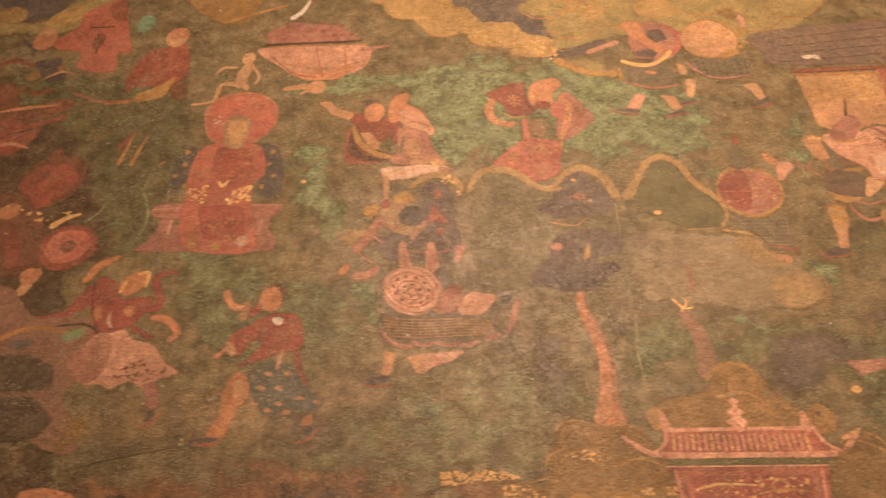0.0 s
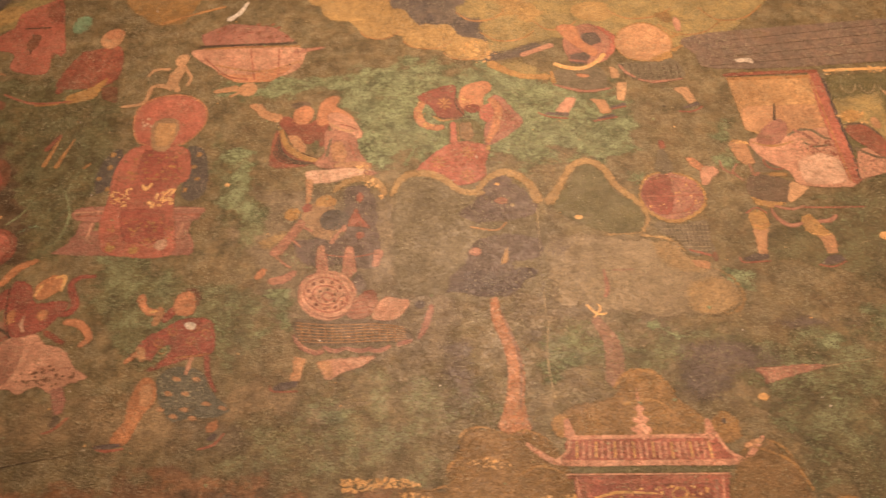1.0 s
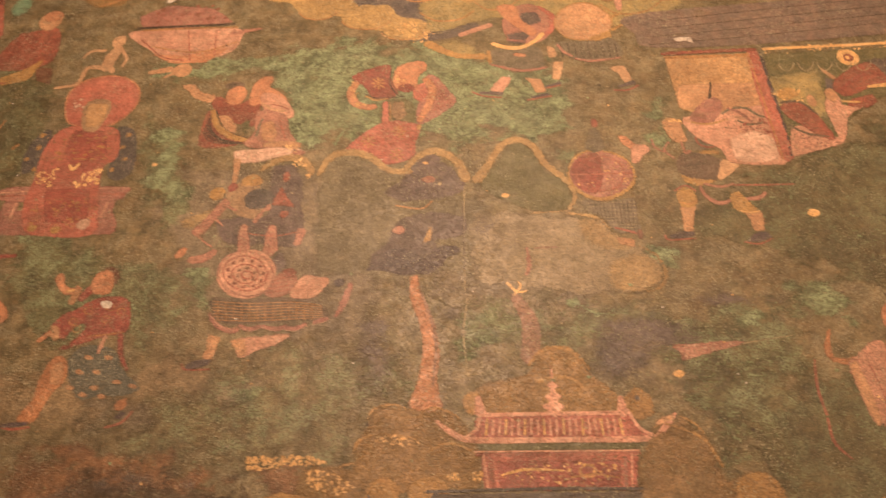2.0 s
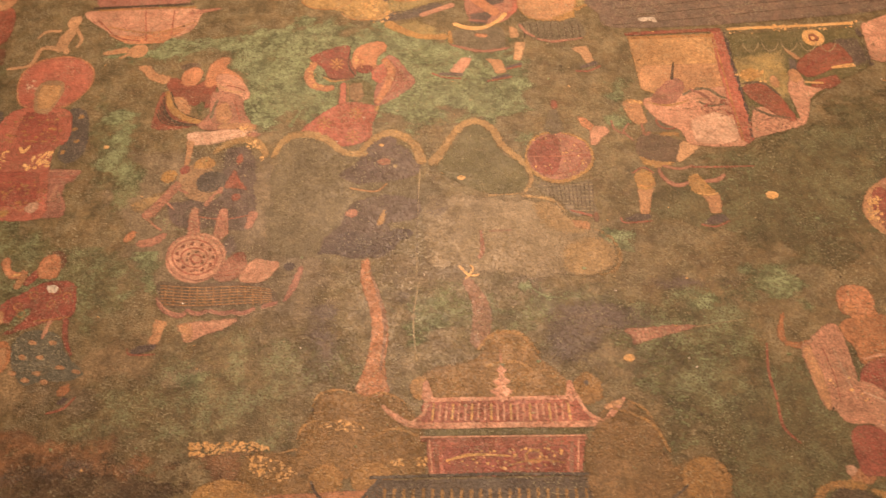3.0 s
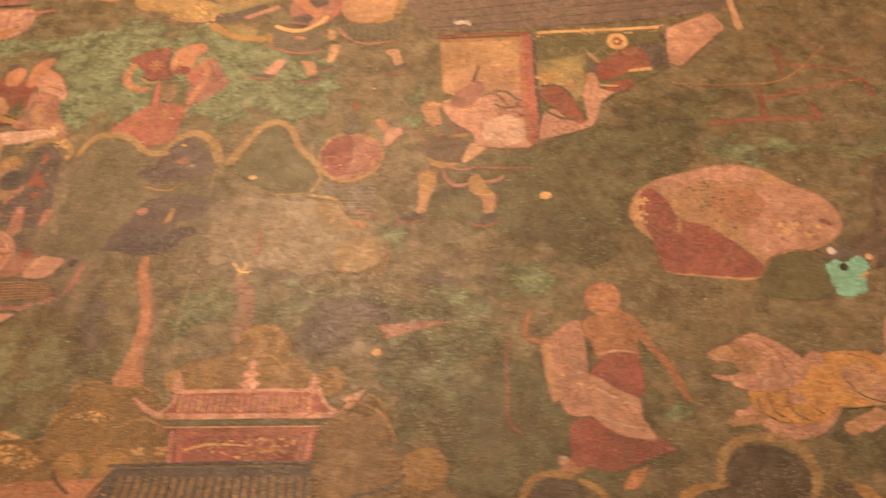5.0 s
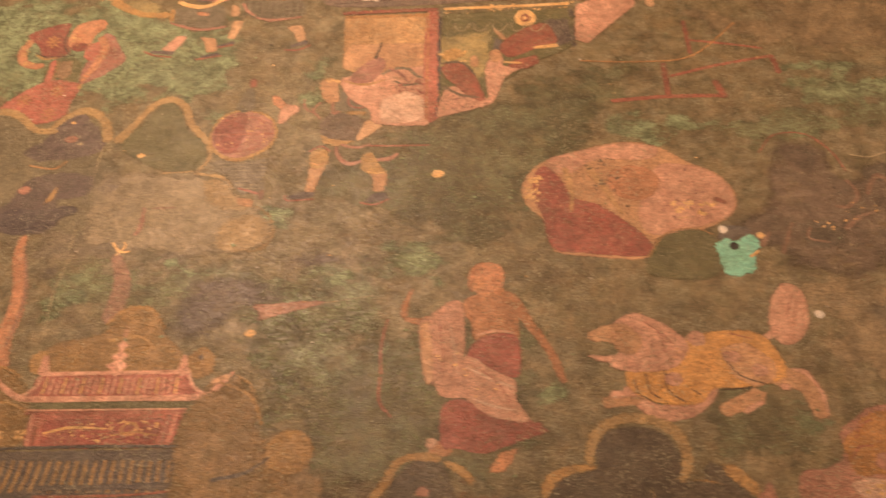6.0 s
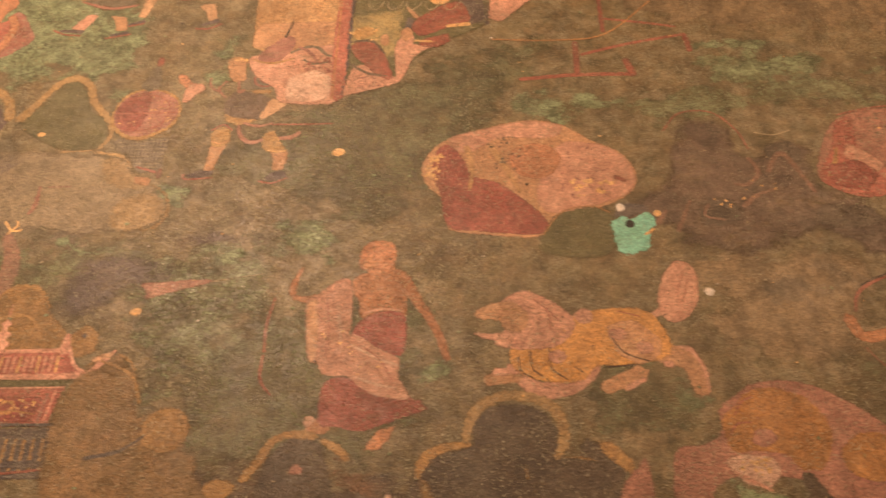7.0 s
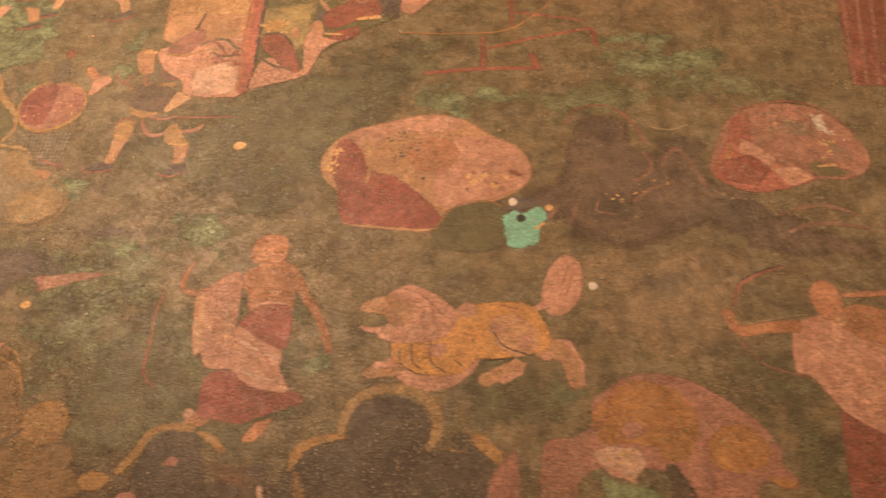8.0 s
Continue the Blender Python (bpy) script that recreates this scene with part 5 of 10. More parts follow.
motif.add("r", LINE_RED, stroke((0.29, ), (68.8, 127.7), (69.0, 122.4), (68.0, 118.3)))
motif.done()

# ---- red canopy and the upper dancers ----
motif = Motif("painted_canopy", "faded rose canopy with a dark pole", "mural canopy", 79.3, 150.3)
motif.add("cloth", DUSTY_ROSE, patch((65.1, 168.0), (71.8, 171.9), (83.5, 169.8), (89.4, 163.9), (78.3, 162.6), (67.0, 163.5)))
motif.add("canopy", ROSE, patch((63.7, 162.0), (75.5, 162.4), (90.6, 161.7), (91.9, 157.9), (89.9, 153.1), (82.0, 150.5), (75.2, 151.0), (70.0, 155.4)))
motif.add("fringe", ORANGE, patch((70.8, 153.9), (79.1, 152.7), (89.8, 155.1), (84.7, 149.9), (76.6, 150.1)), under='canopy')
motif.add("pole", LINE_DARK, stroke((0.71, ), (65.6, 163.6), (78.2, 163.5), (89.4, 163.5)))
motif.add("band", LINE_OCHRE, stroke((0.56, ), (67.1, 162.6), (78.3, 162.6), (90.2, 162.2)))
motif.add("fold", LINE_RED, stroke((0.41, ), (67.5, 159.2), (73.7, 152.7), (79.2, 151.1)))
motif.add("fold", LINE_RED, stroke((0.34, ), (78.4, 161.8), (80.6, 151.0)))
motif.add("fold", LINE_RED, stroke((0.34, ), (85.4, 161.3), (86.2, 152.2)))
motif.add("fold", LINE_OCHRE, stroke((0.41, ), (70.6, 156.5), (81.7, 153.7), (91.1, 156.7)))
motif.scatter("fleck", DULL_RED, patch((69.0, 171.0), (83.4, 171.0), (89.4, 165.0), (69.6, 165.4)), 30, 0.6, 2)
motif.add("streak", FADED_ROSE, stroke((1.95, 0.84, ), (89.6, 160.1), (96.5, 161.3)))

motif = Motif("paint_loss", "long curl of pale flaked paint", "paint loss", 72.4, 172.9, group="plaster chips")
motif.add("chip", CHALK, stroke((1.77, 1.33, 0.74, ), (71.4, 173.5), (73.6, 175.8), (75.4, 180.3)))

motif = Motif("painted_figure", "small orange child crawling on the grass", "mural figure", 77.0, 145.6, whole=True)
motif.add("r", SKIN, stroke((1.35, 2.16, ), (71.8, 147.3), (76.8, 148.1)))
motif.add("r", SKIN, oval(79.5, 147.6, 2.3, 2.3, -4))
motif.add("r", SKIN, stroke((0.81, 1.07, ), (75.7, 145.5), (78.0, 146.9)))
motif.done()

motif = Motif("painted_figure", "pair of embracing dancers in rose and dark red", "mural figure", 98.7, 114.3, whole=True)
motif.add("r", SKIN, stroke((1.41, 2.19, 2.19, 2.66, ), (81.1, 142.1), (83.0, 141.3), (84.6, 139.0), (88.2, 137.4)))
motif.add("r", DULL_RED, patch((88.3, 134.6), (87.4, 131.7), (87.3, 127.5), (87.4, 123.4), (89.9, 122.3), (94.0, 122.4), (98.3, 123.6), (96.0, 124.5), (92.7, 126.4), (90.0, 129.8)))
motif.add("r", LINE_DARK, stroke((0.26, ), (88.5, 132.5), (89.7, 127.7), (92.1, 124.9), (96.2, 123.4)))
motif.add("r", LINE_DARK, stroke((0.26, ), (88.3, 131.5), (89.7, 127.0), (92.6, 124.6), (96.4, 123.4)))
motif.add("r", LINE_DARK, stroke((0.26, ), (88.1, 130.5), (89.7, 126.4), (93.0, 124.2), (96.5, 123.4)))
motif.add("r", LINE_DARK, stroke((0.26, ), (88.0, 129.5), (89.7, 125.7), (93.4, 123.9), (96.6, 123.4)))
motif.add("r", LINE_DARK, stroke((0.26, ), (87.8, 128.5), (89.7, 125.1), (93.8, 123.5), (96.7, 123.4)))
motif.add("r", LINE_DARK, stroke((0.26, ), (87.7, 127.5), (89.7, 124.4), (94.3, 123.2), (96.8, 123.4)))
motif.add("r", DULL_RED, patch((88.3, 135.6), (89.5, 138.3), (94.1, 135.2), (97.7, 137.4), (99.3, 134.9), (99.2, 130.9), (97.2, 129.9), (95.2, 129.0), (91.8, 130.9)))
motif.add("r", OCHRE, stroke((1.30, 1.88, 1.74, ), (88.9, 133.8), (90.6, 129.0), (94.1, 125.5), (98.0, 124.1)))
motif.add("r", LINE_DARK, stroke((0.23, ), (89.7, 133.8), (91.5, 129.2), (94.5, 126.3), (97.9, 124.7)))
motif.add("r", SKIN, patch((90.3, 132.0), (92.7, 131.9), (95.1, 128.4), (94.8, 126.1), (92.3, 127.9)))
motif.add("r", SHADOW_BROWN, oval(92.7, 141.5, 2.3, 1.3, -2))
motif.add("r", ORANGE, oval(93.5, 138.2, 2.4, 3.1, -2))
motif.add("r", OLIVE, patch((95.8, 128.7), (97.0, 131.3), (98.2, 129.2), (97.5, 125.4), (96.5, 126.0)))
motif.add("r", ORANGE, patch((96.6, 136.1), (97.0, 141.4), (98.3, 143.3), (100.3, 144.1), (101.7, 142.6), (100.6, 140.8), (104.1, 137.7), (105.5, 134.8), (101.6, 134.7), (97.9, 134.3)))
motif.add("r", ROSE, patch((99.2, 138.4), (103.1, 137.6), (106.1, 134.1), (107.2, 130.4), (104.2, 130.1), (101.0, 132.0), (99.6, 134.9)))
motif.add("r", PALE_SKIN, stroke((0.60, 0.90, ), (99.5, 135.2), (101.8, 133.3), (105.0, 132.3)))
motif.add("r", FADED_ROSE, patch((98.0, 131.0), (99.6, 133.1), (105.2, 131.1), (106.7, 126.3), (108.4, 122.3), (102.7, 121.4), (97.3, 122.5), (99.2, 126.8)))
motif.add("r", SKIN, patch((100.3, 129.0), (102.6, 129.6), (104.2, 125.5), (103.4, 123.0), (100.9, 124.1)))
motif.add("r", TUNIC, stroke((0.58, 1.02, ), (100.4, 130.7), (99.9, 127.7), (99.7, 125.1)))
motif.add("r", DULL_RED, stroke((0.90, 1.34, ), (99.1, 134.9), (98.3, 131.8), (98.3, 128.5)))
motif.add("r", LINE_RED, stroke((0.29, ), (104.0, 130.1), (105.2, 126.4), (106.6, 122.3)))
motif.add("r", LINE_RED, stroke((0.30, ), (101.8, 134.7), (104.1, 133.9), (106.0, 132.7)))
motif.add("r", PEACH, patch((95.5, 120.9), (100.1, 121.3), (106.0, 121.5), (110.6, 120.3), (108.7, 118.9), (105.2, 118.8), (100.8, 117.5), (96.8, 117.9)))
motif.add("r", FADED_ROSE, patch((108.2, 120.8), (111.5, 119.9), (109.4, 118.7), (107.7, 119.5)))
motif.add("r", SKIN, stroke((1.41, 2.26, ), (101.7, 122.4), (106.4, 122.5), (108.9, 121.7)))
motif.scatter("r", GOLD, patch((105.8, 122.5), (108.4, 122.7), (109.9, 118.2), (108.2, 117.3)), 22, 0.31, 3)
motif.done()

motif = Motif("painted_figure", "drummer in a flowered red robe with wide sleeves", "mural figure", 127.1, 116.1, whole=True)
motif.add("r", RED, patch((126.0, 127.4), (130.1, 128.2), (134.6, 126.2), (133.7, 121.4), (133.3, 117.4), (128.1, 115.6), (125.6, 117.6), (122.6, 118.7), (118.8, 119.8), (122.1, 124.2)))
motif.add("r", OLIVE, patch((125.6, 134.2), (131.6, 135.2), (134.5, 131.6), (134.0, 126.6), (130.1, 127.8), (125.7, 127.8)))
motif.add("r", RED, stroke((1.29, 1.73, ), (127.1, 133.8), (127.2, 127.7)))
motif.add("r", LINE_OCHRE, stroke((0.23, ), (128.1, 133.7), (128.3, 128.3)))
motif.add("r", FACE_TAN, patch((128.6, 133.7), (131.0, 133.9), (131.7, 129.7), (130.4, 128.1), (128.6, 129.3)))
motif.add("r", CRIMSON, patch((119.0, 142.1), (124.0, 145.1), (127.8, 145.6), (128.1, 141.3), (129.8, 136.7), (128.0, 134.7), (124.2, 135.3), (122.2, 139.0)))
motif.add("r", ORANGE, stroke((1.64, 2.09, 1.94, 1.49, ), (120.4, 140.4), (119.3, 137.2), (120.4, 133.9), (123.1, 132.5), (124.9, 132.7)))
motif.add("r", OCHRE, stroke((0.75, ), (122.7, 136.0), (124.8, 134.6), (127.3, 135.0)))
motif.add("r", LINE_DARK, stroke((0.27, ), (122.2, 136.9), (124.8, 135.3), (129.9, 135.3)))
motif.add("r", DUSTY_ROSE, patch((135.8, 142.1), (138.3, 141.2), (140.9, 136.9), (142.6, 133.3), (139.8, 130.0), (136.3, 127.4), (134.0, 126.9), (134.2, 133.0), (136.5, 135.4)))
motif.add("r", LINE_RED, stroke((0.22, ), (137.1, 140.5), (137.6, 135.3), (135.1, 128.5)))
motif.add("r", LINE_RED, stroke((0.22, ), (137.7, 139.4), (138.2, 134.8), (135.9, 129.1)))
motif.add("r", LINE_RED, stroke((0.22, ), (138.4, 138.3), (138.9, 134.2), (136.7, 129.7)))
motif.add("r", LINE_RED, stroke((0.22, ), (139.0, 137.2), (139.5, 133.7), (137.5, 130.4)))
motif.add("r", LINE_RED, stroke((0.22, ), (139.7, 136.1), (140.1, 133.1), (138.4, 131.0)))
motif.add("r", LINE_RED, stroke((0.22, ), (140.3, 135.0), (140.7, 132.5), (139.2, 131.6)))
motif.add("r", LINE_RED, stroke((0.22, ), (140.9, 133.9), (141.3, 132.0), (140.0, 132.2)))
motif.add("r", RED, patch((133.0, 137.9), (135.6, 139.9), (136.8, 135.6), (135.1, 133.2), (133.1, 134.8)))
motif.add("r", ORANGE, stroke((1.76, 1.90, 1.32, ), (135.8, 140.8), (137.4, 136.9), (136.1, 131.5), (134.4, 127.6)))
motif.add("r", ORANGE, patch((128.5, 140.7), (129.1, 144.4), (132.2, 146.4), (135.4, 146.4), (136.2, 143.9), (134.1, 141.5), (133.9, 138.2), (130.8, 137.0), (129.0, 138.6)))
motif.add("r", CRIMSON, oval(131.5, 138.0, 1.9, 1.4, -2))
motif.add("r", LINE_DARK, stroke((0.30, ), (128.1, 144.1), (127.9, 139.5), (129.6, 136.0), (131.2, 135.2)))
motif.add("r", OCHRE, oval(134.4, 125.9, 0.7, 1.0, -2))
motif.add("r", LINE_OCHRE, stroke((0.36, ), (124.4, 122.3), (125.2, 122.3)))
motif.add("r", LINE_OCHRE, stroke((0.37, ), (124.1, 122.9), (124.7, 123.6)))
motif.add("r", LINE_OCHRE, stroke((0.37, ), (123.6, 123.2), (123.5, 124.2)))
motif.add("r", LINE_OCHRE, stroke((0.37, ), (123.1, 123.0), (122.5, 123.7)))
motif.add("r", LINE_OCHRE, stroke((0.36, ), (123.0, 122.4), (122.2, 122.5)))
motif.add("r", LINE_OCHRE, stroke((0.36, ), (123.2, 121.8), (122.7, 121.2)))
motif.add("r", LINE_OCHRE, stroke((0.36, ), (123.8, 121.5), (123.8, 120.6)))
motif.add("r", LINE_OCHRE, stroke((0.36, ), (124.2, 121.8), (124.9, 121.1)))
motif.add("r", LINE_OCHRE, oval(123.7, 122.4, 0.4, 0.4, -2))
motif.add("r", LINE_OCHRE, stroke((0.37, ), (130.7, 124.8), (131.5, 124.8)))
motif.add("r", LINE_OCHRE, stroke((0.37, ), (130.5, 125.4), (131.0, 126.0)))
motif.add("r", LINE_OCHRE, stroke((0.37, ), (130.0, 125.7), (130.0, 126.5)))
motif.add("r", LINE_OCHRE, stroke((0.37, ), (129.6, 125.5), (129.0, 126.1)))
motif.add("r", LINE_OCHRE, stroke((0.37, ), (129.4, 124.9), (128.7, 125.0)))
motif.add("r", LINE_OCHRE, stroke((0.37, ), (129.7, 124.3), (129.2, 123.8)))
motif.add("r", LINE_OCHRE, stroke((0.36, ), (130.1, 124.1), (130.2, 123.2)))
motif.add("r", LINE_OCHRE, stroke((0.36, ), (130.6, 124.3), (131.2, 123.6)))
motif.add("r", LINE_OCHRE, oval(130.1, 124.9, 0.4, 0.4, -2))
motif.add("r", LINE_OCHRE, stroke((0.35, ), (130.5, 118.2), (131.3, 118.1)))
motif.add("r", LINE_OCHRE, stroke((0.36, ), (130.2, 118.8), (130.8, 119.4)))
motif.add("r", LINE_OCHRE, stroke((0.36, ), (129.7, 119.0), (129.7, 120.0)))
motif.add("r", LINE_OCHRE, stroke((0.36, ), (129.3, 118.8), (128.7, 119.5)))
motif.add("r", LINE_OCHRE, stroke((0.35, ), (129.1, 118.3), (128.3, 118.3)))
motif.add("r", LINE_OCHRE, stroke((0.35, ), (129.4, 117.7), (128.8, 117.1)))
motif.add("r", LINE_OCHRE, stroke((0.35, ), (129.8, 117.4), (129.9, 116.5)))
motif.add("r", LINE_OCHRE, stroke((0.35, ), (130.3, 117.6), (130.9, 117.0)))
motif.add("r", LINE_OCHRE, oval(129.8, 118.2, 0.3, 0.4, -2))
motif.add("r", LINE_OCHRE, stroke((0.40, ), (126.0, 139.8), (126.8, 139.8)))
motif.add("r", LINE_OCHRE, stroke((0.40, ), (125.7, 140.5), (126.3, 141.1)))
motif.add("r", LINE_OCHRE, stroke((0.40, ), (125.2, 140.7), (125.2, 141.7)))
motif.add("r", LINE_OCHRE, stroke((0.40, ), (124.8, 140.5), (124.1, 141.3)))
motif.add("r", LINE_OCHRE, stroke((0.40, ), (124.6, 139.9), (123.8, 140.0)))
motif.add("r", LINE_OCHRE, stroke((0.40, ), (124.9, 139.3), (124.4, 138.7)))
motif.add("r", LINE_OCHRE, stroke((0.40, ), (125.4, 139.0), (125.4, 138.0)))
motif.add("r", LINE_OCHRE, stroke((0.40, ), (125.8, 139.2), (126.5, 138.5)))
motif.add("r", LINE_OCHRE, oval(125.3, 139.9, 0.4, 0.5, -2))
motif.scatter("r", GOLD, patch((118.7, 140.3), (120.3, 141.3), (120.9, 137.3), (120.7, 134.2), (124.4, 132.7), (119.9, 132.9)), 30, 0.29, 6)
motif.scatter("r", GOLD, patch((128.5, 140.7), (129.4, 144.0), (131.4, 140.2), (130.8, 137.4)), 16, 0.29, 7)
motif.add("r", VERDIGRIS, stroke((0.84, 1.40, ), (118.9, 127.2), (116.5, 121.7)))
motif.done()

motif = Motif("painted_figure", "leaping drummers with an orange drum disc", "mural figure", 162.2, 133.5, whole=True)
motif.add("r", TUNIC, patch((150.8, 149.3), (155.8, 149.4), (161.3, 149.8), (162.7, 145.8), (161.5, 141.9), (155.2, 142.9), (150.8, 145.1)))
motif.add("r", TUNIC, patch((165.6, 150.5), (171.0, 150.7), (178.2, 151.4), (180.3, 148.1), (179.9, 144.5), (173.2, 143.8), (168.3, 145.2)))
motif.add("r", LINE_DARK, stroke((0.22, ), (166.9, 150.2), (167.0, 145.3)))
motif.add("r", LINE_DARK, stroke((0.22, ), (168.4, 150.1), (168.5, 145.2)))
motif.add("r", LINE_DARK, stroke((0.22, ), (170.0, 150.0), (170.1, 145.1)))
motif.add("r", LINE_DARK, stroke((0.22, ), (171.5, 149.9), (171.6, 145.0)))
motif.add("r", LINE_DARK, stroke((0.22, ), (173.0, 149.8), (173.1, 144.9)))
motif.add("r", LINE_DARK, stroke((0.22, ), (174.6, 149.7), (174.6, 144.8)))
motif.add("r", LINE_DARK, stroke((0.22, ), (176.1, 149.5), (176.1, 144.7)))
motif.add("r", LINE_DARK, stroke((0.22, ), (177.7, 149.4), (177.6, 144.6)))
motif.add("r", LINE_DARK, stroke((0.22, ), (179.2, 149.3), (179.2, 144.5)))
motif.add("r", FADED_ROSE, oval(159.9, 157.9, 6.1, 7.3, -2))
motif.add("r", PLUM, patch((158.1, 162.3), (162.5, 162.8), (163.9, 158.7), (160.5, 156.7), (158.0, 158.5)))
motif.add("r", ORANGE, patch((153.1, 165.2), (157.5, 164.9), (158.6, 159.7), (161.9, 155.3), (160.4, 153.4), (156.0, 158.6), (153.9, 161.7)))
motif.add("r", RED, stroke((1.01, 1.85, 1.51, 0.84, ), (163.0, 164.1), (165.9, 160.0), (165.1, 155.1), (161.9, 152.5)))
motif.add("r", PLUM, patch((154.4, 154.6), (159.0, 155.1), (160.9, 153.0), (157.9, 150.6), (154.7, 151.4)))
motif.add("r", DUSTY_ROSE, stroke((0.83, ), (154.8, 152.6), (158.4, 151.8)))
motif.add("r", GOLD, stroke((0.98, 1.31, 0.98, 1.31, ), (151.3, 151.6), (153.9, 150.1), (157.8, 149.6), (161.3, 151.8), (163.1, 154.0)))
motif.add("r", OCHRE, oval(173.0, 157.6, 7.0, 7.3, -2))
motif.add("r", SKIN, oval(172.9, 157.6, 6.6, 6.7, -2))
motif.add("r", OCHRE, patch((173.1, 151.7), (178.7, 154.2), (179.1, 151.7), (174.9, 150.2)))
motif.add("r", OCHRE, stroke((1.55, 0.86, ), (179.4, 158.6), (182.6, 160.1)))
motif.add("r", OCHRE, stroke((1.53, 0.85, ), (179.2, 154.1), (183.4, 156.7)))
motif.add("r", OCHRE_DARK, patch((176.4, 168.5), (181.1, 168.9), (181.8, 164.8), (179.2, 163.7)))
motif.add("r", ROSE, oval(182.0, 163.7, 0.9, 2.8, -2))
motif.add("r", ROSE, stroke((1.54, 1.71, ), (143.8, 155.0), (151.2, 158.2)))
motif.add("r", ROSE, patch((152.8, 140.4), (155.1, 139.7), (152.8, 135.2), (149.8, 135.9)))
motif.add("r", SKIN, patch((157.7, 139.6), (161.4, 138.8), (162.3, 134.7), (159.9, 134.4), (159.1, 137.5)))
motif.add("r", PALE_SKIN, patch((164.7, 144.3), (167.0, 144.0), (165.6, 138.1), (163.9, 138.6)))
motif.add("r", PALE_SKIN, patch((163.6, 150.0), (165.4, 148.7), (165.9, 145.6), (163.7, 145.7)))
motif.add("r", PALE_SKIN, patch((176.5, 141.5), (180.1, 141.8), (181.3, 137.1), (179.5, 136.3), (178.5, 139.1)))
motif.add("r", OCHRE, stroke((1.12, 1.60, ), (150.3, 149.0), (150.5, 145.1)))
motif.add("r", FADED_ROSE, stroke((0.63, 1.10, 0.78, ), (150.2, 144.7), (153.3, 143.2), (157.7, 141.8), (163.3, 142.5)))
motif.add("r", FADED_ROSE, stroke((0.81, ), (166.1, 150.0), (167.3, 147.4), (169.1, 145.6)))
motif.add("r", FADED_ROSE, stroke((0.63, 1.11, 0.63, ), (169.5, 145.0), (173.2, 143.8), (179.7, 144.5)))
motif.add("r", ORANGE, stroke((1.13, 1.29, ), (156.1, 147.4), (158.4, 146.7)))
motif.add("r", SHOE, stroke((0.76, 1.36, ), (147.8, 135.5), (152.5, 134.8)))
motif.add("r", LINE_RED, stroke((0.45, ), (146.1, 135.8), (148.5, 134.4), (152.4, 133.6)))
motif.add("r", SHOE, stroke((0.75, 1.35, ), (159.0, 133.2), (162.5, 133.7)))
motif.add("r", LINE_RED, stroke((0.45, ), (158.0, 132.4), (163.2, 133.3)))
motif.add("r", SHOE, stroke((0.61, 1.22, ), (162.1, 136.2), (165.4, 137.1)))
motif.add("r", LINE_RED, stroke((0.46, ), (162.3, 135.8), (165.5, 136.5)))
motif.add("r", SHOE, stroke((0.61, 1.22, ), (178.1, 135.2), (181.5, 136.4)))
motif.add("r", LINE_RED, stroke((0.45, ), (176.9, 134.2), (179.7, 134.0), (182.3, 135.4)))
motif.done()

# ---- the spreading tree ----
motif = Motif("painted_tree", "broad crowned tree with purple and olive foliage and an orange trunk", "mural tree", 135.1, 61.6)
motif.add("crown", LEAF_BROWN, patch((114.0, 113.7), (115.7, 118.3), (120.2, 119.6), (125.6, 117.2), (132.1, 113.5), (143.5, 107.3), (148.4, 102.2), (145.8, 93.7), (144.3, 85.6), (137.7, 88.0), (129.6, 85.7), (123.3, 88.2), (115.3, 90.1), (114.1, 101.9)))
motif.add("crown", TAN_LEAF, patch((143.6, 101.0), (150.1, 102.8), (156.5, 101.7), (161.8, 101.4), (168.1, 99.7), (170.8, 96.8), (174.9, 93.7), (178.2, 90.1), (179.2, 85.2), (175.8, 82.6), (169.7, 81.9), (161.7, 81.8), (151.9, 84.2), (145.9, 85.0), (143.7, 91.2)))
motif.add("crown", LEAF_BROWN, patch((114.5, 114.5), (116.9, 118.4), (120.8, 119.2), (125.1, 117.0), (126.8, 111.9), (123.6, 107.7), (118.0, 108.0)))
motif.add("crown", PLUM, patch((127.4, 108.7), (130.9, 111.5), (132.0, 115.3), (135.9, 118.2), (139.4, 116.4), (142.3, 112.5), (143.7, 107.3), (137.5, 106.0), (131.0, 105.2)))
motif.add("crown", OLIVE, patch((146.8, 110.3), (150.2, 114.9), (152.5, 119.4), (154.9, 120.5), (158.2, 116.9), (159.8, 112.2), (163.4, 109.1), (164.8, 104.7), (163.4, 101.8), (156.5, 101.6), (147.9, 106.8)))
motif.add("crown", PLUM, patch((124.9, 90.6), (127.8, 95.9), (130.7, 101.1), (137.1, 102.8), (143.6, 100.6), (143.0, 96.4), (137.8, 95.6), (139.8, 91.7), (138.7, 89.0), (132.5, 88.0)))
motif.add("crown", PLUM_DARK, patch((124.4, 89.5), (127.5, 93.3), (130.1, 94.5), (135.4, 93.5), (139.5, 94.6), (142.9, 92.8), (138.8, 90.6), (137.6, 88.9), (132.6, 87.9), (127.3, 89.1)))
motif.add("crown", PLUM_SMEAR, patch((142.5, 101.8), (147.9, 102.2), (151.1, 98.6), (147.9, 95.5), (143.7, 97.0)))
motif.add("crown", LOBE_TAN, patch((168.8, 83.9), (169.1, 88.7), (173.1, 91.0), (177.5, 90.2), (179.2, 85.5), (175.8, 82.6), (172.1, 82.1)))
motif.add("crown", LOBE_TAN, patch((165.0, 99.9), (168.6, 99.4), (171.0, 96.3), (174.8, 93.2), (173.1, 91.3), (167.5, 92.5), (164.7, 95.9)))
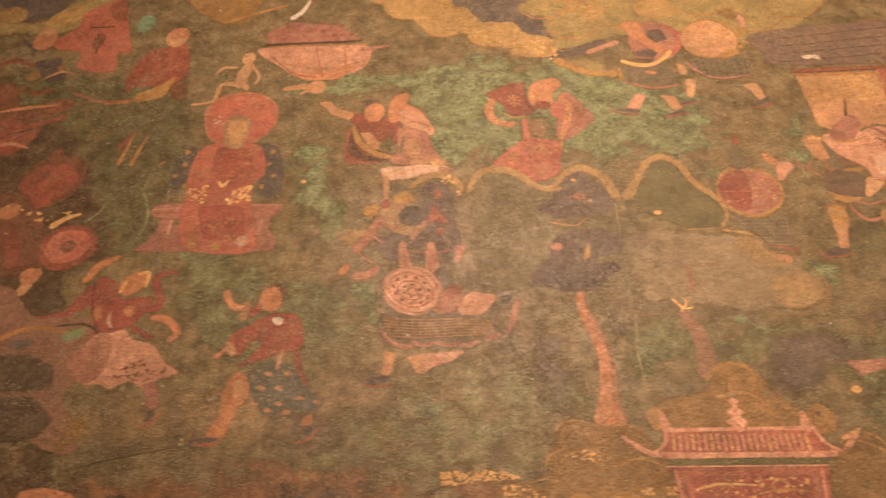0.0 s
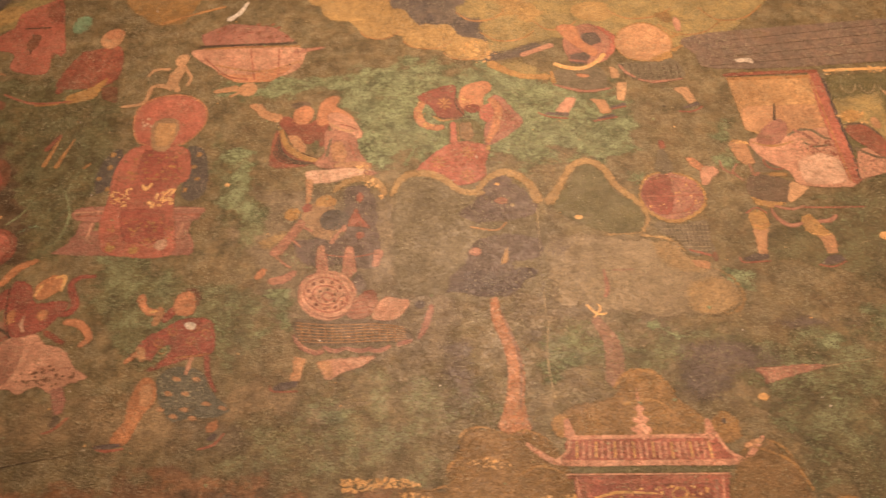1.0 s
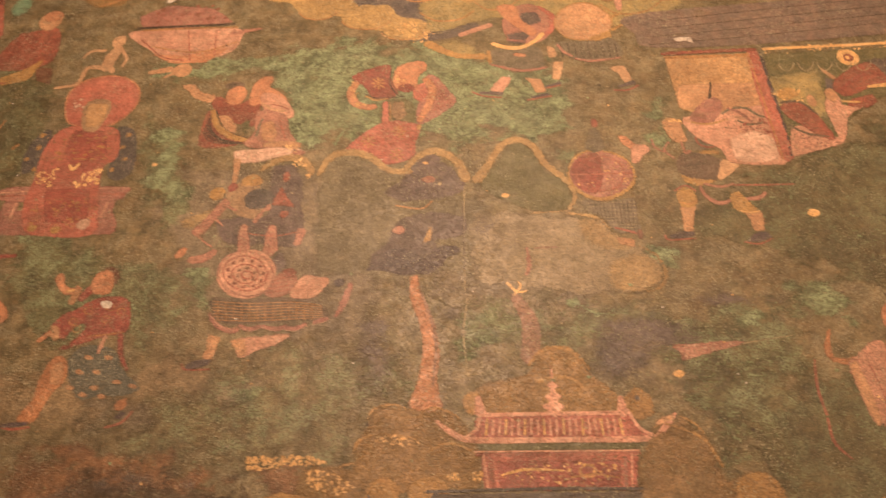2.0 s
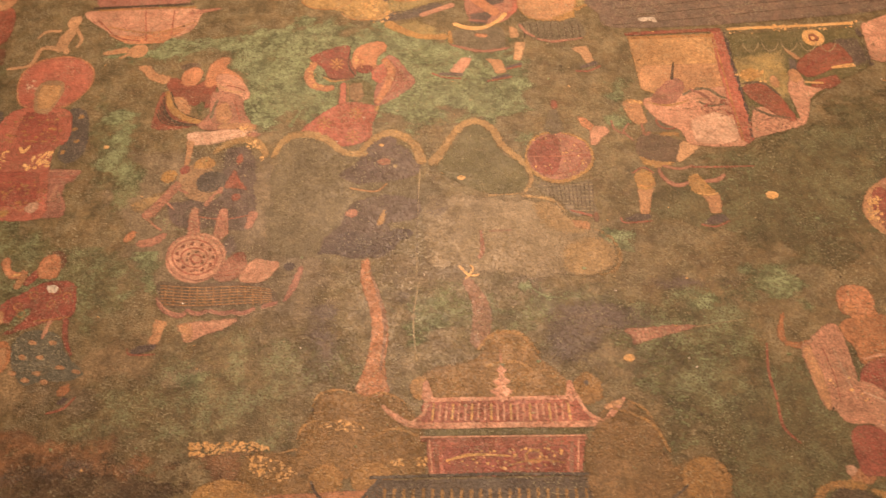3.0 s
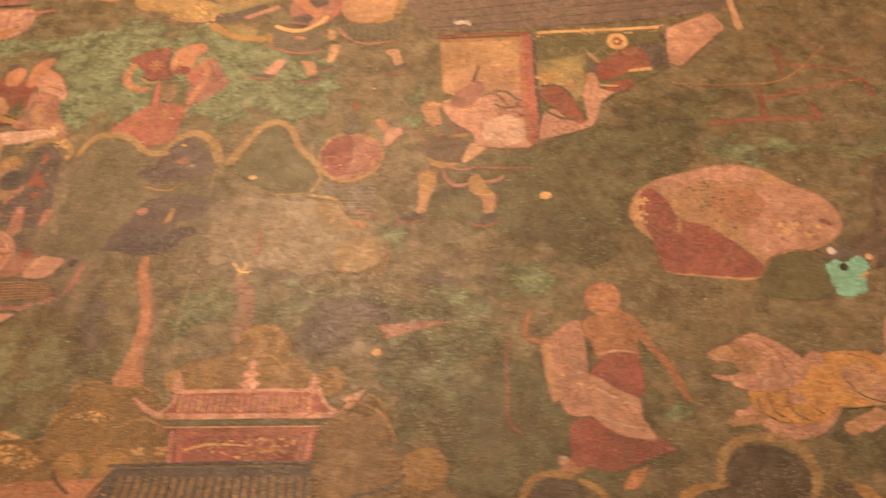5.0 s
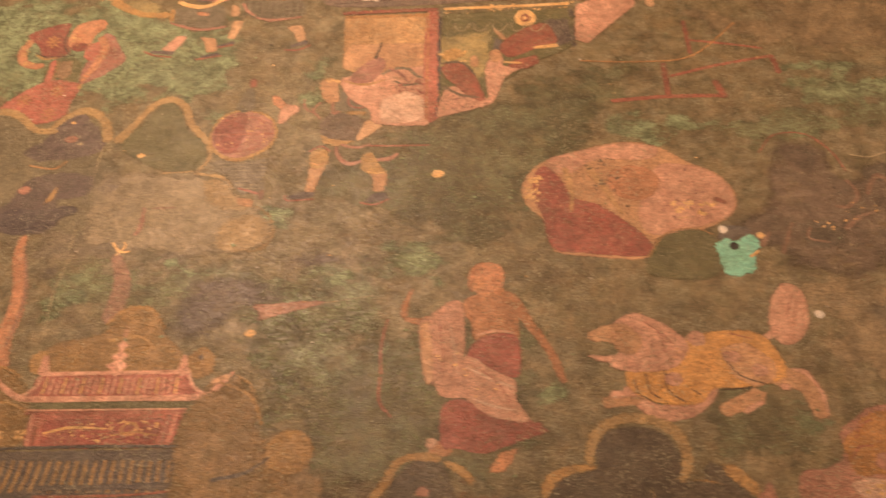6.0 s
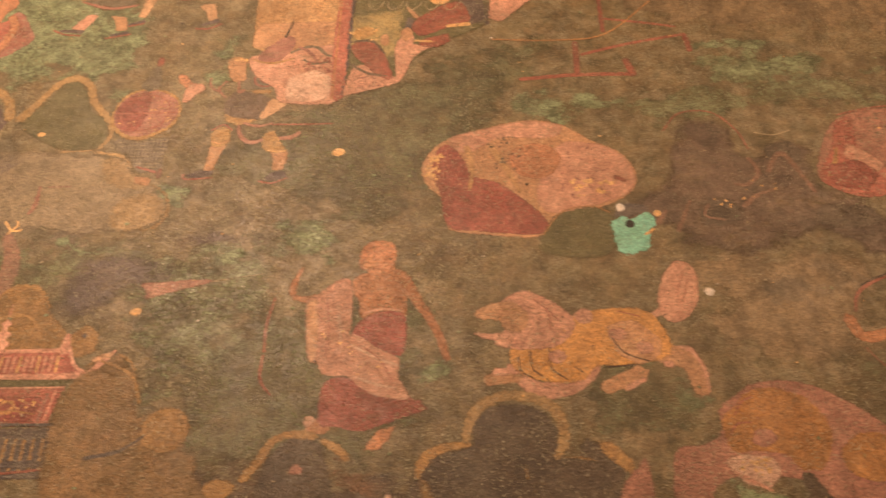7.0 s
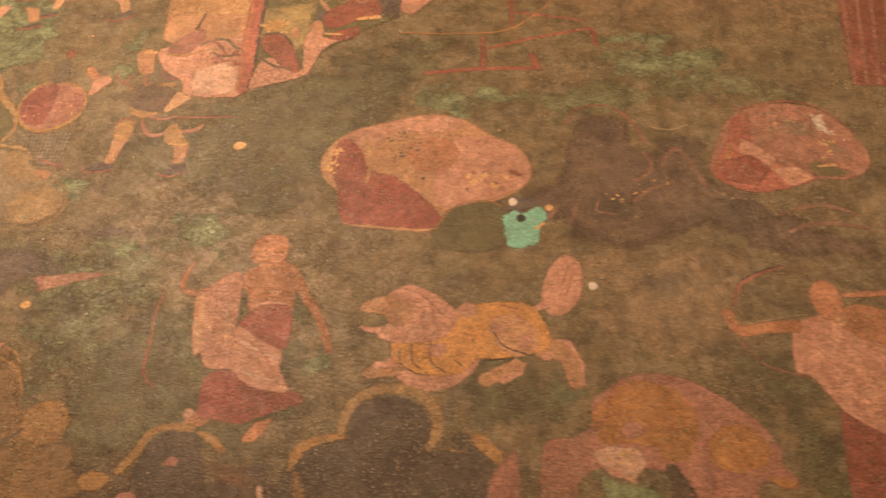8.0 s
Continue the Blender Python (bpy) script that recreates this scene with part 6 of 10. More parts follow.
motif.add("crown", HAZE, patch((165.5, 85.2), (167.6, 87.5), (171.5, 85.9), (171.2, 83.0), (166.7, 82.1)))
motif.add("blossom", SKIN, patch((171.5, 94.9), (174.9, 94.2), (174.8, 92.3), (171.9, 93.1)))
motif.add("rim", RIM_OCHRE, stroke((0.72, 0.97, 0.72, ), (162.9, 101.0), (168.3, 99.7), (170.7, 96.8)), under='crown')
motif.add("rim", RIM_OCHRE, stroke((0.55, 0.99, 1.10, 0.66, ), (175.2, 92.7), (178.2, 90.2), (179.2, 85.8), (177.3, 83.1), (174.4, 82.4)), under='crown')
motif.add("rim", RIM_OCHRE, stroke((1.23, 2.04, 2.18, 1.63, 1.91, ), (114.0, 113.4), (115.7, 117.8), (119.6, 119.5), (124.4, 117.8), (128.2, 114.1), (132.6, 113.5)), under='crown')
motif.add("rim", RIM_OCHRE, stroke((1.36, 1.91, 2.18, 2.04, 2.45, ), (131.6, 114.2), (134.4, 117.6), (138.1, 118.8), (142.3, 115.4), (143.9, 110.5)), under='crown')
motif.add("rim", RIM_OCHRE, stroke((2.70, 1.75, 2.02, 1.89, 1.75, 1.21, 0.81, ), (146.0, 110.1), (148.5, 114.1), (151.4, 119.3), (154.9, 120.9), (158.2, 118.4), (160.1, 113.7), (163.4, 109.7), (165.1, 105.3), (163.4, 101.8)), under='crown')
motif.add("rim", RIM_OCHRE, stroke((0.37, 0.73, ), (163.1, 101.5), (156.5, 101.3)), under='crown')
motif.add("rim", LINE_OCHRE, stroke((0.37, ), (129.9, 104.7), (134.9, 103.6), (137.0, 105.4)), under='crown')
motif.add("trunk", ORANGE, stroke((1.43, 2.04, 2.55, 2.85, 3.16, 5.91, ), (133.6, 87.7), (134.0, 83.1), (136.0, 77.3), (136.6, 71.8), (136.0, 66.6), (135.6, 62.2)))
motif.add("bark_shade", BARK, stroke((0.42, 0.73, 0.52, ), (134.5, 85.5), (137.4, 75.0), (136.9, 65.5)), under='trunk')
motif.add("second_trunk", BARK, stroke((1.65, 2.88, 3.29, 2.88, ), (151.6, 82.6), (153.7, 78.2), (154.0, 74.3), (153.2, 70.0)))
motif.add("blossom", OCHRE, patch((134.9, 94.7), (136.1, 98.6), (137.3, 99.8), (137.0, 95.9)))
motif.add("blossom", GOLD, stroke((0.55, 0.33, ), (150.5, 85.5), (152.2, 83.5), (153.9, 83.6)))
motif.add("blossom", GOLD, stroke((0.44, 0.33, ), (151.5, 82.8), (152.9, 84.6), (152.5, 85.6)))
motif.add("blossom", FADED_ROSE, stroke((0.57, 1.13, 0.68, ), (154.7, 93.2), (154.8, 88.8), (154.0, 87.0)))
motif.add("leaf_dab", FADED_ROSE, oval(136.4, 111.1, 1.5, 1.0, -2), under='crown')
motif.add("leaf_dab", FADED_ROSE, oval(130.6, 98.6, 1.3, 1.1, -2), under='crown')
motif.add("leaf_dab", GOLD, oval(135.8, 115.6, 0.5, 0.4, -2), under='crown')
motif.add("leaf_dab", LINE_PALE, oval(138.6, 109.8, 0.4, 0.5, -2), under='crown')
motif.add("twig", BARK, stroke((0.35, 0.58, 0.35, ), (156.2, 93.0), (160.3, 93.0)), under='crown')

motif = Motif("paint_crack", "thin pale vertical crack through the plaster", "crack", 143.2, 66.3, whole=True, kind="stuff")
motif.add("c", LINE_PALE, stroke((0.23, 0.16, ), (143.5, 108.8), (143.0, 96.4), (142.9, 83.9)))
motif.add("c", LINE_PALE, stroke((0.19, 0.24, 0.15, ), (143.3, 82.7), (142.3, 74.8), (143.0, 66.3)))
motif.add("c", LINE_DARK, stroke((0.16, ), (143.1, 104.5), (142.9, 88.8)))
motif.done()

motif = Motif("paint_loss", "smeared green streaks of exposed underpaint", "paint loss", 163.5, 78.3)
motif.add("streak", VERDIGRIS, patch((160.5, 81.7), (162.7, 82.0), (163.4, 80.4), (161.6, 79.5), (160.3, 80.4)))
motif.add("streak", VERDIGRIS, patch((164.1, 79.7), (166.0, 79.1), (167.3, 77.6), (164.9, 77.9)))
motif.add("streak", VERDIGRIS, stroke((0.42, 0.85, 0.32, ), (162.7, 80.6), (165.0, 78.8), (169.3, 77.8)))
motif.scatter("crumb", VERDIGRIS, patch((158.8, 82.0), (165.7, 81.9), (170.2, 77.4), (163.4, 77.8)), 40, 0.32, 4)

# ---- the horned figure with the lattice vest ----
motif = Motif("painted_figure", "ornate figure in a lattice vest and striped skirt", "mural figure", 105.8, 70.9, whole=True)
motif.add("r", PLUM, patch((104.0, 115.8), (107.3, 116.8), (109.7, 115.4), (111.2, 110.6), (111.2, 104.9), (112.2, 101.4), (111.7, 96.0), (108.8, 95.3), (104.4, 96.4), (101.2, 95.9), (96.9, 97.2), (94.7, 100.9), (95.0, 102.9), (99.9, 103.4), (104.8, 103.8), (104.1, 111.0)))
motif.add("r", FACE_TAN, patch((95.7, 109.3), (98.2, 112.3), (101.8, 111.4), (104.3, 106.6), (103.3, 102.9), (99.9, 103.1), (97.4, 104.9)))
motif.add("r", OCHRE, patch((98.2, 111.3), (98.4, 113.5), (100.4, 114.5), (102.3, 113.5), (103.0, 111.5), (100.7, 111.0)))
motif.add("r", SLATE, oval(102.4, 107.7, 3.0, 2.7, 6))
motif.add("r", SKIN, stroke((1.77, 1.36, 1.09, ), (96.5, 118.5), (96.8, 115.1), (96.8, 112.3)))
motif.add("r", RIM_OCHRE, stroke((1.38, 2.06, 2.20, 1.65, ), (102.1, 115.3), (103.8, 117.1), (106.7, 118.4), (109.5, 118.2), (111.5, 116.2), (112.6, 113.8)))
motif.add("r", OCHRE, oval(93.8, 109.4, 1.7, 1.8, -2))
motif.add("r", CRIMSON, oval(96.7, 111.0, 1.1, 1.2, -2))
motif.add("r", LOBE_TAN, patch((87.1, 102.8), (88.0, 103.9), (92.3, 105.5), (95.5, 106.8), (95.7, 104.7), (92.2, 102.1), (89.9, 100.2), (87.8, 101.4)))
motif.add("r", FADED_ROSE, patch((90.2, 99.9), (92.7, 103.6), (94.7, 107.2), (95.5, 108.3), (96.7, 107.2), (96.2, 105.5), (94.2, 102.2), (92.2, 99.0)))
motif.add("r", ROSE, stroke((0.25, ), (90.9, 100.2), (91.9, 100.4)))
motif.add("r", ROSE, stroke((0.25, ), (91.9, 101.7), (92.9, 102.0)))
motif.add("r", ROSE, stroke((0.26, ), (92.8, 103.3), (93.9, 103.6)))
motif.add("r", ROSE, stroke((0.26, ), (93.8, 105.0), (94.9, 105.2)))
motif.add("r", ROSE, stroke((0.26, ), (94.8, 106.6), (95.9, 106.8)))
motif.add("r", FADED_ROSE, stroke((0.64, ), (95.8, 106.3), (98.3, 104.9)))
motif.add("r", FADED_ROSE, stroke((0.74, 0.49, ), (91.5, 99.1), (93.2, 97.4), (94.8, 96.2)))
motif.add("r", FADED_ROSE, stroke((0.50, ), (94.5, 103.0), (96.1, 101.2)))
motif.add("r", DULL_RED, oval(107.4, 113.3, 0.8, 1.5, -2))
motif.add("r", DULL_RED, patch((105.0, 105.8), (105.9, 108.7), (106.7, 110.8), (108.0, 108.2), (110.2, 105.1), (107.4, 105.8)))
motif.add("r", DULL_RED, oval(107.9, 103.6, 1.0, 1.0, -2))
motif.add("r", FADED_ROSE, oval(104.6, 105.4, 0.6, 1.0, -2))
motif.add("r", FADED_ROSE, stroke((1.27, 0.76, ), (102.3, 101.9), (103.3, 103.9), (104.2, 105.2)))
motif.add("r", FADED_ROSE, stroke((1.35, 2.09, 2.59, ), (100.3, 101.0), (100.6, 98.3), (101.1, 94.9)))
motif.add("r", FADED_ROSE, stroke((1.47, 2.33, 2.94, ), (105.9, 100.7), (106.0, 98.0), (106.3, 94.6)))
motif.add("r", FADED_ROSE, stroke((2.05, 1.45, ), (111.8, 99.6), (111.1, 96.2)))
motif.add("r", LINE_RED, stroke((0.25, ), (101.3, 99.1), (106.4, 98.3), (110.9, 99.1)))
motif.add("r", FADED_ROSE, stroke((1.81, 2.05, 1.44, ), (91.1, 93.3), (93.7, 93.7), (95.6, 95.2)))
motif.add("r", ORANGE, oval(89.0, 95.0, 0.9, 1.6, -32))
motif.add("r", PLUM, stroke((1.87, 2.81, ), (108.1, 94.5), (108.3, 90.7)))
motif.add("r", SHADOW_BROWN, patch((96.3, 84.9), (100.3, 84.4), (106.5, 84.1), (112.0, 84.2), (116.8, 82.8), (118.6, 80.0), (116.2, 79.1), (112.2, 79.5), (108.3, 79.1), (103.3, 79.0), (99.2, 79.5), (96.9, 81.9)))
motif.add("r", LINE_OCHRE, stroke((0.17, ), (96.9, 84.0), (103.5, 83.3), (111.7, 83.2), (117.0, 82.3)))
motif.add("r", LINE_OCHRE, stroke((0.17, ), (97.0, 83.4), (103.7, 82.6), (111.7, 82.6), (117.1, 81.9)))
motif.add("r", LINE_OCHRE, stroke((0.17, ), (97.2, 82.7), (103.8, 82.0), (111.8, 82.1), (117.1, 81.4)))
motif.add("r", LINE_OCHRE, stroke((0.17, ), (97.3, 82.1), (103.9, 81.4), (111.9, 81.5), (117.2, 81.0)))
motif.add("r", LINE_OCHRE, stroke((0.16, ), (97.4, 81.4), (104.0, 80.8), (112.0, 80.9), (117.2, 80.6)))
motif.add("r", LINE_OCHRE, stroke((0.16, ), (97.6, 80.8), (104.1, 80.2), (112.1, 80.3), (117.3, 80.2)))
motif.add("r", LINE_OCHRE, stroke((0.16, ), (97.7, 80.1), (104.2, 79.6), (112.2, 79.7), (117.4, 79.8)))
motif.add("r", LINE_OCHRE, stroke((0.14, ), (98.0, 83.6), (98.4, 80.1)))
motif.add("r", LINE_OCHRE, stroke((0.14, ), (99.4, 83.6), (99.8, 80.1)))
motif.add("r", LINE_OCHRE, stroke((0.14, ), (100.9, 83.5), (101.3, 80.0)))
motif.add("r", LINE_OCHRE, stroke((0.14, ), (102.3, 83.4), (102.7, 79.9)))
motif.add("r", LINE_OCHRE, stroke((0.14, ), (103.7, 83.4), (104.1, 79.9)))
motif.add("r", LINE_OCHRE, stroke((0.14, ), (105.2, 83.3), (105.6, 79.8)))
motif.add("r", LINE_OCHRE, stroke((0.14, ), (106.6, 83.2), (107.0, 79.7)))
motif.add("r", LINE_OCHRE, stroke((0.14, ), (108.0, 83.2), (108.4, 79.7)))
motif.add("r", LINE_OCHRE, stroke((0.14, ), (109.5, 83.1), (109.9, 79.6)))
motif.add("r", LINE_OCHRE, stroke((0.14, ), (110.9, 83.0), (111.3, 79.5)))
motif.add("r", LINE_OCHRE, stroke((0.14, ), (112.3, 83.0), (112.7, 79.5)))
motif.add("r", LINE_OCHRE, stroke((0.14, ), (113.7, 82.9), (114.1, 79.4)))
motif.add("r", LINE_OCHRE, stroke((0.14, ), (115.1, 82.8), (115.6, 79.3)))
motif.add("r", FADED_ROSE, patch((106.2, 85.6), (107.8, 88.6), (109.7, 90.6), (111.8, 89.0), (111.8, 86.6), (110.0, 84.7), (107.4, 84.3)))
motif.add("r", LINE_RED, stroke((0.17, ), (106.6, 85.4), (110.7, 85.9)))
motif.add("r", LINE_RED, stroke((0.17, ), (106.8, 86.2), (110.6, 86.9)))
motif.add("r", LINE_RED, stroke((0.17, ), (107.0, 87.1), (110.5, 87.9)))
motif.add("r", LINE_RED, stroke((0.17, ), (107.1, 87.9), (110.3, 88.9)))
motif.add("r", DULL_RED, oval(110.3, 89.6, 1.4, 1.1, -2))
motif.add("r", ROSE, patch((97.0, 88.3), (97.1, 92.0), (99.4, 94.6), (102.4, 95.3), (105.6, 94.1), (107.6, 91.1), (107.8, 88.4), (106.2, 85.6), (103.4, 84.2), (99.9, 85.1)))
motif.add("r", FADED_ROSE, stroke((0.47, ), (107.5, 89.5), (105.4, 93.2), (101.3, 94.9), (97.8, 93.5), (97.0, 90.0), (99.2, 86.4), (103.2, 84.8), (106.6, 86.1), (107.5, 89.5)))
motif.add("r", LINE_RED, stroke((0.28, ), (106.3, 89.7), (104.6, 92.5), (101.4, 93.8), (98.6, 92.8), (97.9, 90.1), (99.7, 87.3), (102.8, 86.0), (105.6, 87.0), (106.3, 89.7)))
motif.add("r", LINE_RED, stroke((0.28, ), (104.7, 89.6), (103.7, 91.2), (101.8, 91.9), (100.1, 91.4), (99.6, 89.9), (100.7, 88.3), (102.5, 87.6), (104.2, 88.2), (104.7, 89.6)))
motif.add("r", LINE_RED, stroke((0.35, ), (103.5, 89.4), (103.0, 90.1), (102.2, 90.4), (101.6, 90.1), (101.4, 89.5), (101.8, 88.9), (102.6, 88.6), (103.3, 88.8), (103.5, 89.4)))
motif.add("r", DULL_RED, oval(105.5, 89.7, 0.5, 0.4, -72))
motif.add("r", DULL_RED, oval(104.7, 91.4, 0.5, 0.4, -39))
motif.add("r", DULL_RED, oval(103.0, 92.6, 0.5, 0.4, -6))
motif.add("r", DULL_RED, oval(101.1, 92.9, 0.5, 0.4, 26))
motif.add("r", DULL_RED, oval(99.5, 92.3, 0.5, 0.4, 58))
motif.add("r", DULL_RED, oval(98.7, 90.9, 0.5, 0.4, 91))
motif.add("r", DULL_RED, oval(99.1, 89.2, 0.5, 0.4, 124))
motif.add("r", DULL_RED, oval(100.4, 87.7, 0.5, 0.4, 157))
motif.add("r", DULL_RED, oval(102.2, 86.9, 0.5, 0.4, 189))
motif.add("r", DULL_RED, oval(104.0, 87.1, 0.5, 0.4, 222))
motif.add("r", DULL_RED, oval(105.2, 88.1, 0.5, 0.4, 255))
motif.add("r", DARK_RED, oval(103.8, 89.9, 0.4, 0.3, -44))
motif.add("r", DARK_RED, oval(102.4, 91.0, 0.4, 0.3, 15))
motif.add("r", DARK_RED, oval(100.9, 90.6, 0.4, 0.3, 75))
motif.add("r", DARK_RED, oval(100.8, 89.3, 0.4, 0.3, 135))
motif.add("r", DARK_RED, oval(102.2, 88.3, 0.4, 0.3, 195))
motif.add("r", DARK_RED, oval(103.7, 88.6, 0.4, 0.3, 255))
motif.add("r", LINE_RED, stroke((0.16, ), (104.2, 86.5), (106.6, 87.8)))
motif.add("r", LINE_RED, stroke((0.16, ), (104.6, 87.2), (106.8, 88.5)))
motif.add("r", LINE_RED, stroke((0.16, ), (105.0, 87.9), (107.0, 89.3)))
motif.add("r", LINE_RED, stroke((0.16, ), (105.4, 88.6), (107.2, 90.0)))
motif.add("r", LINE_RED, stroke((0.16, ), (105.8, 89.3), (107.4, 90.7)))
motif.add("r", LINE_RED, stroke((0.16, ), (106.2, 90.1), (107.6, 91.5)))
motif.add("r", ROSE, patch((110.8, 84.7), (112.4, 88.3), (113.4, 89.0), (116.0, 88.5), (118.0, 88.0), (117.4, 86.2), (115.6, 84.2), (113.2, 83.8)))
motif.add("r", PLUM_DARK, oval(119.7, 87.1, 1.3, 1.0, -2))
motif.add("r", DUSTY_ROSE, stroke((1.10, 1.54, 0.66, ), (122.0, 86.7), (120.9, 82.6), (119.6, 79.7)))
motif.add("r", DUSTY_ROSE, stroke((0.65, 1.08, 1.19, 0.87, ), (96.6, 81.5), (98.3, 79.1), (100.8, 77.7), (102.5, 78.0)))
motif.add("r", ROSE, stroke((0.17, ), (97.1, 80.9), (98.8, 79.0), (100.9, 78.2), (102.0, 78.5)))
motif.add("r", DUSTY_ROSE, stroke((0.87, 1.08, 0.76, ), (102.4, 78.8), (104.5, 77.9), (106.4, 78.5)))
motif.add("r", PEACH, stroke((0.15, ), (102.4, 78.5), (104.6, 77.5), (106.5, 78.2)))
motif.add("r", DUSTY_ROSE, stroke((0.86, 1.08, 0.75, ), (106.4, 78.5), (109.0, 77.7), (111.0, 78.3)))
motif.add("r", PEACH, stroke((0.15, ), (106.5, 78.2), (109.1, 77.3), (111.1, 78.0)))
motif.add("r", DUSTY_ROSE, stroke((0.86, 1.07, 0.75, ), (110.7, 77.9), (112.7, 77.7), (114.5, 78.6)))
motif.add("r", PEACH, stroke((0.15, ), (110.7, 77.5), (112.8, 77.2), (114.6, 78.2)))
motif.add("r", DUSTY_ROSE, stroke((0.86, 1.08, 0.76, ), (115.7, 78.7), (117.2, 79.2), (118.4, 79.6)))
motif.add("r", PEACH, stroke((0.15, ), (115.8, 78.3), (117.3, 78.7), (118.4, 79.2)))
motif.add("r", ROSE, patch((101.6, 75.7), (103.8, 76.3), (108.7, 76.5), (112.0, 76.7), (110.0, 74.9), (106.3, 73.6), (103.6, 72.2), (102.5, 73.7)))
motif.add("r", SKIN, patch((101.1, 75.9), (103.9, 76.1), (104.6, 73.4), (103.4, 72.2), (102.5, 73.7)))
motif.add("r", SKIN, patch((96.9, 77.3), (99.7, 76.5), (99.1, 74.5), (98.7, 72.1), (96.7, 72.4), (97.3, 74.5)))
motif.add("r", SHOE, patch((94.0, 71.1), (95.4, 72.1), (98.4, 72.3), (98.3, 71.2), (96.2, 70.6), (94.5, 70.5)))
motif.add("r", LINE_RED, stroke((0.31, ), (93.5, 71.5), (94.3, 70.4), (98.5, 70.3)))
motif.scatter("r", GOLD, patch((107.8, 118.9), (110.2, 118.2), (112.9, 113.1), (111.8, 112.6), (108.6, 116.4)), 22, 0.36, 3)
motif.scatter("r", VERDIGRIS, patch((92.4, 101.0), (95.5, 98.8), (99.7, 95.3), (97.4, 94.5), (94.1, 97.3)), 16, 0.31, 5)
motif.done()

# ---- shield bearer and pavilion ----
motif = Motif("painted_figure", "shield bearer in ochre leggings and dark tunic", "mural figure", 190.2, 92.7, whole=True)
motif.add("r", TUNIC, patch((166.6, 104.1), (171.6, 103.2), (176.3, 104.0), (176.1, 99.3), (176.6, 96.0), (172.0, 95.9), (169.7, 99.7), (166.6, 101.2)))
motif.add("r", LINE_PALE, stroke((0.14, ), (167.1, 103.2), (176.5, 103.0)))
motif.add("r", LINE_PALE, stroke((0.13, ), (167.5, 102.3), (176.4, 102.1)))
motif.add("r", LINE_PALE, stroke((0.13, ), (167.8, 101.4), (176.3, 101.2)))
motif.add("r", LINE_PALE, stroke((0.13, ), (168.2, 100.5), (176.2, 100.3)))
motif.add("r", LINE_PALE, stroke((0.13, ), (168.5, 99.6), (176.1, 99.4)))
motif.add("r", LINE_PALE, stroke((0.13, ), (168.9, 98.8), (176.0, 98.5)))
motif.add("r", LINE_PALE, stroke((0.13, ), (169.2, 97.9), (175.9, 97.6)))
motif.add("r", LINE_PALE, stroke((0.13, ), (169.6, 97.0), (175.8, 96.8)))
motif.add("r", LINE_DARK, stroke((0.13, ), (167.8, 103.7), (168.2, 100.4)))
motif.add("r", LINE_DARK, stroke((0.13, ), (168.6, 103.7), (168.9, 100.0)))
motif.add("r", LINE_DARK, stroke((0.13, ), (169.4, 103.6), (169.6, 99.6)))
motif.add("r", LINE_DARK, stroke((0.13, ), (170.2, 103.6), (170.3, 99.2)))
motif.add("r", LINE_DARK, stroke((0.13, ), (171.0, 103.6), (171.0, 98.9)))
motif.add("r", LINE_DARK, stroke((0.13, ), (171.8, 103.5), (171.7, 98.5)))
motif.add("r", LINE_DARK, stroke((0.13, ), (172.6, 103.5), (172.4, 98.1)))
motif.add("r", LINE_DARK, stroke((0.13, ), (173.3, 103.4), (173.1, 97.7)))
motif.add("r", LINE_DARK, stroke((0.13, ), (174.1, 103.4), (173.8, 97.3)))
motif.add("r", LINE_DARK, stroke((0.13, ), (174.9, 103.3), (174.5, 96.9)))
motif.add("r", LINE_DARK, stroke((0.13, ), (175.7, 103.3), (175.2, 96.6)))
motif.add("r", LINE_DARK, stroke((0.13, ), (176.5, 103.3), (175.9, 96.2)))
motif.add("r", LINE_RED, stroke((0.35, 0.59, ), (171.6, 97.0), (175.3, 95.6)))
motif.add("r", DARK_RED, oval(176.1, 95.2, 0.6, 1.3, -2))
motif.add("r", OCHRE, oval(170.8, 110.4, 6.9, 6.8, -2))
motif.add("r", DUSTY_ROSE, oval(170.8, 110.6, 6.3, 6.0, -2))
motif.add("r", CRIMSON, patch((164.9, 110.8), (166.2, 114.3), (169.5, 116.2), (171.2, 115.2), (171.2, 110.4), (169.7, 105.9), (166.5, 106.6)))
motif.add("r", FADED_ROSE, stroke((0.39, 0.52, ), (171.8, 116.7), (171.2, 111.3)))
motif.add("r", FADED_ROSE, stroke((0.50, ), (172.5, 113.0), (172.1, 104.6)))
motif.add("r", LINE_RED, stroke((0.39, ), (164.9, 110.6), (176.9, 110.4)))
motif.add("r", LINE_RED, stroke((0.26, ), (175.6, 110.3), (174.5, 113.6), (171.2, 115.2), (167.6, 114.0), (165.9, 110.8), (167.1, 107.6), (170.4, 106.1), (173.9, 107.2), (175.6, 110.3)))
motif.add("r", ROSE, patch((177.9, 117.8), (180.9, 118.0), (181.7, 116.2), (179.7, 114.8), (178.8, 112.9), (177.3, 113.0)))
motif.add("r", ORANGE, patch((175.5, 121.0), (177.2, 120.4), (178.9, 118.1), (177.8, 116.6), (175.9, 118.7)))
motif.add("r", DULL_RED, oval(171.3, 124.6, 0.8, 1.5, -2))
motif.add("r", TUNIC, stroke((1.34, 4.56, ), (171.0, 123.0), (170.5, 117.7)))
motif.add("r", TUNIC, patch((190.0, 122.0), (193.0, 122.6), (198.4, 120.6), (196.8, 116.8), (191.9, 115.6), (188.5, 115.8)))
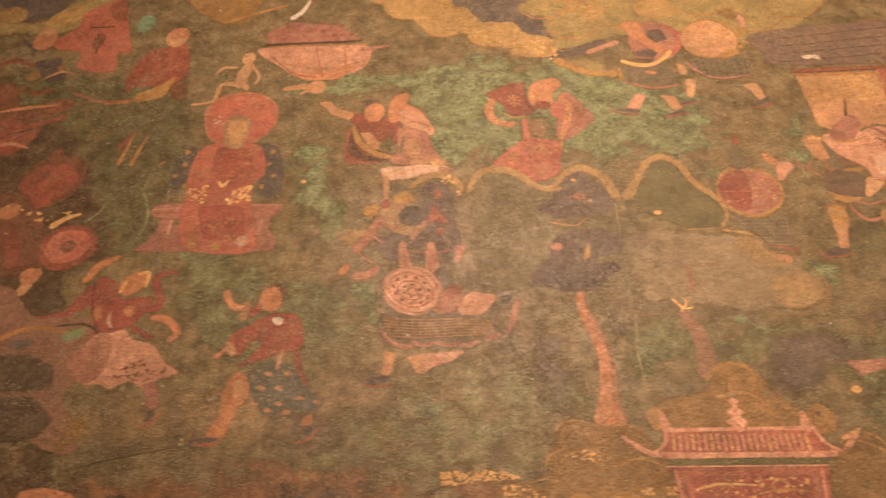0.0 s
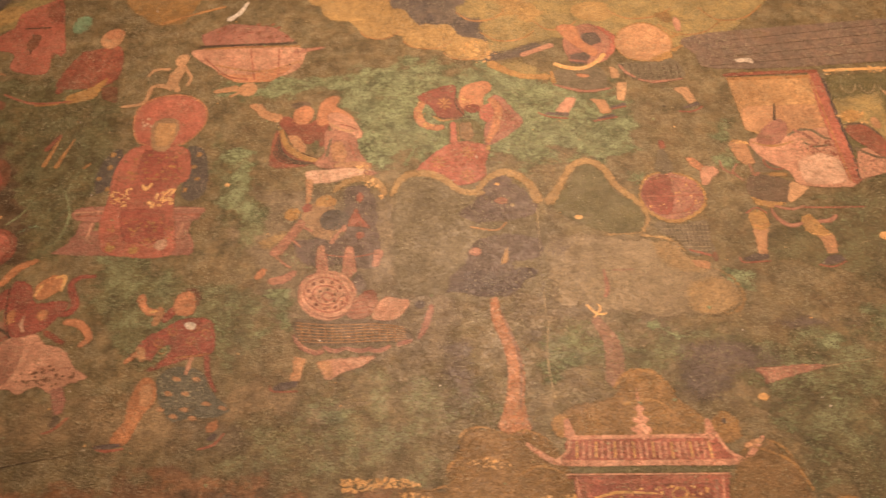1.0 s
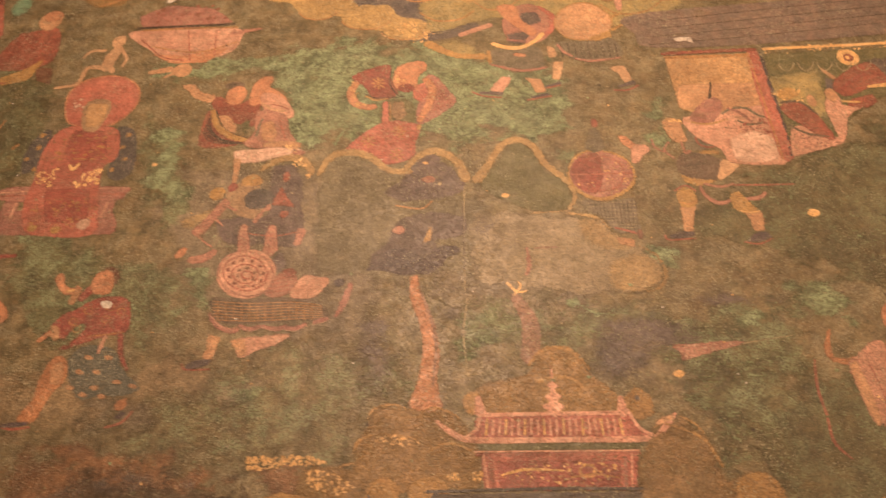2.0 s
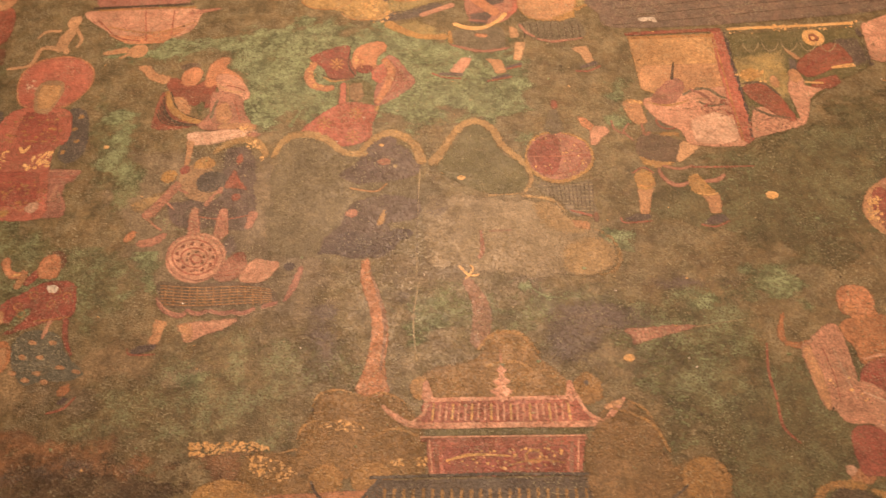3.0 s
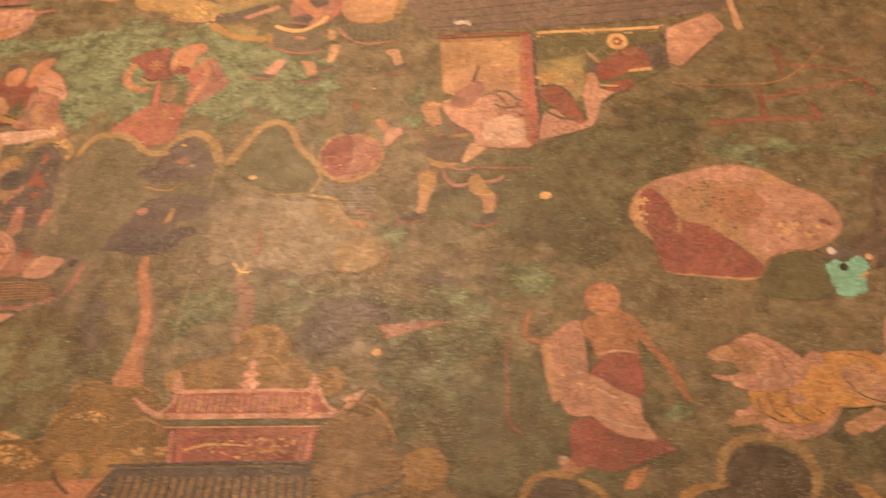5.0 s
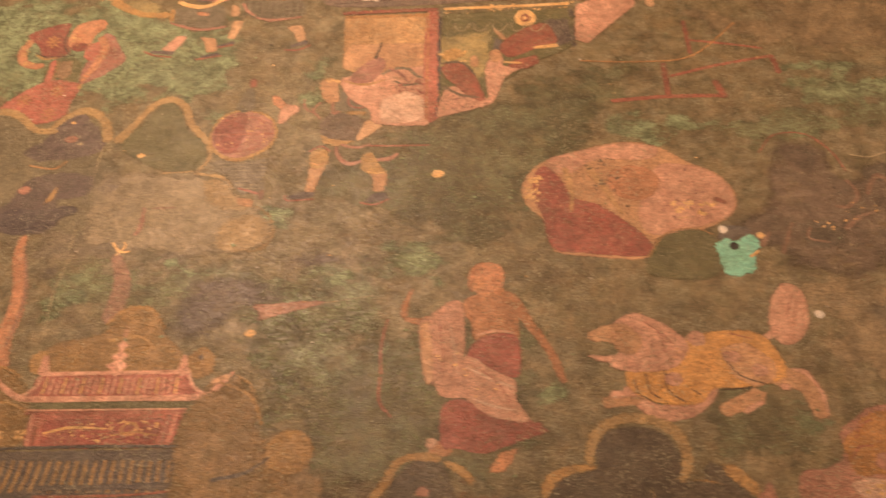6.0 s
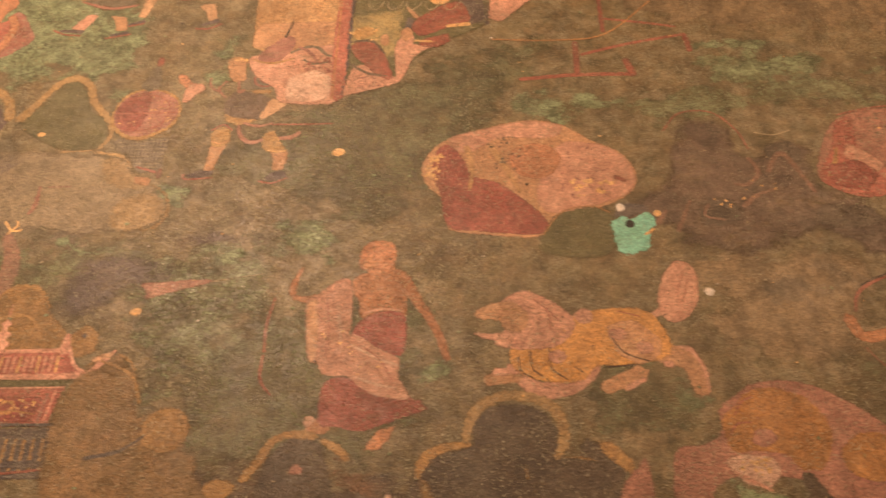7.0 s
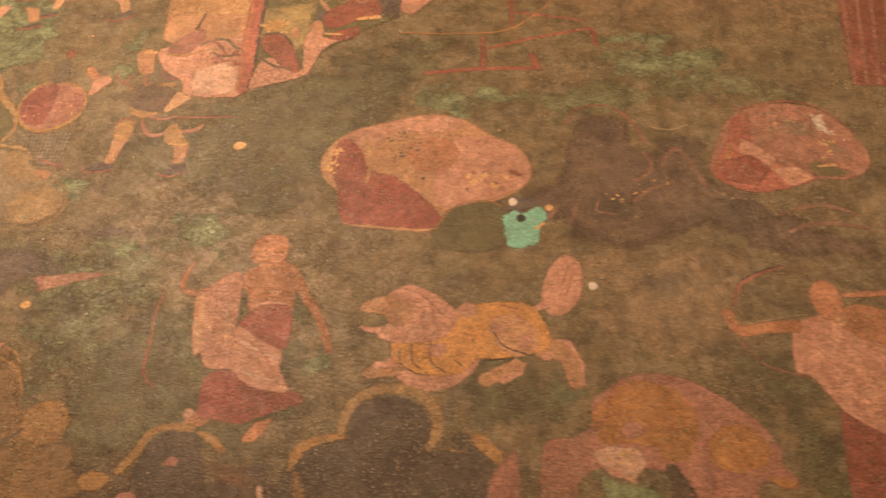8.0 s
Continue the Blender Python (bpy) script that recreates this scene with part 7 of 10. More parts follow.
motif.add("r", SHADOW_BROWN, patch((186.5, 113.7), (188.5, 115.4), (192.7, 114.2), (195.7, 112.4), (194.8, 109.9), (192.7, 107.3), (189.5, 107.6), (186.1, 110.1)))
motif.add("r", SKIN, patch((185.2, 123.7), (187.0, 125.2), (188.9, 124.1), (189.1, 121.2), (189.4, 118.5), (187.2, 118.0), (186.0, 119.8)))
motif.add("r", OCHRE, stroke((0.41, 0.69, ), (185.9, 124.6), (187.8, 124.8), (190.1, 123.1), (195.4, 123.1)))
motif.add("r", FADED_ROSE, stroke((0.53, ), (182.3, 119.4), (182.7, 116.9), (184.4, 115.6)))
motif.add("r", FADED_ROSE, stroke((0.53, ), (185.7, 118.3), (184.4, 116.2), (186.0, 113.7)))
motif.add("r", FADED_ROSE, stroke((0.53, 0.79, ), (188.2, 118.1), (188.4, 115.1), (189.4, 115.6)))
motif.add("r", LINE_RED, stroke((0.40, ), (196.3, 118.4), (195.8, 120.1), (194.2, 120.9), (192.3, 120.3), (191.3, 118.7), (191.8, 117.1), (193.4, 116.3), (195.3, 116.8), (196.3, 118.4)))
motif.add("r", DUSTY_ROSE, stroke((0.40, ), (192.4, 119.1), (192.4, 118.5), (192.7, 117.9), (193.1, 117.5), (193.6, 117.3), (194.2, 117.4), (194.7, 117.8), (195.1, 118.3), (195.3, 118.9)))
motif.add("r", OCHRE, stroke((1.19, 1.45, ), (191.4, 115.0), (194.9, 114.8)))
motif.add("r", OCHRE, patch((185.9, 111.3), (186.9, 109.2), (190.2, 108.0), (194.0, 107.6), (189.9, 106.0), (186.7, 107.2)))
motif.add("r", PALE_SKIN, patch((195.2, 113.1), (198.5, 111.2), (196.3, 109.1), (193.7, 107.2), (193.3, 108.4)))
motif.add("r", FADED_ROSE, stroke((0.73, 1.10, 0.85, ), (189.5, 106.5), (190.0, 104.0), (192.1, 101.8), (194.8, 102.4)))
motif.add("r", FADED_ROSE, stroke((0.75, ), (190.4, 106.7), (193.5, 105.8), (196.0, 106.5)))
motif.add("r", FADED_ROSE, stroke((0.74, 1.23, 0.74, ), (196.7, 102.4), (200.0, 102.7), (201.6, 104.0)))
motif.add("r", LINE_RED, stroke((0.38, ), (195.9, 106.1), (201.0, 105.8), (207.6, 105.6)))
motif.add("r", LINE_DARK, stroke((0.26, ), (196.8, 111.9), (204.3, 111.0)))
motif.add("r", SKIN, patch((184.6, 101.7), (187.8, 101.5), (186.8, 98.7), (186.1, 95.3), (184.2, 95.4), (184.6, 98.9)))
motif.add("r", OCHRE, patch((184.4, 105.0), (186.6, 106.3), (188.2, 105.1), (188.5, 102.0), (186.8, 100.8), (184.7, 101.4)))
motif.add("r", SKIN, patch((196.1, 99.7), (199.5, 99.5), (199.6, 97.4), (199.0, 94.7), (196.9, 94.8), (197.0, 97.5)))
motif.add("r", OCHRE, patch((194.6, 103.6), (196.5, 104.4), (197.5, 102.6), (198.5, 100.8), (199.4, 99.1), (196.7, 98.9), (194.6, 100.3)))
motif.add("r", LINE_OCHRE, stroke((0.29, ), (184.8, 102.5), (186.4, 101.9), (188.2, 102.6)))
motif.add("r", GOLD, stroke((0.26, ), (195.6, 99.7), (197.8, 99.1), (199.3, 99.5)))
motif.add("r", LINE_RED, stroke((0.30, ), (184.4, 105.3), (186.6, 106.6), (188.4, 105.1)))
motif.add("r", SHOE, patch((180.8, 94.4), (183.9, 95.6), (186.2, 95.2), (186.0, 94.2), (183.1, 93.7)))
motif.add("r", LINE_RED, stroke((0.35, ), (180.6, 94.8), (181.3, 93.6), (186.1, 93.7)))
motif.add("r", SHOE, patch((195.1, 92.4), (197.2, 94.4), (199.3, 94.5), (200.1, 93.2), (197.5, 92.3)))
motif.add("r", LINE_RED, stroke((0.34, ), (194.8, 92.4), (197.2, 91.8), (200.0, 92.9)))
motif.scatter("r", GOLD, patch((186.2, 124.6), (188.7, 124.8), (190.8, 123.0), (187.3, 123.3)), 16, 0.31, 3)
motif.scatter("r", GOLD, patch((164.9, 114.9), (171.4, 117.3), (177.6, 114.2), (176.2, 105.5), (165.4, 106.1)), 26, 0.24, 4)
motif.done()

motif = Motif("painted_pavilion", "open pavilion with buff screens, red posts and rose hangings", "mural building", 206.6, 111.7)
motif.add("roof", ROOF_BROWN, patch((182.9, 158.6), (206.0, 161.1), (256.8, 161.5), (255.7, 151.3), (230.2, 147.2), (189.0, 147.0), (184.0, 152.4)))
motif.add("batten", LINE_DARK, stroke((0.21, ), (186.5, 148.3), (217.8, 150.0), (254.6, 153.0)))
motif.add("batten", LINE_DARK, stroke((0.21, ), (187.4, 151.0), (218.2, 153.0), (255.3, 155.8)))
motif.add("batten", LINE_DARK, stroke((0.21, ), (188.3, 153.7), (218.7, 156.0), (256.0, 158.6)))
motif.add("batten", LINE_DARK, stroke((0.21, ), (189.2, 156.5), (219.1, 159.1), (256.8, 161.5)))
motif.add("pole", PALE_SKIN, stroke((2.27, 1.51, 2.02, ), (256.5, 159.4), (256.4, 151.2), (256.4, 143.5)))
motif.add("hanging", ROSE, panel((240.1, 144.4), (251.2, 149.3), (253.5, 144.0), (248.6, 139.4), (241.4, 132.1), (238.8, 133.3)))
motif.add("screen", OLIVE, panel((210.7, 143.5), (239.1, 143.7), (238.6, 131.2), (229.6, 126.8), (222.0, 120.8), (219.9, 116.2), (209.1, 112.9)))
motif.add("screen", CLOUD_SHADE, panel((209.9, 136.3), (221.6, 138.0), (220.9, 130.7), (220.3, 125.7), (216.8, 119.2), (208.9, 126.4)))
motif.add("screen", BUFF, panel((189.4, 143.9), (208.0, 143.7), (207.4, 125.7), (195.6, 124.3), (189.7, 127.7)))
motif.add("screen", SKIN, patch((190.4, 134.8), (207.6, 134.3), (207.3, 126.2), (201.6, 125.8), (189.7, 127.7)))
motif.add("hanging", ROSE, patch((189.6, 124.7), (195.8, 125.6), (201.8, 126.6), (207.7, 126.2), (208.3, 112.4), (204.5, 110.8), (196.8, 111.9), (195.7, 115.4), (191.5, 119.2)))
motif.add("hanging", PEACH, patch((197.9, 118.3), (203.4, 120.3), (207.1, 117.8), (206.8, 112.5), (203.3, 111.5), (197.9, 112.2)))
motif.add("hanging", DUSTY_ROSE, patch((191.2, 124.6), (193.1, 127.5), (195.3, 129.7), (197.8, 130.5), (198.7, 127.8), (196.2, 123.7), (193.0, 122.9)))
motif.add("pattern", OCHRE, stroke((0.55, 0.83, 0.55, ), (190.2, 124.0), (194.2, 122.7), (198.7, 123.8)))
motif.add("pattern", TUNIC, stroke((0.70, 0.99, 0.70, ), (197.9, 125.5), (200.9, 127.0), (203.6, 126.5), (205.3, 124.4), (207.0, 124.0)))
motif.add("pattern", TUNIC, stroke((0.55, 0.82, 0.55, ), (200.7, 123.4), (202.7, 122.0), (206.2, 122.4)))
motif.add("pattern", DUSTY_ROSE, stroke((0.56, 0.84, 0.56, ), (199.5, 127.1), (202.0, 125.2), (203.5, 122.6)))
motif.scatter("pattern", CRIMSON, patch((200.5, 122.4), (207.7, 123.9), (207.7, 118.5), (201.6, 119.5)), 60, 0.36, 3)
motif.add("finial", LINE_DARK, stroke((0.29, 0.72, ), (197.8, 135.2), (196.5, 130.3)), under='roof')
motif.add("post", RED, stroke((2.49, 3.18, 3.18, 2.76, ), (208.8, 144.4), (208.4, 133.2), (208.2, 122.9), (208.1, 112.4)))
motif.add("moulding", LINE_OCHRE, stroke((0.28, ), (207.8, 144.1), (207.6, 133.3), (207.3, 123.0), (207.1, 112.1)), under='post')
motif.add("moulding", PLUM_DARK, stroke((0.55, 0.97, 0.97, 0.55, ), (210.5, 144.3), (210.0, 133.1), (209.8, 122.8), (209.0, 112.6)), under='post')
motif.add("hanging", ROSE, patch((210.6, 119.6), (213.2, 121.0), (215.5, 118.3), (219.9, 117.1), (219.9, 115.6), (210.4, 112.8), (209.1, 112.2)))
motif.add("hanging", DULL_RED, patch((210.5, 127.0), (213.7, 128.0), (216.7, 125.1), (218.5, 119.4), (219.0, 116.4), (215.8, 117.8), (213.2, 121.2), (211.0, 123.7)))
motif.add("pattern", SHADOW_BROWN, stroke((0.57, 0.85, 0.57, ), (210.4, 127.7), (214.6, 127.7), (217.3, 123.8)))
motif.add("pattern", SHADOW_BROWN, stroke((0.54, 0.81, 0.54, ), (210.7, 121.1), (213.8, 118.6), (217.8, 117.6)))
motif.add("hanging", ROSE, patch((219.4, 125.8), (221.3, 129.7), (223.2, 128.9), (223.2, 126.2), (227.2, 125.6), (223.5, 123.1), (221.3, 117.7), (219.8, 116.4), (219.4, 120.9)))
motif.add("hanging", PLUM, patch((232.1, 139.8), (238.4, 140.4), (238.3, 131.9), (234.5, 131.7), (233.7, 136.8)))
motif.add("hanging", DULL_RED, patch((222.7, 132.3), (227.0, 136.4), (232.5, 139.0), (234.6, 135.8), (234.7, 132.3), (230.9, 131.2), (226.8, 129.3), (224.1, 128.8)))
motif.add("hanging", DULL_RED, patch((225.0, 127.7), (230.3, 129.2), (230.6, 126.7), (227.9, 125.1), (224.1, 125.8)))
motif.add("hanging", NIGHT, patch((221.7, 135.0), (223.7, 134.0), (222.6, 130.4), (221.1, 131.0)))
motif.add("pattern", CRIMSON, stroke((0.59, 1.18, 0.59, ), (224.2, 130.8), (228.1, 134.0), (232.3, 136.2)))
motif.add("ornament", SKIN, oval(221.7, 129.3, 1.3, 2.1, -2))
motif.add("ornament", OCHRE, patch((210.7, 131.2), (213.6, 132.6), (215.6, 130.0), (212.8, 128.2), (210.6, 128.8)))
motif.add("ornament", SKIN, oval(217.2, 127.9, 1.0, 1.9, -2))
motif.add("ornament", GOLD, stroke((0.73, 1.17, ), (230.0, 131.3), (234.7, 131.8)))
motif.add("ornament", GOLD, stroke((0.57, ), (223.4, 127.3), (226.9, 126.9)))
motif.add("ornament", SKIN, stroke((0.89, 1.33, ), (221.9, 137.6), (223.8, 134.3)))
motif.add("ornament", GOLD, oval(228.8, 140.7, 2.3, 2.6, -2))
motif.add("ornament", DULL_RED, oval(228.8, 140.7, 1.2, 1.3, -2))
motif.add("ornament", GOLD, oval(228.7, 140.6, 0.5, 0.6, -2))
motif.add("frieze", LINE_OCHRE, stroke((0.93, ), (189.5, 143.7), (207.7, 143.2)), under='screen')
motif.add("frieze", GOLD, stroke((0.94, 0.78, 0.94, ), (211.5, 144.9), (227.4, 144.7), (238.5, 144.9)), under='screen')
motif.add("lintel", DULL_RED, stroke((1.25, 1.25, ), (189.0, 145.0), (199.1, 145.1), (209.7, 144.9)))
motif.add("post", PLUM, stroke((1.17, 1.46, ), (239.0, 143.3), (238.4, 131.6)))
motif.add("pattern", LINE_PALE, stroke((0.22, ), (213.6, 140.1), (213.6, 139.0), (213.8, 138.2), (214.2, 137.6), (214.7, 137.4), (215.3, 137.5), (215.9, 138.0), (216.4, 138.8), (216.9, 139.8)))
motif.add("pattern", LINE_PALE, stroke((0.22, ), (217.6, 139.8), (217.7, 138.7), (217.8, 137.9), (218.2, 137.3), (218.7, 137.1), (219.3, 137.3), (219.9, 137.7), (220.5, 138.5), (221.0, 139.6)))
motif.add("pattern", LINE_PALE, stroke((0.22, ), (221.7, 139.5), (221.7, 138.4), (221.9, 137.6), (222.2, 137.1), (222.7, 136.8), (223.3, 137.0), (223.9, 137.5), (224.5, 138.3), (225.0, 139.3)))
motif.add("pattern", LINE_PALE, stroke((0.22, ), (225.7, 139.2), (225.7, 138.2), (225.9, 137.3), (226.2, 136.8), (226.7, 136.6), (227.3, 136.7), (227.9, 137.2), (228.5, 138.0), (229.0, 139.0)))
motif.add("pattern", LINE_PALE, stroke((0.22, ), (229.7, 138.9), (229.7, 137.9), (229.9, 137.1), (230.2, 136.5), (230.7, 136.3), (231.2, 136.4), (231.9, 136.9), (232.5, 137.7), (233.1, 138.7)))
# gold specks on the gilding include glints painted as bright dabs
motif.scatter("gilding_fleck", GOLD, patch((211.1, 145.3), (239.9, 145.5), (239.1, 143.0), (211.1, 143.1)), 50, 0.38, 5)
motif.scatter("gilding_fleck", GOLD, patch((210.1, 131.8), (215.9, 132.4), (215.5, 127.7), (210.2, 128.0)), 22, 0.35, 8)
motif.scatter("gilding_fleck", DUSTY_ROSE, patch((210.8, 118.3), (214.8, 118.1), (219.8, 115.9), (210.3, 113.2)), 40, 0.30, 9)

motif = Motif("paint_loss", "cluster of pale chips on the pavilion roof", "paint loss", 194.8, 149.2, group="plaster chips")
motif.add("chip", CHALK, patch((192.4, 150.1), (194.4, 150.4), (196.5, 150.2), (196.7, 148.3), (195.1, 149.2), (193.3, 148.9)))

# ---- the temple among bushes ----
motif = Motif("painted_bush", "rounded ochre bush under the tree trunk", "mural bush", 132.3, 49.7)
motif.add("foliage", OCHRE_DARK, patch((124.2, 52.2), (124.1, 56.1), (126.0, 58.9), (126.6, 61.7), (130.4, 62.5), (135.1, 61.6), (138.7, 61.5), (142.4, 58.4), (144.3, 54.6), (144.4, 48.2), (139.2, 48.1), (132.4, 47.8), (124.8, 46.5), (121.8, 50.0)))
motif.add("highlight", OCHRE, stroke((0.29, 0.77, 0.58, 0.19, ), (126.1, 59.8), (127.2, 61.9), (130.4, 62.5), (133.7, 61.3)), under='foliage')
motif.add("highlight", OCHRE, stroke((0.28, 0.75, 0.57, 0.19, ), (134.7, 60.6), (136.9, 61.7), (140.1, 60.6), (142.4, 58.2)), under='foliage')
motif.add("highlight", OCHRE, stroke((0.28, 0.74, 0.55, 0.18, ), (126.9, 56.0), (129.9, 57.2), (133.5, 56.7), (135.4, 55.3)), under='foliage')
motif.add("highlight", OCHRE, stroke((0.28, 0.74, 0.56, 0.19, ), (124.0, 53.9), (124.8, 56.3), (126.8, 57.3), (128.2, 56.9)), under='foliage')
motif.add("highlight", OCHRE, stroke((0.27, 0.72, 0.54, 0.18, ), (135.5, 54.0), (139.0, 55.6), (142.5, 54.5), (144.1, 52.6)), under='foliage')
motif.add("highlight", OCHRE, stroke((0.27, 0.72, 0.54, 0.18, ), (121.1, 49.2), (121.6, 51.8), (124.1, 52.8), (126.9, 51.8)), under='foliage')
motif.scatter("gold_fleck", GOLD, patch((127.3, 56.4), (130.4, 57.5), (135.4, 55.7), (131.9, 55.4)), 34, 0.24, 3)

motif = Motif("painted_bush", "ochre bush rising behind the temple roof", "mural bush", 156.8, 59.8)
motif.add("foliage", OCHRE_DARK, patch((142.4, 61.3), (143.2, 64.3), (146.0, 66.2), (152.5, 67.4), (154.1, 71.0), (157.4, 72.2), (160.9, 71.3), (163.6, 66.7), (166.6, 63.8), (168.0, 59.4), (162.1, 57.7), (146.0, 59.3)))
motif.add("highlight", OCHRE, stroke((0.76, 1.13, 0.76, ), (153.1, 68.8), (155.4, 71.4), (160.0, 71.6), (163.2, 67.5)), under='foliage')
motif.add("highlight", OCHRE, oval(143.3, 62.3, 1.6, 2.2, -2), under='foliage')
motif.add("foliage", OCHRE, patch((167.8, 62.5), (170.3, 64.4), (172.4, 62.6), (172.7, 59.2), (169.7, 58.2), (167.7, 59.4)))
motif.add("highlight", OCHRE, stroke((0.92, 0.74, ), (154.3, 65.8), (159.0, 66.5), (161.8, 64.5)), under='foliage')
motif.add("shade", PLUM_DARK, oval(170.1, 62.2, 0.6, 0.6, -2))

motif = Motif("painted_bush", "tall brown bush beside the temple", "mural bush", 174.6, 45.7)
motif.add("foliage", BUSH_BROWN, oval(174.1, 54.9, 3.6, 3.3, -2))
motif.add("foliage", BUSH_BROWN, oval(177.0, 51.6, 3.4, 3.6, -2))
motif.add("foliage", BUSH_BROWN, oval(171.0, 50.1, 3.4, 3.5, -2))
motif.add("foliage", BUSH_BROWN, oval(177.2, 46.4, 3.7, 3.4, -2))
motif.add("foliage", BUSH_BROWN, oval(172.1, 45.8, 3.3, 3.0, -2))
motif.add("highlight", OCHRE, stroke((0.26, 0.53, 0.26, ), (171.4, 56.7), (174.5, 58.2), (177.3, 56.5)), under='foliage')
motif.add("highlight", OCHRE, stroke((0.26, 0.52, 0.26, ), (174.5, 53.5), (177.5, 55.1), (180.0, 53.3)), under='foliage')
motif.add("highlight", OCHRE, stroke((0.25, 0.51, 0.25, ), (174.5, 48.2), (177.7, 49.7), (180.4, 48.0)), under='foliage')
motif.add("foliage", BUSH_BROWN, patch((168.1, 51.1), (170.5, 53.7), (176.0, 59.1), (178.4, 57.1), (180.1, 52.9), (180.3, 47.2), (180.6, 41.4), (169.2, 41.7)))
motif.add("highlight", OCHRE, stroke((0.53, 0.70, ), (176.2, 58.9), (178.8, 56.9), (180.1, 52.9)), under='foliage')

motif = Motif("painted_bush", "round orange brown bush at the temple corner", "mural bush", 184.1, 42.9)
motif.add("foliage", BUSH_BROWN, patch((178.9, 46.4), (182.7, 49.0), (186.2, 49.6), (188.9, 46.5), (189.4, 42.7), (187.4, 38.8), (177.0, 39.1)))
motif.add("highlight", OCHRE, oval(186.0, 46.1, 3.5, 3.1, -2), under='foliage')

motif = Motif("painted_bush", "low orange bushes with gold flecks", "mural bush", 122.5, 44.9)
motif.add("foliage", OCHRE_DARK, patch((115.1, 48.5), (116.3, 52.0), (119.7, 52.8), (125.1, 51.7), (127.2, 48.1), (125.2, 43.1), (116.7, 43.4)))
motif.add("foliage", OCHRE, patch((108.2, 43.7), (109.2, 47.4), (113.3, 48.8), (117.8, 47.6), (120.1, 43.3)))
motif.add("foliage", OCHRE, oval(129.0, 47.9, 2.8, 2.6, -2))
motif.add("foliage", OCHRE, oval(136.1, 47.8, 3.3, 2.6, -2))
motif.add("foliage", ORANGE, patch((118.9, 45.7), (127.4, 46.0), (139.3, 46.2), (139.5, 41.9), (119.4, 42.5)))
motif.add("twig", LINE_DARK, stroke((0.43, ), (126.8, 47.7), (127.9, 45.7), (130.2, 43.8)), under='foliage')
motif.scatter("gold_fleck", GOLD, patch((116.3, 52.0), (119.8, 51.9), (125.4, 49.0), (122.1, 47.9), (117.6, 49.3)), 70, 0.3, 6)
motif.scatter("gold_fleck", GOLD, patch((107.0, 54.6), (117.7, 54.2), (120.6, 52.8), (107.4, 52.3)), 130, 0.36, 7)
motif.scatter("gold_fleck", GOLD, patch((139.1, 50.8), (144.3, 51.0), (144.4, 49.7), (139.2, 49.6)), 30, 0.3, 8)

motif = Motif("painted_shadow_field", "dark grey patch of ground beside the bushes", "mural ground", 90.7, 48.5, whole=True, kind="structure")
motif.add("f", PLUM_SMEAR, patch((75.0, 53.5), (87.4, 53.9), (100.5, 51.7), (100.4, 48.2), (89.2, 47.7), (77.1, 47.2)))
motif.done()

motif = Motif("painted_temple", "small red temple with curved roofs and a dark lower roof", "mural building", 156.1, 43.8)
motif.add("wall", RED, panel((144.3, 53.9), (168.9, 53.3), (167.6, 47.3), (144.7, 47.9)))
motif.add("gap", OLIVE, panel((143.6, 55.8), (170.6, 55.0), (169.2, 53.2), (144.3, 53.9)))
motif.add("frame", LINE_RED, stroke((0.52, ), (143.6, 53.6), (169.0, 52.9)), under='wall')
motif.add("frame", ROSE_LINE, stroke((0.26, ), (143.4, 54.1), (169.1, 53.4)), under='wall')
motif.add("frame", ROSE_LINE, stroke((0.26, ), (144.8, 53.5), (145.2, 48.2)), under='wall')
motif.add("frame", ROSE_LINE, stroke((0.25, ), (167.8, 52.9), (167.0, 47.5)), under='wall')
motif.add("frame", DULL_RED, stroke((0.68, ), (145.7, 52.9), (146.1, 48.3)), under='wall')
motif.add("frame", DUSTY_ROSE, stroke((0.67, ), (166.7, 52.4), (166.1, 47.5)), under='wall')
motif.add("panel", CRIMSON, panel((146.8, 52.4), (157.4, 52.2), (157.2, 48.1), (147.1, 48.3)), under='wall')
motif.add("panel", CRIMSON, panel((158.2, 52.1), (166.0, 52.0), (165.5, 48.0), (158.0, 48.1)), under='wall')
motif.add("gilding", GOLD, stroke((0.35, 0.52, 0.26, ), (147.4, 50.2), (151.3, 51.0), (157.1, 50.6)), under='wall')
motif.add("gilding", LINE_OCHRE, oval(160.7, 50.4, 1.4, 1.1, -2), under='wall')
motif.add("gilding", CRIMSON, oval(160.7, 50.4, 1.1, 0.8, -2), under='wall')
motif.add("gilding", LINE_OCHRE, stroke((0.26, ), (158.1, 49.5), (161.5, 49.9), (165.3, 49.2)), under='wall')
motif.scatter("gilding", GOLD, patch((147.4, 51.8), (166.0, 51.6), (165.7, 48.4), (147.4, 48.6)), 60, 0.26, 4)
motif.add("roof", RED, patch((144.0, 60.1), (149.6, 60.3), (162.2, 59.9), (168.1, 59.6), (169.5, 56.9), (171.6, 55.3), (165.4, 55.1), (147.8, 55.6), (142.5, 55.8), (143.8, 57.9)))
motif.add("eave", ROSE_LINE, stroke((0.44, 0.97, 1.06, 0.88, 1.06, 0.97, 0.53, ), (137.2, 59.6), (139.8, 57.4), (143.4, 56.0), (156.6, 55.6), (170.7, 55.3), (173.5, 56.9), (175.7, 59.3)), under='roof')
motif.add("hip", ROSE_LINE, stroke((0.54, ), (144.4, 61.2), (144.1, 58.2), (142.1, 56.4)), under='roof')
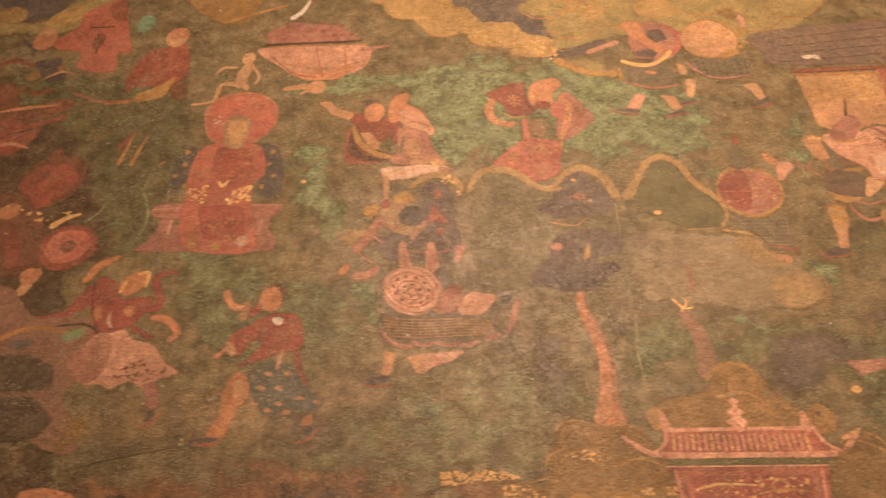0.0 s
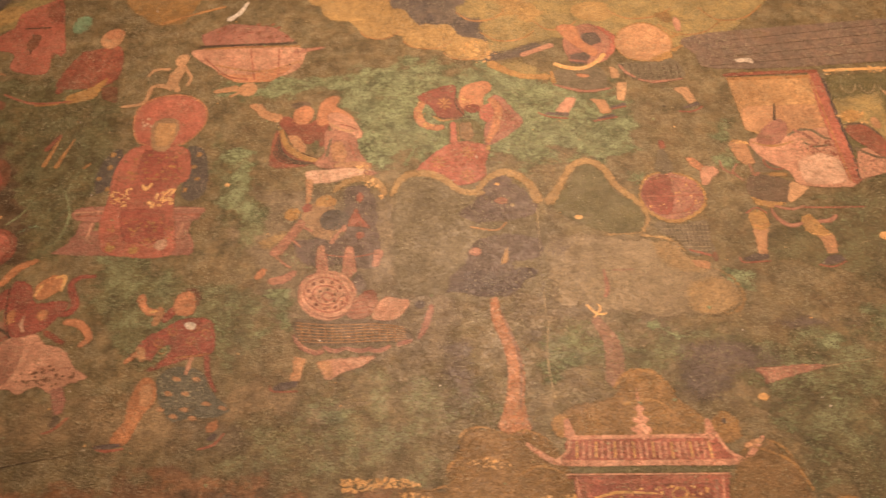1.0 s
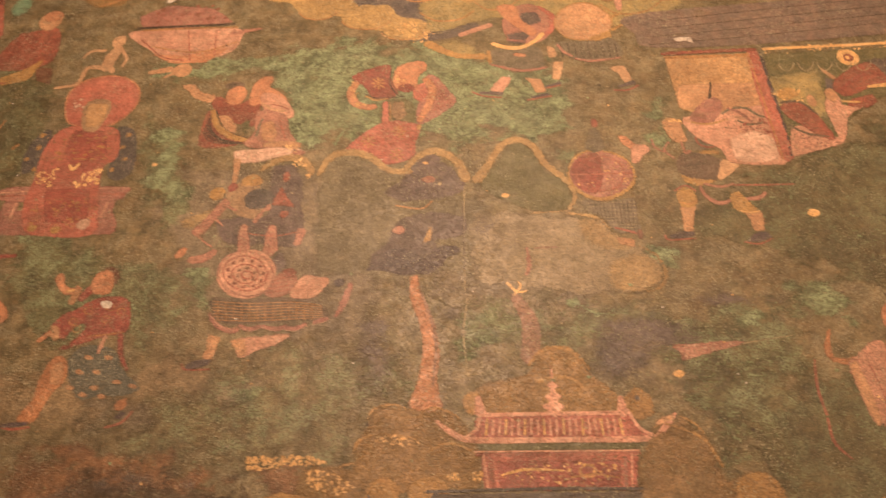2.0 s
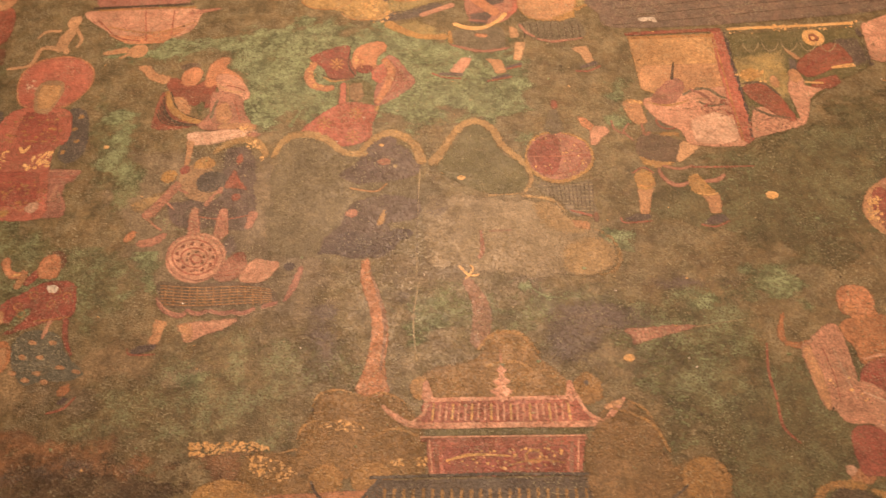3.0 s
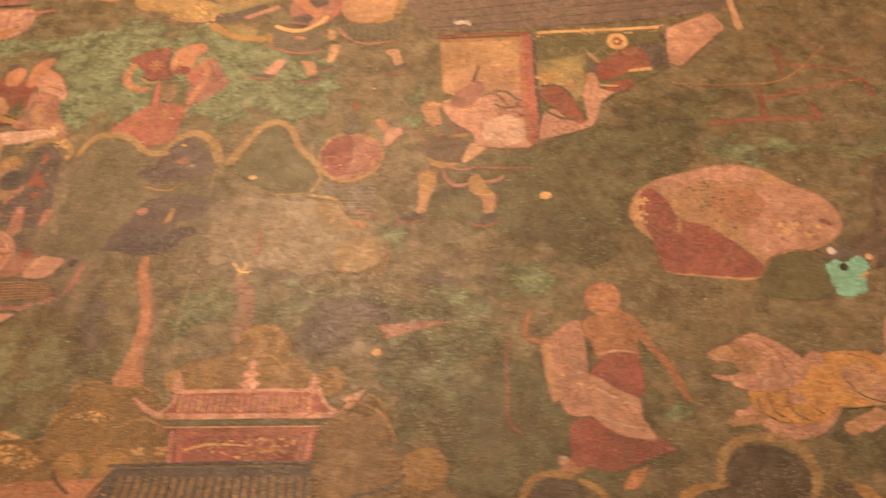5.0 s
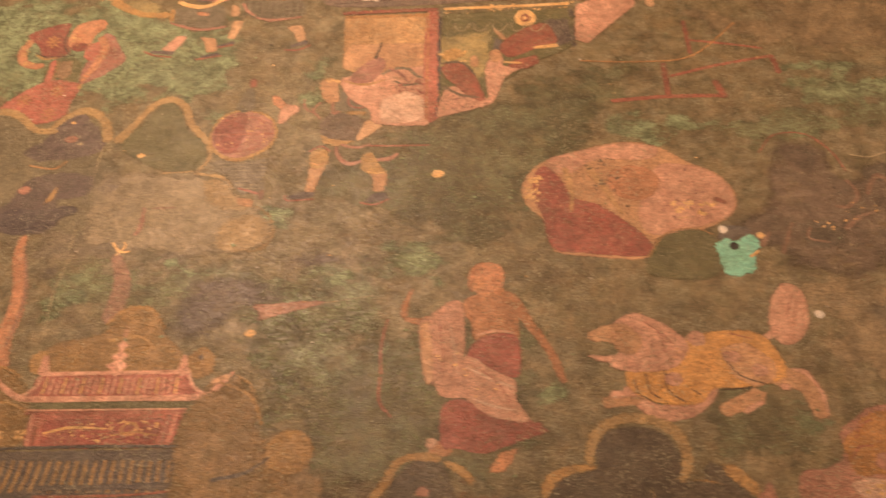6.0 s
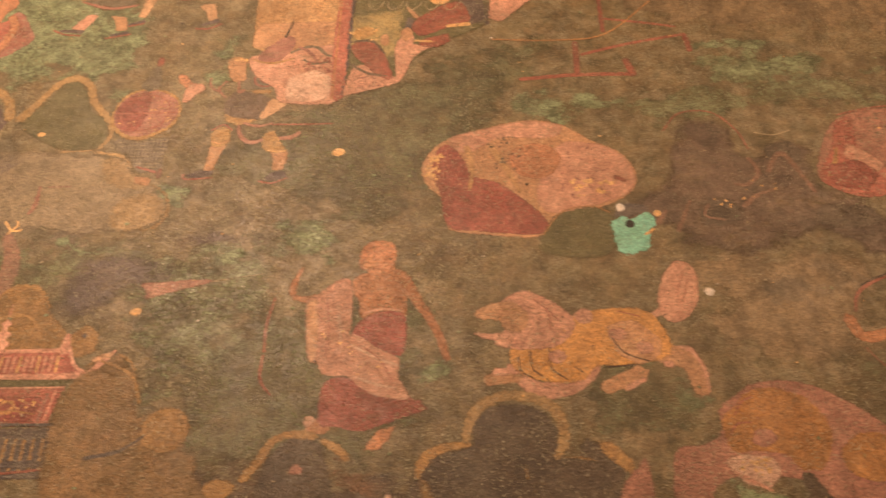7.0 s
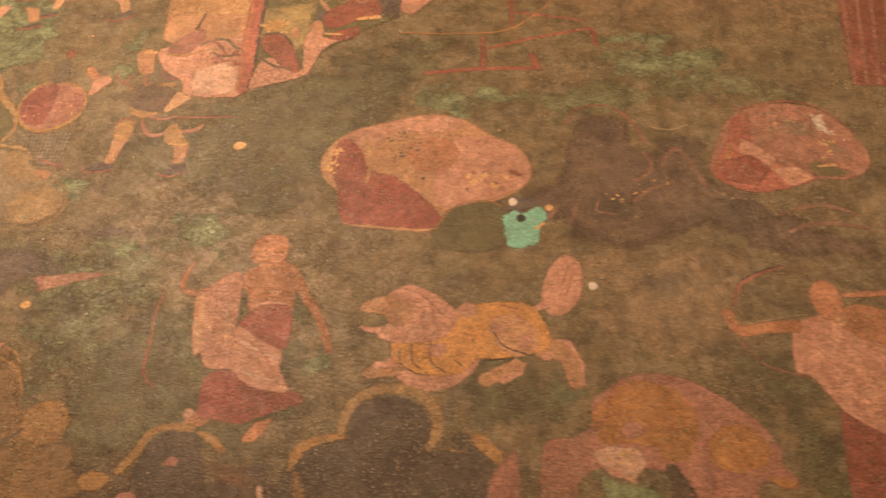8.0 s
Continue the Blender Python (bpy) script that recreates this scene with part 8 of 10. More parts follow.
motif.add("hip", ROSE_LINE, stroke((0.53, ), (168.2, 60.3), (169.6, 57.2), (171.8, 55.6)), under='roof')
motif.add("ridge", ROSE_LINE, stroke((0.72, 0.63, 0.72, ), (144.2, 60.2), (155.9, 60.0), (168.1, 59.7)), under='roof')
motif.add("tile_rib", GOLD, stroke((0.36, ), (145.6, 59.5), (145.3, 56.8)), under='roof')
motif.add("tile_rib", ROSE_LINE, stroke((0.36, ), (146.6, 59.4), (146.4, 56.8)), under='roof')
motif.add("tile_rib", ROSE_LINE, stroke((0.36, ), (147.7, 59.4), (147.4, 56.7)), under='roof')
motif.add("tile_rib", GOLD, stroke((0.36, ), (148.7, 59.3), (148.4, 56.7)), under='roof')
motif.add("tile_rib", ROSE_LINE, stroke((0.36, ), (149.7, 59.3), (149.4, 56.7)), under='roof')
motif.add("tile_rib", ROSE_LINE, stroke((0.36, ), (150.7, 59.3), (150.5, 56.6)), under='roof')
motif.add("tile_rib", GOLD, stroke((0.36, ), (151.7, 59.2), (151.5, 56.6)), under='roof')
motif.add("tile_rib", ROSE_LINE, stroke((0.35, ), (152.7, 59.2), (152.5, 56.5)), under='roof')
motif.add("tile_rib", ROSE_LINE, stroke((0.35, ), (153.7, 59.1), (153.6, 56.5)), under='roof')
motif.add("tile_rib", GOLD, stroke((0.35, ), (154.7, 59.1), (154.6, 56.5)), under='roof')
motif.add("tile_rib", ROSE_LINE, stroke((0.35, ), (155.7, 59.1), (155.6, 56.4)), under='roof')
motif.add("tile_rib", ROSE_LINE, stroke((0.35, ), (156.7, 59.0), (156.6, 56.4)), under='roof')
motif.add("tile_rib", GOLD, stroke((0.35, ), (157.8, 59.0), (157.7, 56.4)), under='roof')
motif.add("tile_rib", ROSE_LINE, stroke((0.35, ), (158.8, 59.0), (158.7, 56.3)), under='roof')
motif.add("tile_rib", ROSE_LINE, stroke((0.35, ), (159.8, 58.9), (159.7, 56.3)), under='roof')
motif.add("tile_rib", GOLD, stroke((0.35, ), (160.8, 58.9), (160.7, 56.2)), under='roof')
motif.add("tile_rib", ROSE_LINE, stroke((0.35, ), (161.8, 58.8), (161.8, 56.2)), under='roof')
motif.add("tile_rib", ROSE_LINE, stroke((0.35, ), (162.8, 58.8), (162.8, 56.2)), under='roof')
motif.add("tile_rib", GOLD, stroke((0.35, ), (163.8, 58.8), (163.8, 56.1)), under='roof')
motif.add("tile_rib", ROSE_LINE, stroke((0.35, ), (164.8, 58.7), (164.8, 56.1)), under='roof')
motif.add("tile_rib", ROSE_LINE, stroke((0.35, ), (165.8, 58.7), (165.8, 56.1)), under='roof')
motif.add("tile_rib", GOLD, stroke((0.35, ), (166.8, 58.7), (166.9, 56.0)), under='roof')
motif.add("finial", ROSE_LINE, stroke((0.27, 0.46, 1.09, 2.37, ), (156.8, 68.6), (156.7, 65.7), (156.6, 62.9), (156.5, 60.2)), under='roof')
motif.add("finial", ROSE_LINE, oval(156.7, 64.9, 0.9, 0.5, -2), under='roof')
motif.add("finial", ROSE_LINE, oval(156.6, 62.9, 1.4, 0.7, -2), under='roof')
motif.add("finial", ROSE_LINE, oval(156.5, 61.2, 1.8, 0.7, -2), under='roof')
motif.add("ridge_end", ROSE_LINE, stroke((0.73, 2.00, ), (144.3, 63.4), (144.6, 60.5)), under='roof')
motif.add("ridge_end", ROSE_LINE, stroke((0.71, 1.96, ), (167.4, 62.5), (167.4, 59.6)), under='roof')
motif.add("hook", SKIN, stroke((0.88, 1.42, ), (172.5, 57.7), (175.1, 58.7)), under='roof')
motif.add("lower_roof", ROOF_DARK, panel((136.9, 47.6), (173.1, 46.9), (175.9, 42.7), (175.8, 39.1), (132.9, 40.5)))
motif.add("lower_ridge", SLATE, stroke((0.51, ), (135.8, 48.0), (154.6, 47.9), (173.3, 47.2)), under='lower_roof')
motif.add("lower_ridge", ROOF_DARK, stroke((0.68, 0.51, ), (136.7, 47.3), (154.6, 47.0), (173.4, 46.6)), under='lower_roof')
motif.add("lower_hip", SLATE, stroke((0.59, ), (137.4, 47.8), (135.1, 45.3), (132.8, 42.1)), under='lower_roof')
motif.add("lower_hip", SLATE, stroke((0.58, 0.74, 0.50, ), (172.8, 46.9), (174.5, 44.7), (177.5, 42.3)), under='lower_roof')
motif.add("rafter", OCHRE, stroke((0.67, ), (138.1, 46.2), (137.9, 44.0), (137.2, 41.5)), under='lower_roof')
motif.add("rafter", OCHRE, stroke((0.67, ), (139.6, 46.2), (139.3, 44.0), (138.7, 41.5)), under='lower_roof')
motif.add("rafter", OCHRE, stroke((0.67, ), (141.0, 46.1), (140.8, 44.0), (140.2, 41.4)), under='lower_roof')
motif.add("rafter", OCHRE, stroke((0.67, ), (142.4, 46.1), (142.2, 43.9), (141.6, 41.4)), under='lower_roof')
motif.add("rafter", OCHRE, stroke((0.67, ), (143.9, 46.0), (143.7, 43.9), (143.1, 41.3)), under='lower_roof')
motif.add("rafter", OCHRE, stroke((0.67, ), (145.3, 46.0), (145.1, 43.8), (144.6, 41.3)), under='lower_roof')
motif.add("rafter", OCHRE, stroke((0.67, ), (146.7, 45.9), (146.6, 43.8), (146.1, 41.3)), under='lower_roof')
motif.add("rafter", OCHRE, stroke((0.67, ), (148.1, 45.9), (148.0, 43.7), (147.6, 41.2)), under='lower_roof')
motif.add("rafter", OCHRE, stroke((0.67, ), (149.6, 45.8), (149.4, 43.7), (149.1, 41.2)), under='lower_roof')
motif.add("rafter", OCHRE, stroke((0.67, ), (151.0, 45.8), (150.9, 43.6), (150.6, 41.1)), under='lower_roof')
motif.add("rafter", OCHRE, stroke((0.67, ), (152.4, 45.7), (152.3, 43.6), (152.1, 41.1)), under='lower_roof')
motif.add("rafter", OCHRE, stroke((0.67, ), (153.8, 45.7), (153.7, 43.5), (153.6, 41.0)), under='lower_roof')
motif.add("rafter", OCHRE, stroke((0.66, ), (155.2, 45.6), (155.2, 43.5), (155.0, 41.0)), under='lower_roof')
motif.add("rafter", OCHRE, stroke((0.66, ), (156.7, 45.6), (156.6, 43.4), (156.5, 40.9)), under='lower_roof')
motif.add("rafter", OCHRE, stroke((0.66, ), (158.1, 45.6), (158.0, 43.4), (158.0, 40.9)), under='lower_roof')
motif.add("rafter", OCHRE, stroke((0.66, ), (159.5, 45.5), (159.4, 43.3), (159.5, 40.8)), under='lower_roof')
motif.add("rafter", OCHRE, stroke((0.66, ), (160.9, 45.5), (160.9, 43.3), (161.0, 40.8)), under='lower_roof')
motif.add("rafter", OCHRE, stroke((0.66, ), (162.3, 45.4), (162.3, 43.3), (162.4, 40.7)), under='lower_roof')
motif.add("rafter", OCHRE, stroke((0.66, ), (163.7, 45.4), (163.7, 43.2), (163.9, 40.7)), under='lower_roof')
motif.add("rafter", OCHRE, stroke((0.66, ), (165.1, 45.3), (165.1, 43.2), (165.4, 40.6)), under='lower_roof')
motif.add("rafter", OCHRE, stroke((0.66, ), (166.5, 45.3), (166.5, 43.1), (166.9, 40.6)), under='lower_roof')
motif.add("rafter", OCHRE, stroke((0.66, ), (167.9, 45.2), (168.0, 43.1), (168.3, 40.6)), under='lower_roof')
motif.add("rafter", OCHRE, stroke((0.66, ), (169.3, 45.2), (169.4, 43.0), (169.8, 40.5)), under='lower_roof')
motif.add("rafter", OCHRE, stroke((0.66, ), (170.7, 45.1), (170.8, 43.0), (171.3, 40.5)), under='lower_roof')
motif.add("rafter", OCHRE, stroke((0.66, ), (172.1, 45.1), (172.2, 42.9), (172.7, 40.4)), under='lower_roof')
motif.add("lower_eave", ROOF_DARK, stroke((0.85, 1.19, 1.02, 0.42, ), (148.0, 41.7), (170.0, 41.5), (177.5, 42.4), (182.7, 45.4)), under='lower_roof')
motif.add("lower_eave", LINE_RED, stroke((0.34, ), (148.4, 40.5), (163.6, 40.3), (173.4, 41.3)), under='lower_roof')

motif = Motif("painted_banner", "faded pink pointed banner lying on the grass", "mural banner", 181.5, 68.8)
motif.add("cloth", FADED_ROSE, patch((177.6, 71.6), (181.9, 71.7), (185.7, 72.0), (190.0, 71.7), (188.1, 70.9), (183.5, 69.8), (179.0, 68.6), (178.6, 70.0)))
motif.scatter("crumb", PEACH, patch((177.7, 71.3), (184.7, 71.6), (189.2, 71.6), (182.5, 69.6), (179.2, 68.8)), 60, 0.24, 4)
motif.add("pole", LINE_PALE, stroke((0.20, 0.12, ), (189.4, 71.4), (192.8, 71.9), (198.0, 72.6)))

motif = Motif("paint_loss", "small orange chip where the paint has flaked", "paint loss", 177.6, 66.2, group="plaster chips")
motif.add("chip", GOLD, oval(177.6, 66.2, 1.0, 0.7, 2))

motif = Motif("paint_loss", "small orange chip where the paint has flaked", "paint loss", 209.1, 98.5, group="plaster chips")
motif.add("chip", GOLD, oval(209.1, 98.5, 1.2, 0.9, 2))

motif = Motif("paint_loss", "small orange chip where the paint has flaked", "paint loss", 151.5, 106.0, group="plaster chips")
motif.add("chip", GOLD, oval(151.5, 106.0, 0.8, 0.6, 2))

motif = Motif("paint_loss", "small orange chip where the paint has flaked", "paint loss", 79.1, 118.3, group="plaster chips")
motif.add("chip", GOLD, oval(79.1, 118.3, 0.6, 0.5, 2))

motif = Motif("paint_loss", "small orange chip where the paint has flaked", "paint loss", 211.1, 60.9, group="plaster chips")
motif.add("chip", GOLD, oval(211.1, 60.9, 0.4, 0.3, 2))

# ---- robed walker, boulders and beasts ----
motif = Motif("painted_bow", "thin red bow held upright by the robed walker", "mural bow", 198.3, 50.9)
motif.add("stave", LINE_RED, stroke((0.27, 0.44, 0.36, ), (200.3, 68.0), (199.3, 63.0), (199.4, 58.2)))
motif.add("stave", LINE_RED, stroke((0.34, 0.51, 0.26, ), (199.3, 57.7), (199.2, 53.7), (201.1, 51.0)))

motif = Motif("painted_figure", "bald walker in rose and red robes with one bare shoulder", "mural figure", 217.0, 41.5, whole=True)
motif.add("r", BROWN_SKIN, patch((206.7, 45.0), (207.1, 46.7), (208.8, 47.1), (210.9, 45.7), (209.3, 44.4)))
motif.add("r", PEACH, oval(207.3, 46.7, 0.9, 0.9, -2))
motif.add("r", BROWN_SKIN, patch((217.7, 45.0), (220.2, 45.5), (219.4, 43.7), (217.8, 41.9), (215.6, 41.9), (216.4, 43.4)))
motif.add("r", BROWN_SKIN, patch((212.9, 70.9), (214.8, 72.1), (218.2, 72.9), (221.0, 72.4), (222.4, 70.5), (221.9, 66.2), (221.2, 63.2), (214.8, 63.4), (214.1, 66.6), (213.2, 68.2)))
motif.add("r", BROWN_SKIN, stroke((2.09, 1.90, 1.52, 1.33, 1.61, 0.85, ), (221.5, 70.7), (223.4, 66.7), (225.3, 63.5), (226.8, 60.4), (227.6, 57.9), (228.3, 55.6)))
motif.add("r", BROWN_SKIN, stroke((1.00, 1.30, 1.60, ), (203.3, 67.9), (205.4, 67.4), (207.0, 67.7)))
motif.add("r", BROWN_SKIN, stroke((1.54, 1.23, 0.51, ), (203.0, 68.6), (203.3, 70.8), (204.4, 73.5)))
motif.add("r", BROWN_SKIN, patch((215.5, 74.1), (219.6, 74.5), (220.1, 72.2), (217.7, 71.2), (215.1, 72.1)))
motif.add("r", ORANGE, patch((213.8, 74.7), (214.3, 77.0), (215.8, 78.4), (218.3, 78.5), (219.9, 77.3), (220.1, 75.0), (219.1, 72.8), (215.8, 72.8), (214.3, 73.0)))
motif.add("r", BROWN_SKIN, patch((214.0, 74.4), (215.5, 75.5), (217.2, 74.0), (216.4, 72.7), (214.5, 72.8)))
motif.add("r", CRIMSON, patch((214.8, 63.6), (218.0, 64.8), (221.3, 64.2), (221.8, 61.1), (221.0, 56.7), (217.0, 58.4), (213.9, 59.5), (213.0, 61.0)))
motif.add("r", ROSE, stroke((0.49, 0.59, 0.49, ), (214.8, 64.5), (218.0, 65.2), (221.3, 64.6)))
motif.add("r", CRIMSON, patch((209.2, 52.9), (213.5, 53.2), (216.9, 50.8), (222.5, 49.7), (225.1, 48.0), (220.3, 46.4), (215.2, 44.8), (210.9, 45.7), (208.7, 46.2)))
motif.add("r", ROSE, patch((208.1, 56.8), (212.7, 61.0), (217.0, 58.4), (220.6, 56.3), (220.5, 53.4), (222.3, 49.7), (217.8, 50.1), (214.8, 51.6), (212.6, 53.7), (209.2, 53.9)))
motif.add("r", ROSE, patch((205.5, 66.9), (207.3, 68.4), (210.5, 71.0), (212.6, 70.9), (213.0, 66.6), (212.7, 60.5), (212.1, 56.1), (208.6, 56.0), (207.7, 57.0), (206.8, 55.7), (206.0, 58.8)))
motif.add("r", SKIN, patch((205.6, 66.7), (207.0, 67.7), (207.7, 62.7), (207.7, 57.3), (206.8, 55.9), (206.0, 58.8)))
motif.add("r", PEACH, stroke((0.29, 0.58, 0.29, ), (210.6, 66.7), (211.1, 62.6), (211.6, 57.6)))
motif.add("r", PEACH, stroke((0.37, 0.74, 0.37, ), (213.0, 59.0), (217.0, 56.6), (220.5, 55.1)))
motif.add("r", PEACH, stroke((0.27, 0.63, 0.27, ), (213.5, 53.7), (216.9, 52.2), (220.4, 51.4)))
motif.add("r", LINE_RED, stroke((0.19, ), (208.9, 66.8), (209.4, 61.6), (209.0, 57.2)))
motif.add("r", LINE_RED, stroke((0.18, ), (215.2, 58.4), (217.9, 55.9), (219.6, 52.6)))
motif.scatter("r", GOLD, patch((207.0, 62.7), (211.6, 63.6), (219.6, 54.4), (213.5, 53.7)), 16, 0.23, 5)
motif.done()

motif = Motif("painted_boulder", "rose and ochre boulder with a red shaded side", "mural rock", 240.7, 78.2)
motif.add("rock", SKIN, patch((225.2, 90.4), (224.6, 95.0), (228.4, 100.2), (236.8, 103.2), (244.4, 104.6), (250.7, 103.1), (255.8, 99.0), (260.7, 95.8), (262.9, 90.7), (261.1, 86.4), (254.6, 83.3), (247.7, 82.4), (244.6, 78.0), (234.9, 79.0), (229.0, 80.6), (228.2, 86.5)))
motif.add("face", ROSE, patch((249.4, 97.9), (255.7, 98.3), (260.7, 95.4), (262.5, 90.7), (260.7, 86.4), (253.7, 83.9), (246.7, 82.9), (244.9, 87.7)))
motif.add("shade", CRIMSON, patch((228.4, 99.6), (231.6, 97.1), (233.8, 92.0), (238.9, 89.5), (245.9, 81.8), (244.4, 78.6), (234.9, 79.6), (229.0, 81.0), (227.8, 87.8), (226.3, 93.6)))
motif.add("crest", ROSE, patch((229.4, 100.8), (236.8, 102.9), (244.3, 104.3), (250.7, 102.8), (248.4, 100.0), (239.0, 100.5), (232.7, 97.1)), under='rock')
motif.add("glow", ORANGE, oval(245.1, 94.8, 4.7, 4.2, -3), under='rock')
motif.add("streak", BUFF, stroke((1.44, 0.62, ), (232.9, 98.7), (233.6, 93.3), (233.0, 88.8)), under='rock')
motif.add("streak", BUFF, stroke((1.64, 0.82, ), (237.4, 98.5), (239.9, 93.0), (241.9, 87.8)), under='rock')
motif.scatter("gold_edge", GOLD, patch((224.7, 92.4), (226.2, 96.5), (228.5, 97.2), (227.3, 91.0)), 46, 0.4, 3)
motif.scatter("pit", SHADOW_BROWN, patch((234.7, 102.0), (242.2, 103.1), (243.0, 91.6), (237.9, 93.1)), 30, 0.38, 5)
motif.scatter("pit", GOLD, patch((251.1, 90.0), (259.1, 89.6), (257.9, 86.5), (250.8, 86.2)), 20, 0.6, 6)
motif.scatter("pit", DUSTY_ROSE, patch((250.5, 99.2), (261.6, 94.7), (260.9, 87.0), (248.8, 85.0)), 50, 0.35, 9)
motif.add("pit", DULL_RED, oval(259.7, 89.8, 1.4, 0.6, -28))

motif = Motif("painted_hill", "dark olive hummock below the boulder", "mural hill", 251.2, 74.4)
motif.add("slope", OLIVE, patch((244.5, 74.6), (245.2, 79.2), (248.7, 82.9), (253.7, 84.1), (257.5, 82.0), (258.0, 76.4), (253.9, 73.1)), cell=0.008)
motif.add("outline", LINE_OCHRE, stroke((0.20, ), (245.2, 78.3), (248.7, 82.9), (253.7, 84.0), (257.0, 82.5)))

motif = Motif("painted_hill", "dark brown burnt hill with orange flame lines", "mural hill", 282.7, 75.4)
motif.add("slope", BURNT, patch((258.5, 81.7), (263.4, 86.6), (267.3, 93.5), (269.9, 101.9), (273.6, 104.8), (278.9, 104.3), (282.5, 99.9), (283.9, 94.4), (286.4, 98.3), (291.9, 99.4), (294.8, 95.2), (295.1, 88.9), (302.7, 83.6), (310.6, 77.0), (321.5, 75.6), (319.0, 68.0), (303.6, 68.6), (291.0, 74.7), (280.9, 71.5), (271.7, 73.2), (263.6, 77.9)))
motif.add("haze", BURNT, patch((270.1, 101.5), (274.6, 104.1), (279.2, 102.4), (281.9, 97.4), (279.3, 92.2), (273.0, 91.2), (269.9, 95.3)))
motif.add("hollow", BURNT, patch((263.7, 78.8), (268.3, 85.2), (276.4, 86.0), (284.0, 83.8), (292.2, 85.3), (300.1, 81.3), (301.9, 76.5), (290.1, 75.3), (280.0, 77.5), (271.3, 77.3)))
motif.add("hollow", BUSH_DARK, patch((272.2, 84.4), (278.2, 84.7), (280.5, 81.0), (276.3, 78.5), (272.0, 79.2)))
motif.add("hollow", BUSH_DARK, patch((293.1, 82.8), (301.3, 81.8), (303.3, 78.2), (296.2, 76.7), (290.8, 78.7)))
motif.add("hollow", BUSH_DARK, patch((286.5, 95.9), (291.5, 97.2), (293.7, 93.9), (291.8, 91.0), (289.6, 94.1), (286.7, 92.5)))
motif.add("flame", BARK, stroke((0.94, 1.18, 1.06, 0.71, ), (286.2, 89.9), (288.3, 93.4), (290.0, 93.6), (291.6, 89.6), (293.1, 85.0)))
motif.add("flame", BARK, stroke((0.68, 1.02, 0.57, ), (283.3, 93.4), (284.4, 89.9), (281.7, 87.3), (279.8, 87.6)))
motif.add("flame", BARK, stroke((1.12, 0.89, 0.45, ), (280.2, 82.7), (283.2, 85.0), (286.3, 86.1)))
motif.add("flame", BARK, stroke((1.00, 0.67, ), (268.1, 78.2), (271.2, 84.3)))
motif.add("flame", BARK, stroke((1.32, 0.66, ), (264.9, 79.8), (266.8, 82.5)))
motif.add("flame", BARK, stroke((0.54, 0.44, ), (274.2, 83.4), (273.3, 81.0), (276.5, 80.0)))
motif.add("flame", BARK, stroke((0.66, 0.98, 0.66, ), (303.5, 78.5), (311.6, 80.3), (317.8, 77.9)))
motif.add("flame", BARK, stroke((0.64, 1.07, 0.64, ), (304.8, 75.0), (310.5, 76.6), (318.7, 75.3)))
motif.add("flame", LINE_RED, stroke((0.30, ), (269.4, 100.5), (273.1, 104.6), (279.0, 104.5), (282.7, 99.9), (283.9, 95.3)))
motif.add("flame", LINE_PALE, stroke((0.24, ), (285.8, 99.2), (289.1, 98.4), (292.4, 99.4)))
motif.scatter("ember", GOLD, patch((272.2, 84.4), (276.2, 84.8), (287.7, 88.0), (288.5, 86.7), (275.8, 81.8)), 14, 0.29, 3)

motif = Motif("painted_boulder", "dusty pink boulder with flaking red edge", "mural rock", 307.0, 83.8)
motif.add("rock", FADED_ROSE, patch((294.6, 88.7), (297.1, 95.3), (300.5, 100.6), (305.4, 103.2), (311.8, 103.6), (317.6, 101.5), (321.4, 96.6), (323.4, 91.4), (322.3, 87.6), (318.0, 85.6), (312.1, 85.6), (304.7, 83.7), (297.2, 85.7)))
motif.add("face", HAZE, patch((304.9, 101.1), (312.1, 102.6), (317.3, 100.5), (320.8, 94.9), (321.8, 89.6), (316.1, 89.2), (309.7, 91.4), (305.1, 93.6)), under='rock')
motif.add("shade", RED, patch((294.9, 88.7), (298.6, 94.5), (301.3, 101.2), (304.3, 101.3), (303.4, 95.0), (305.7, 90.3), (310.7, 87.9), (312.3, 85.6), (302.1, 83.4), (296.5, 85.8)))
motif.add("streak", ROSE, patch((301.5, 95.8), (304.6, 93.4), (306.8, 90.3), (304.9, 88.5), (302.3, 90.5), (300.3, 92.8)), under='rock')
motif.add("streak", ROSE, patch((305.1, 88.7), (310.0, 88.7), (312.6, 86.1), (307.8, 84.3)), under='rock')
motif.add("streak", OCHRE, stroke((0.93, 1.16, 0.58, ), (299.5, 94.6), (298.2, 91.1), (296.4, 88.4)), under='rock')
motif.add("shade", CRIMSON, patch((296.8, 90.8), (302.6, 91.8), (305.4, 88.4), (302.0, 84.8), (296.9, 86.3)))
motif.add("hollow", OLIVE, patch((311.6, 89.4), (314.3, 89.9), (317.7, 87.9), (320.5, 87.1), (317.2, 86.0), (312.3, 86.4)))
motif.add("chip", GOLD, stroke((0.46, 0.58, ), (313.7, 88.6), (316.8, 88.7)))
motif.add("chip", CHALK, patch((315.4, 99.6), (317.2, 100.5), (317.6, 97.0), (317.9, 95.4), (316.2, 97.1)))
motif.scatter("chip", CHALK, patch((315.4, 101.3), (317.6, 101.5), (318.6, 95.6), (316.2, 95.8)), 14, 0.37, 4)
motif.scatter("chip", GOLD, patch((315.3, 94.7), (318.8, 94.8), (317.2, 90.7), (315.1, 92.1)), 12, 0.41, 6)
motif.add("edge", LINE_RED, stroke((0.30, ), (302.0, 102.5), (307.1, 103.7), (313.0, 104.0), (318.6, 101.4), (322.1, 95.7)))

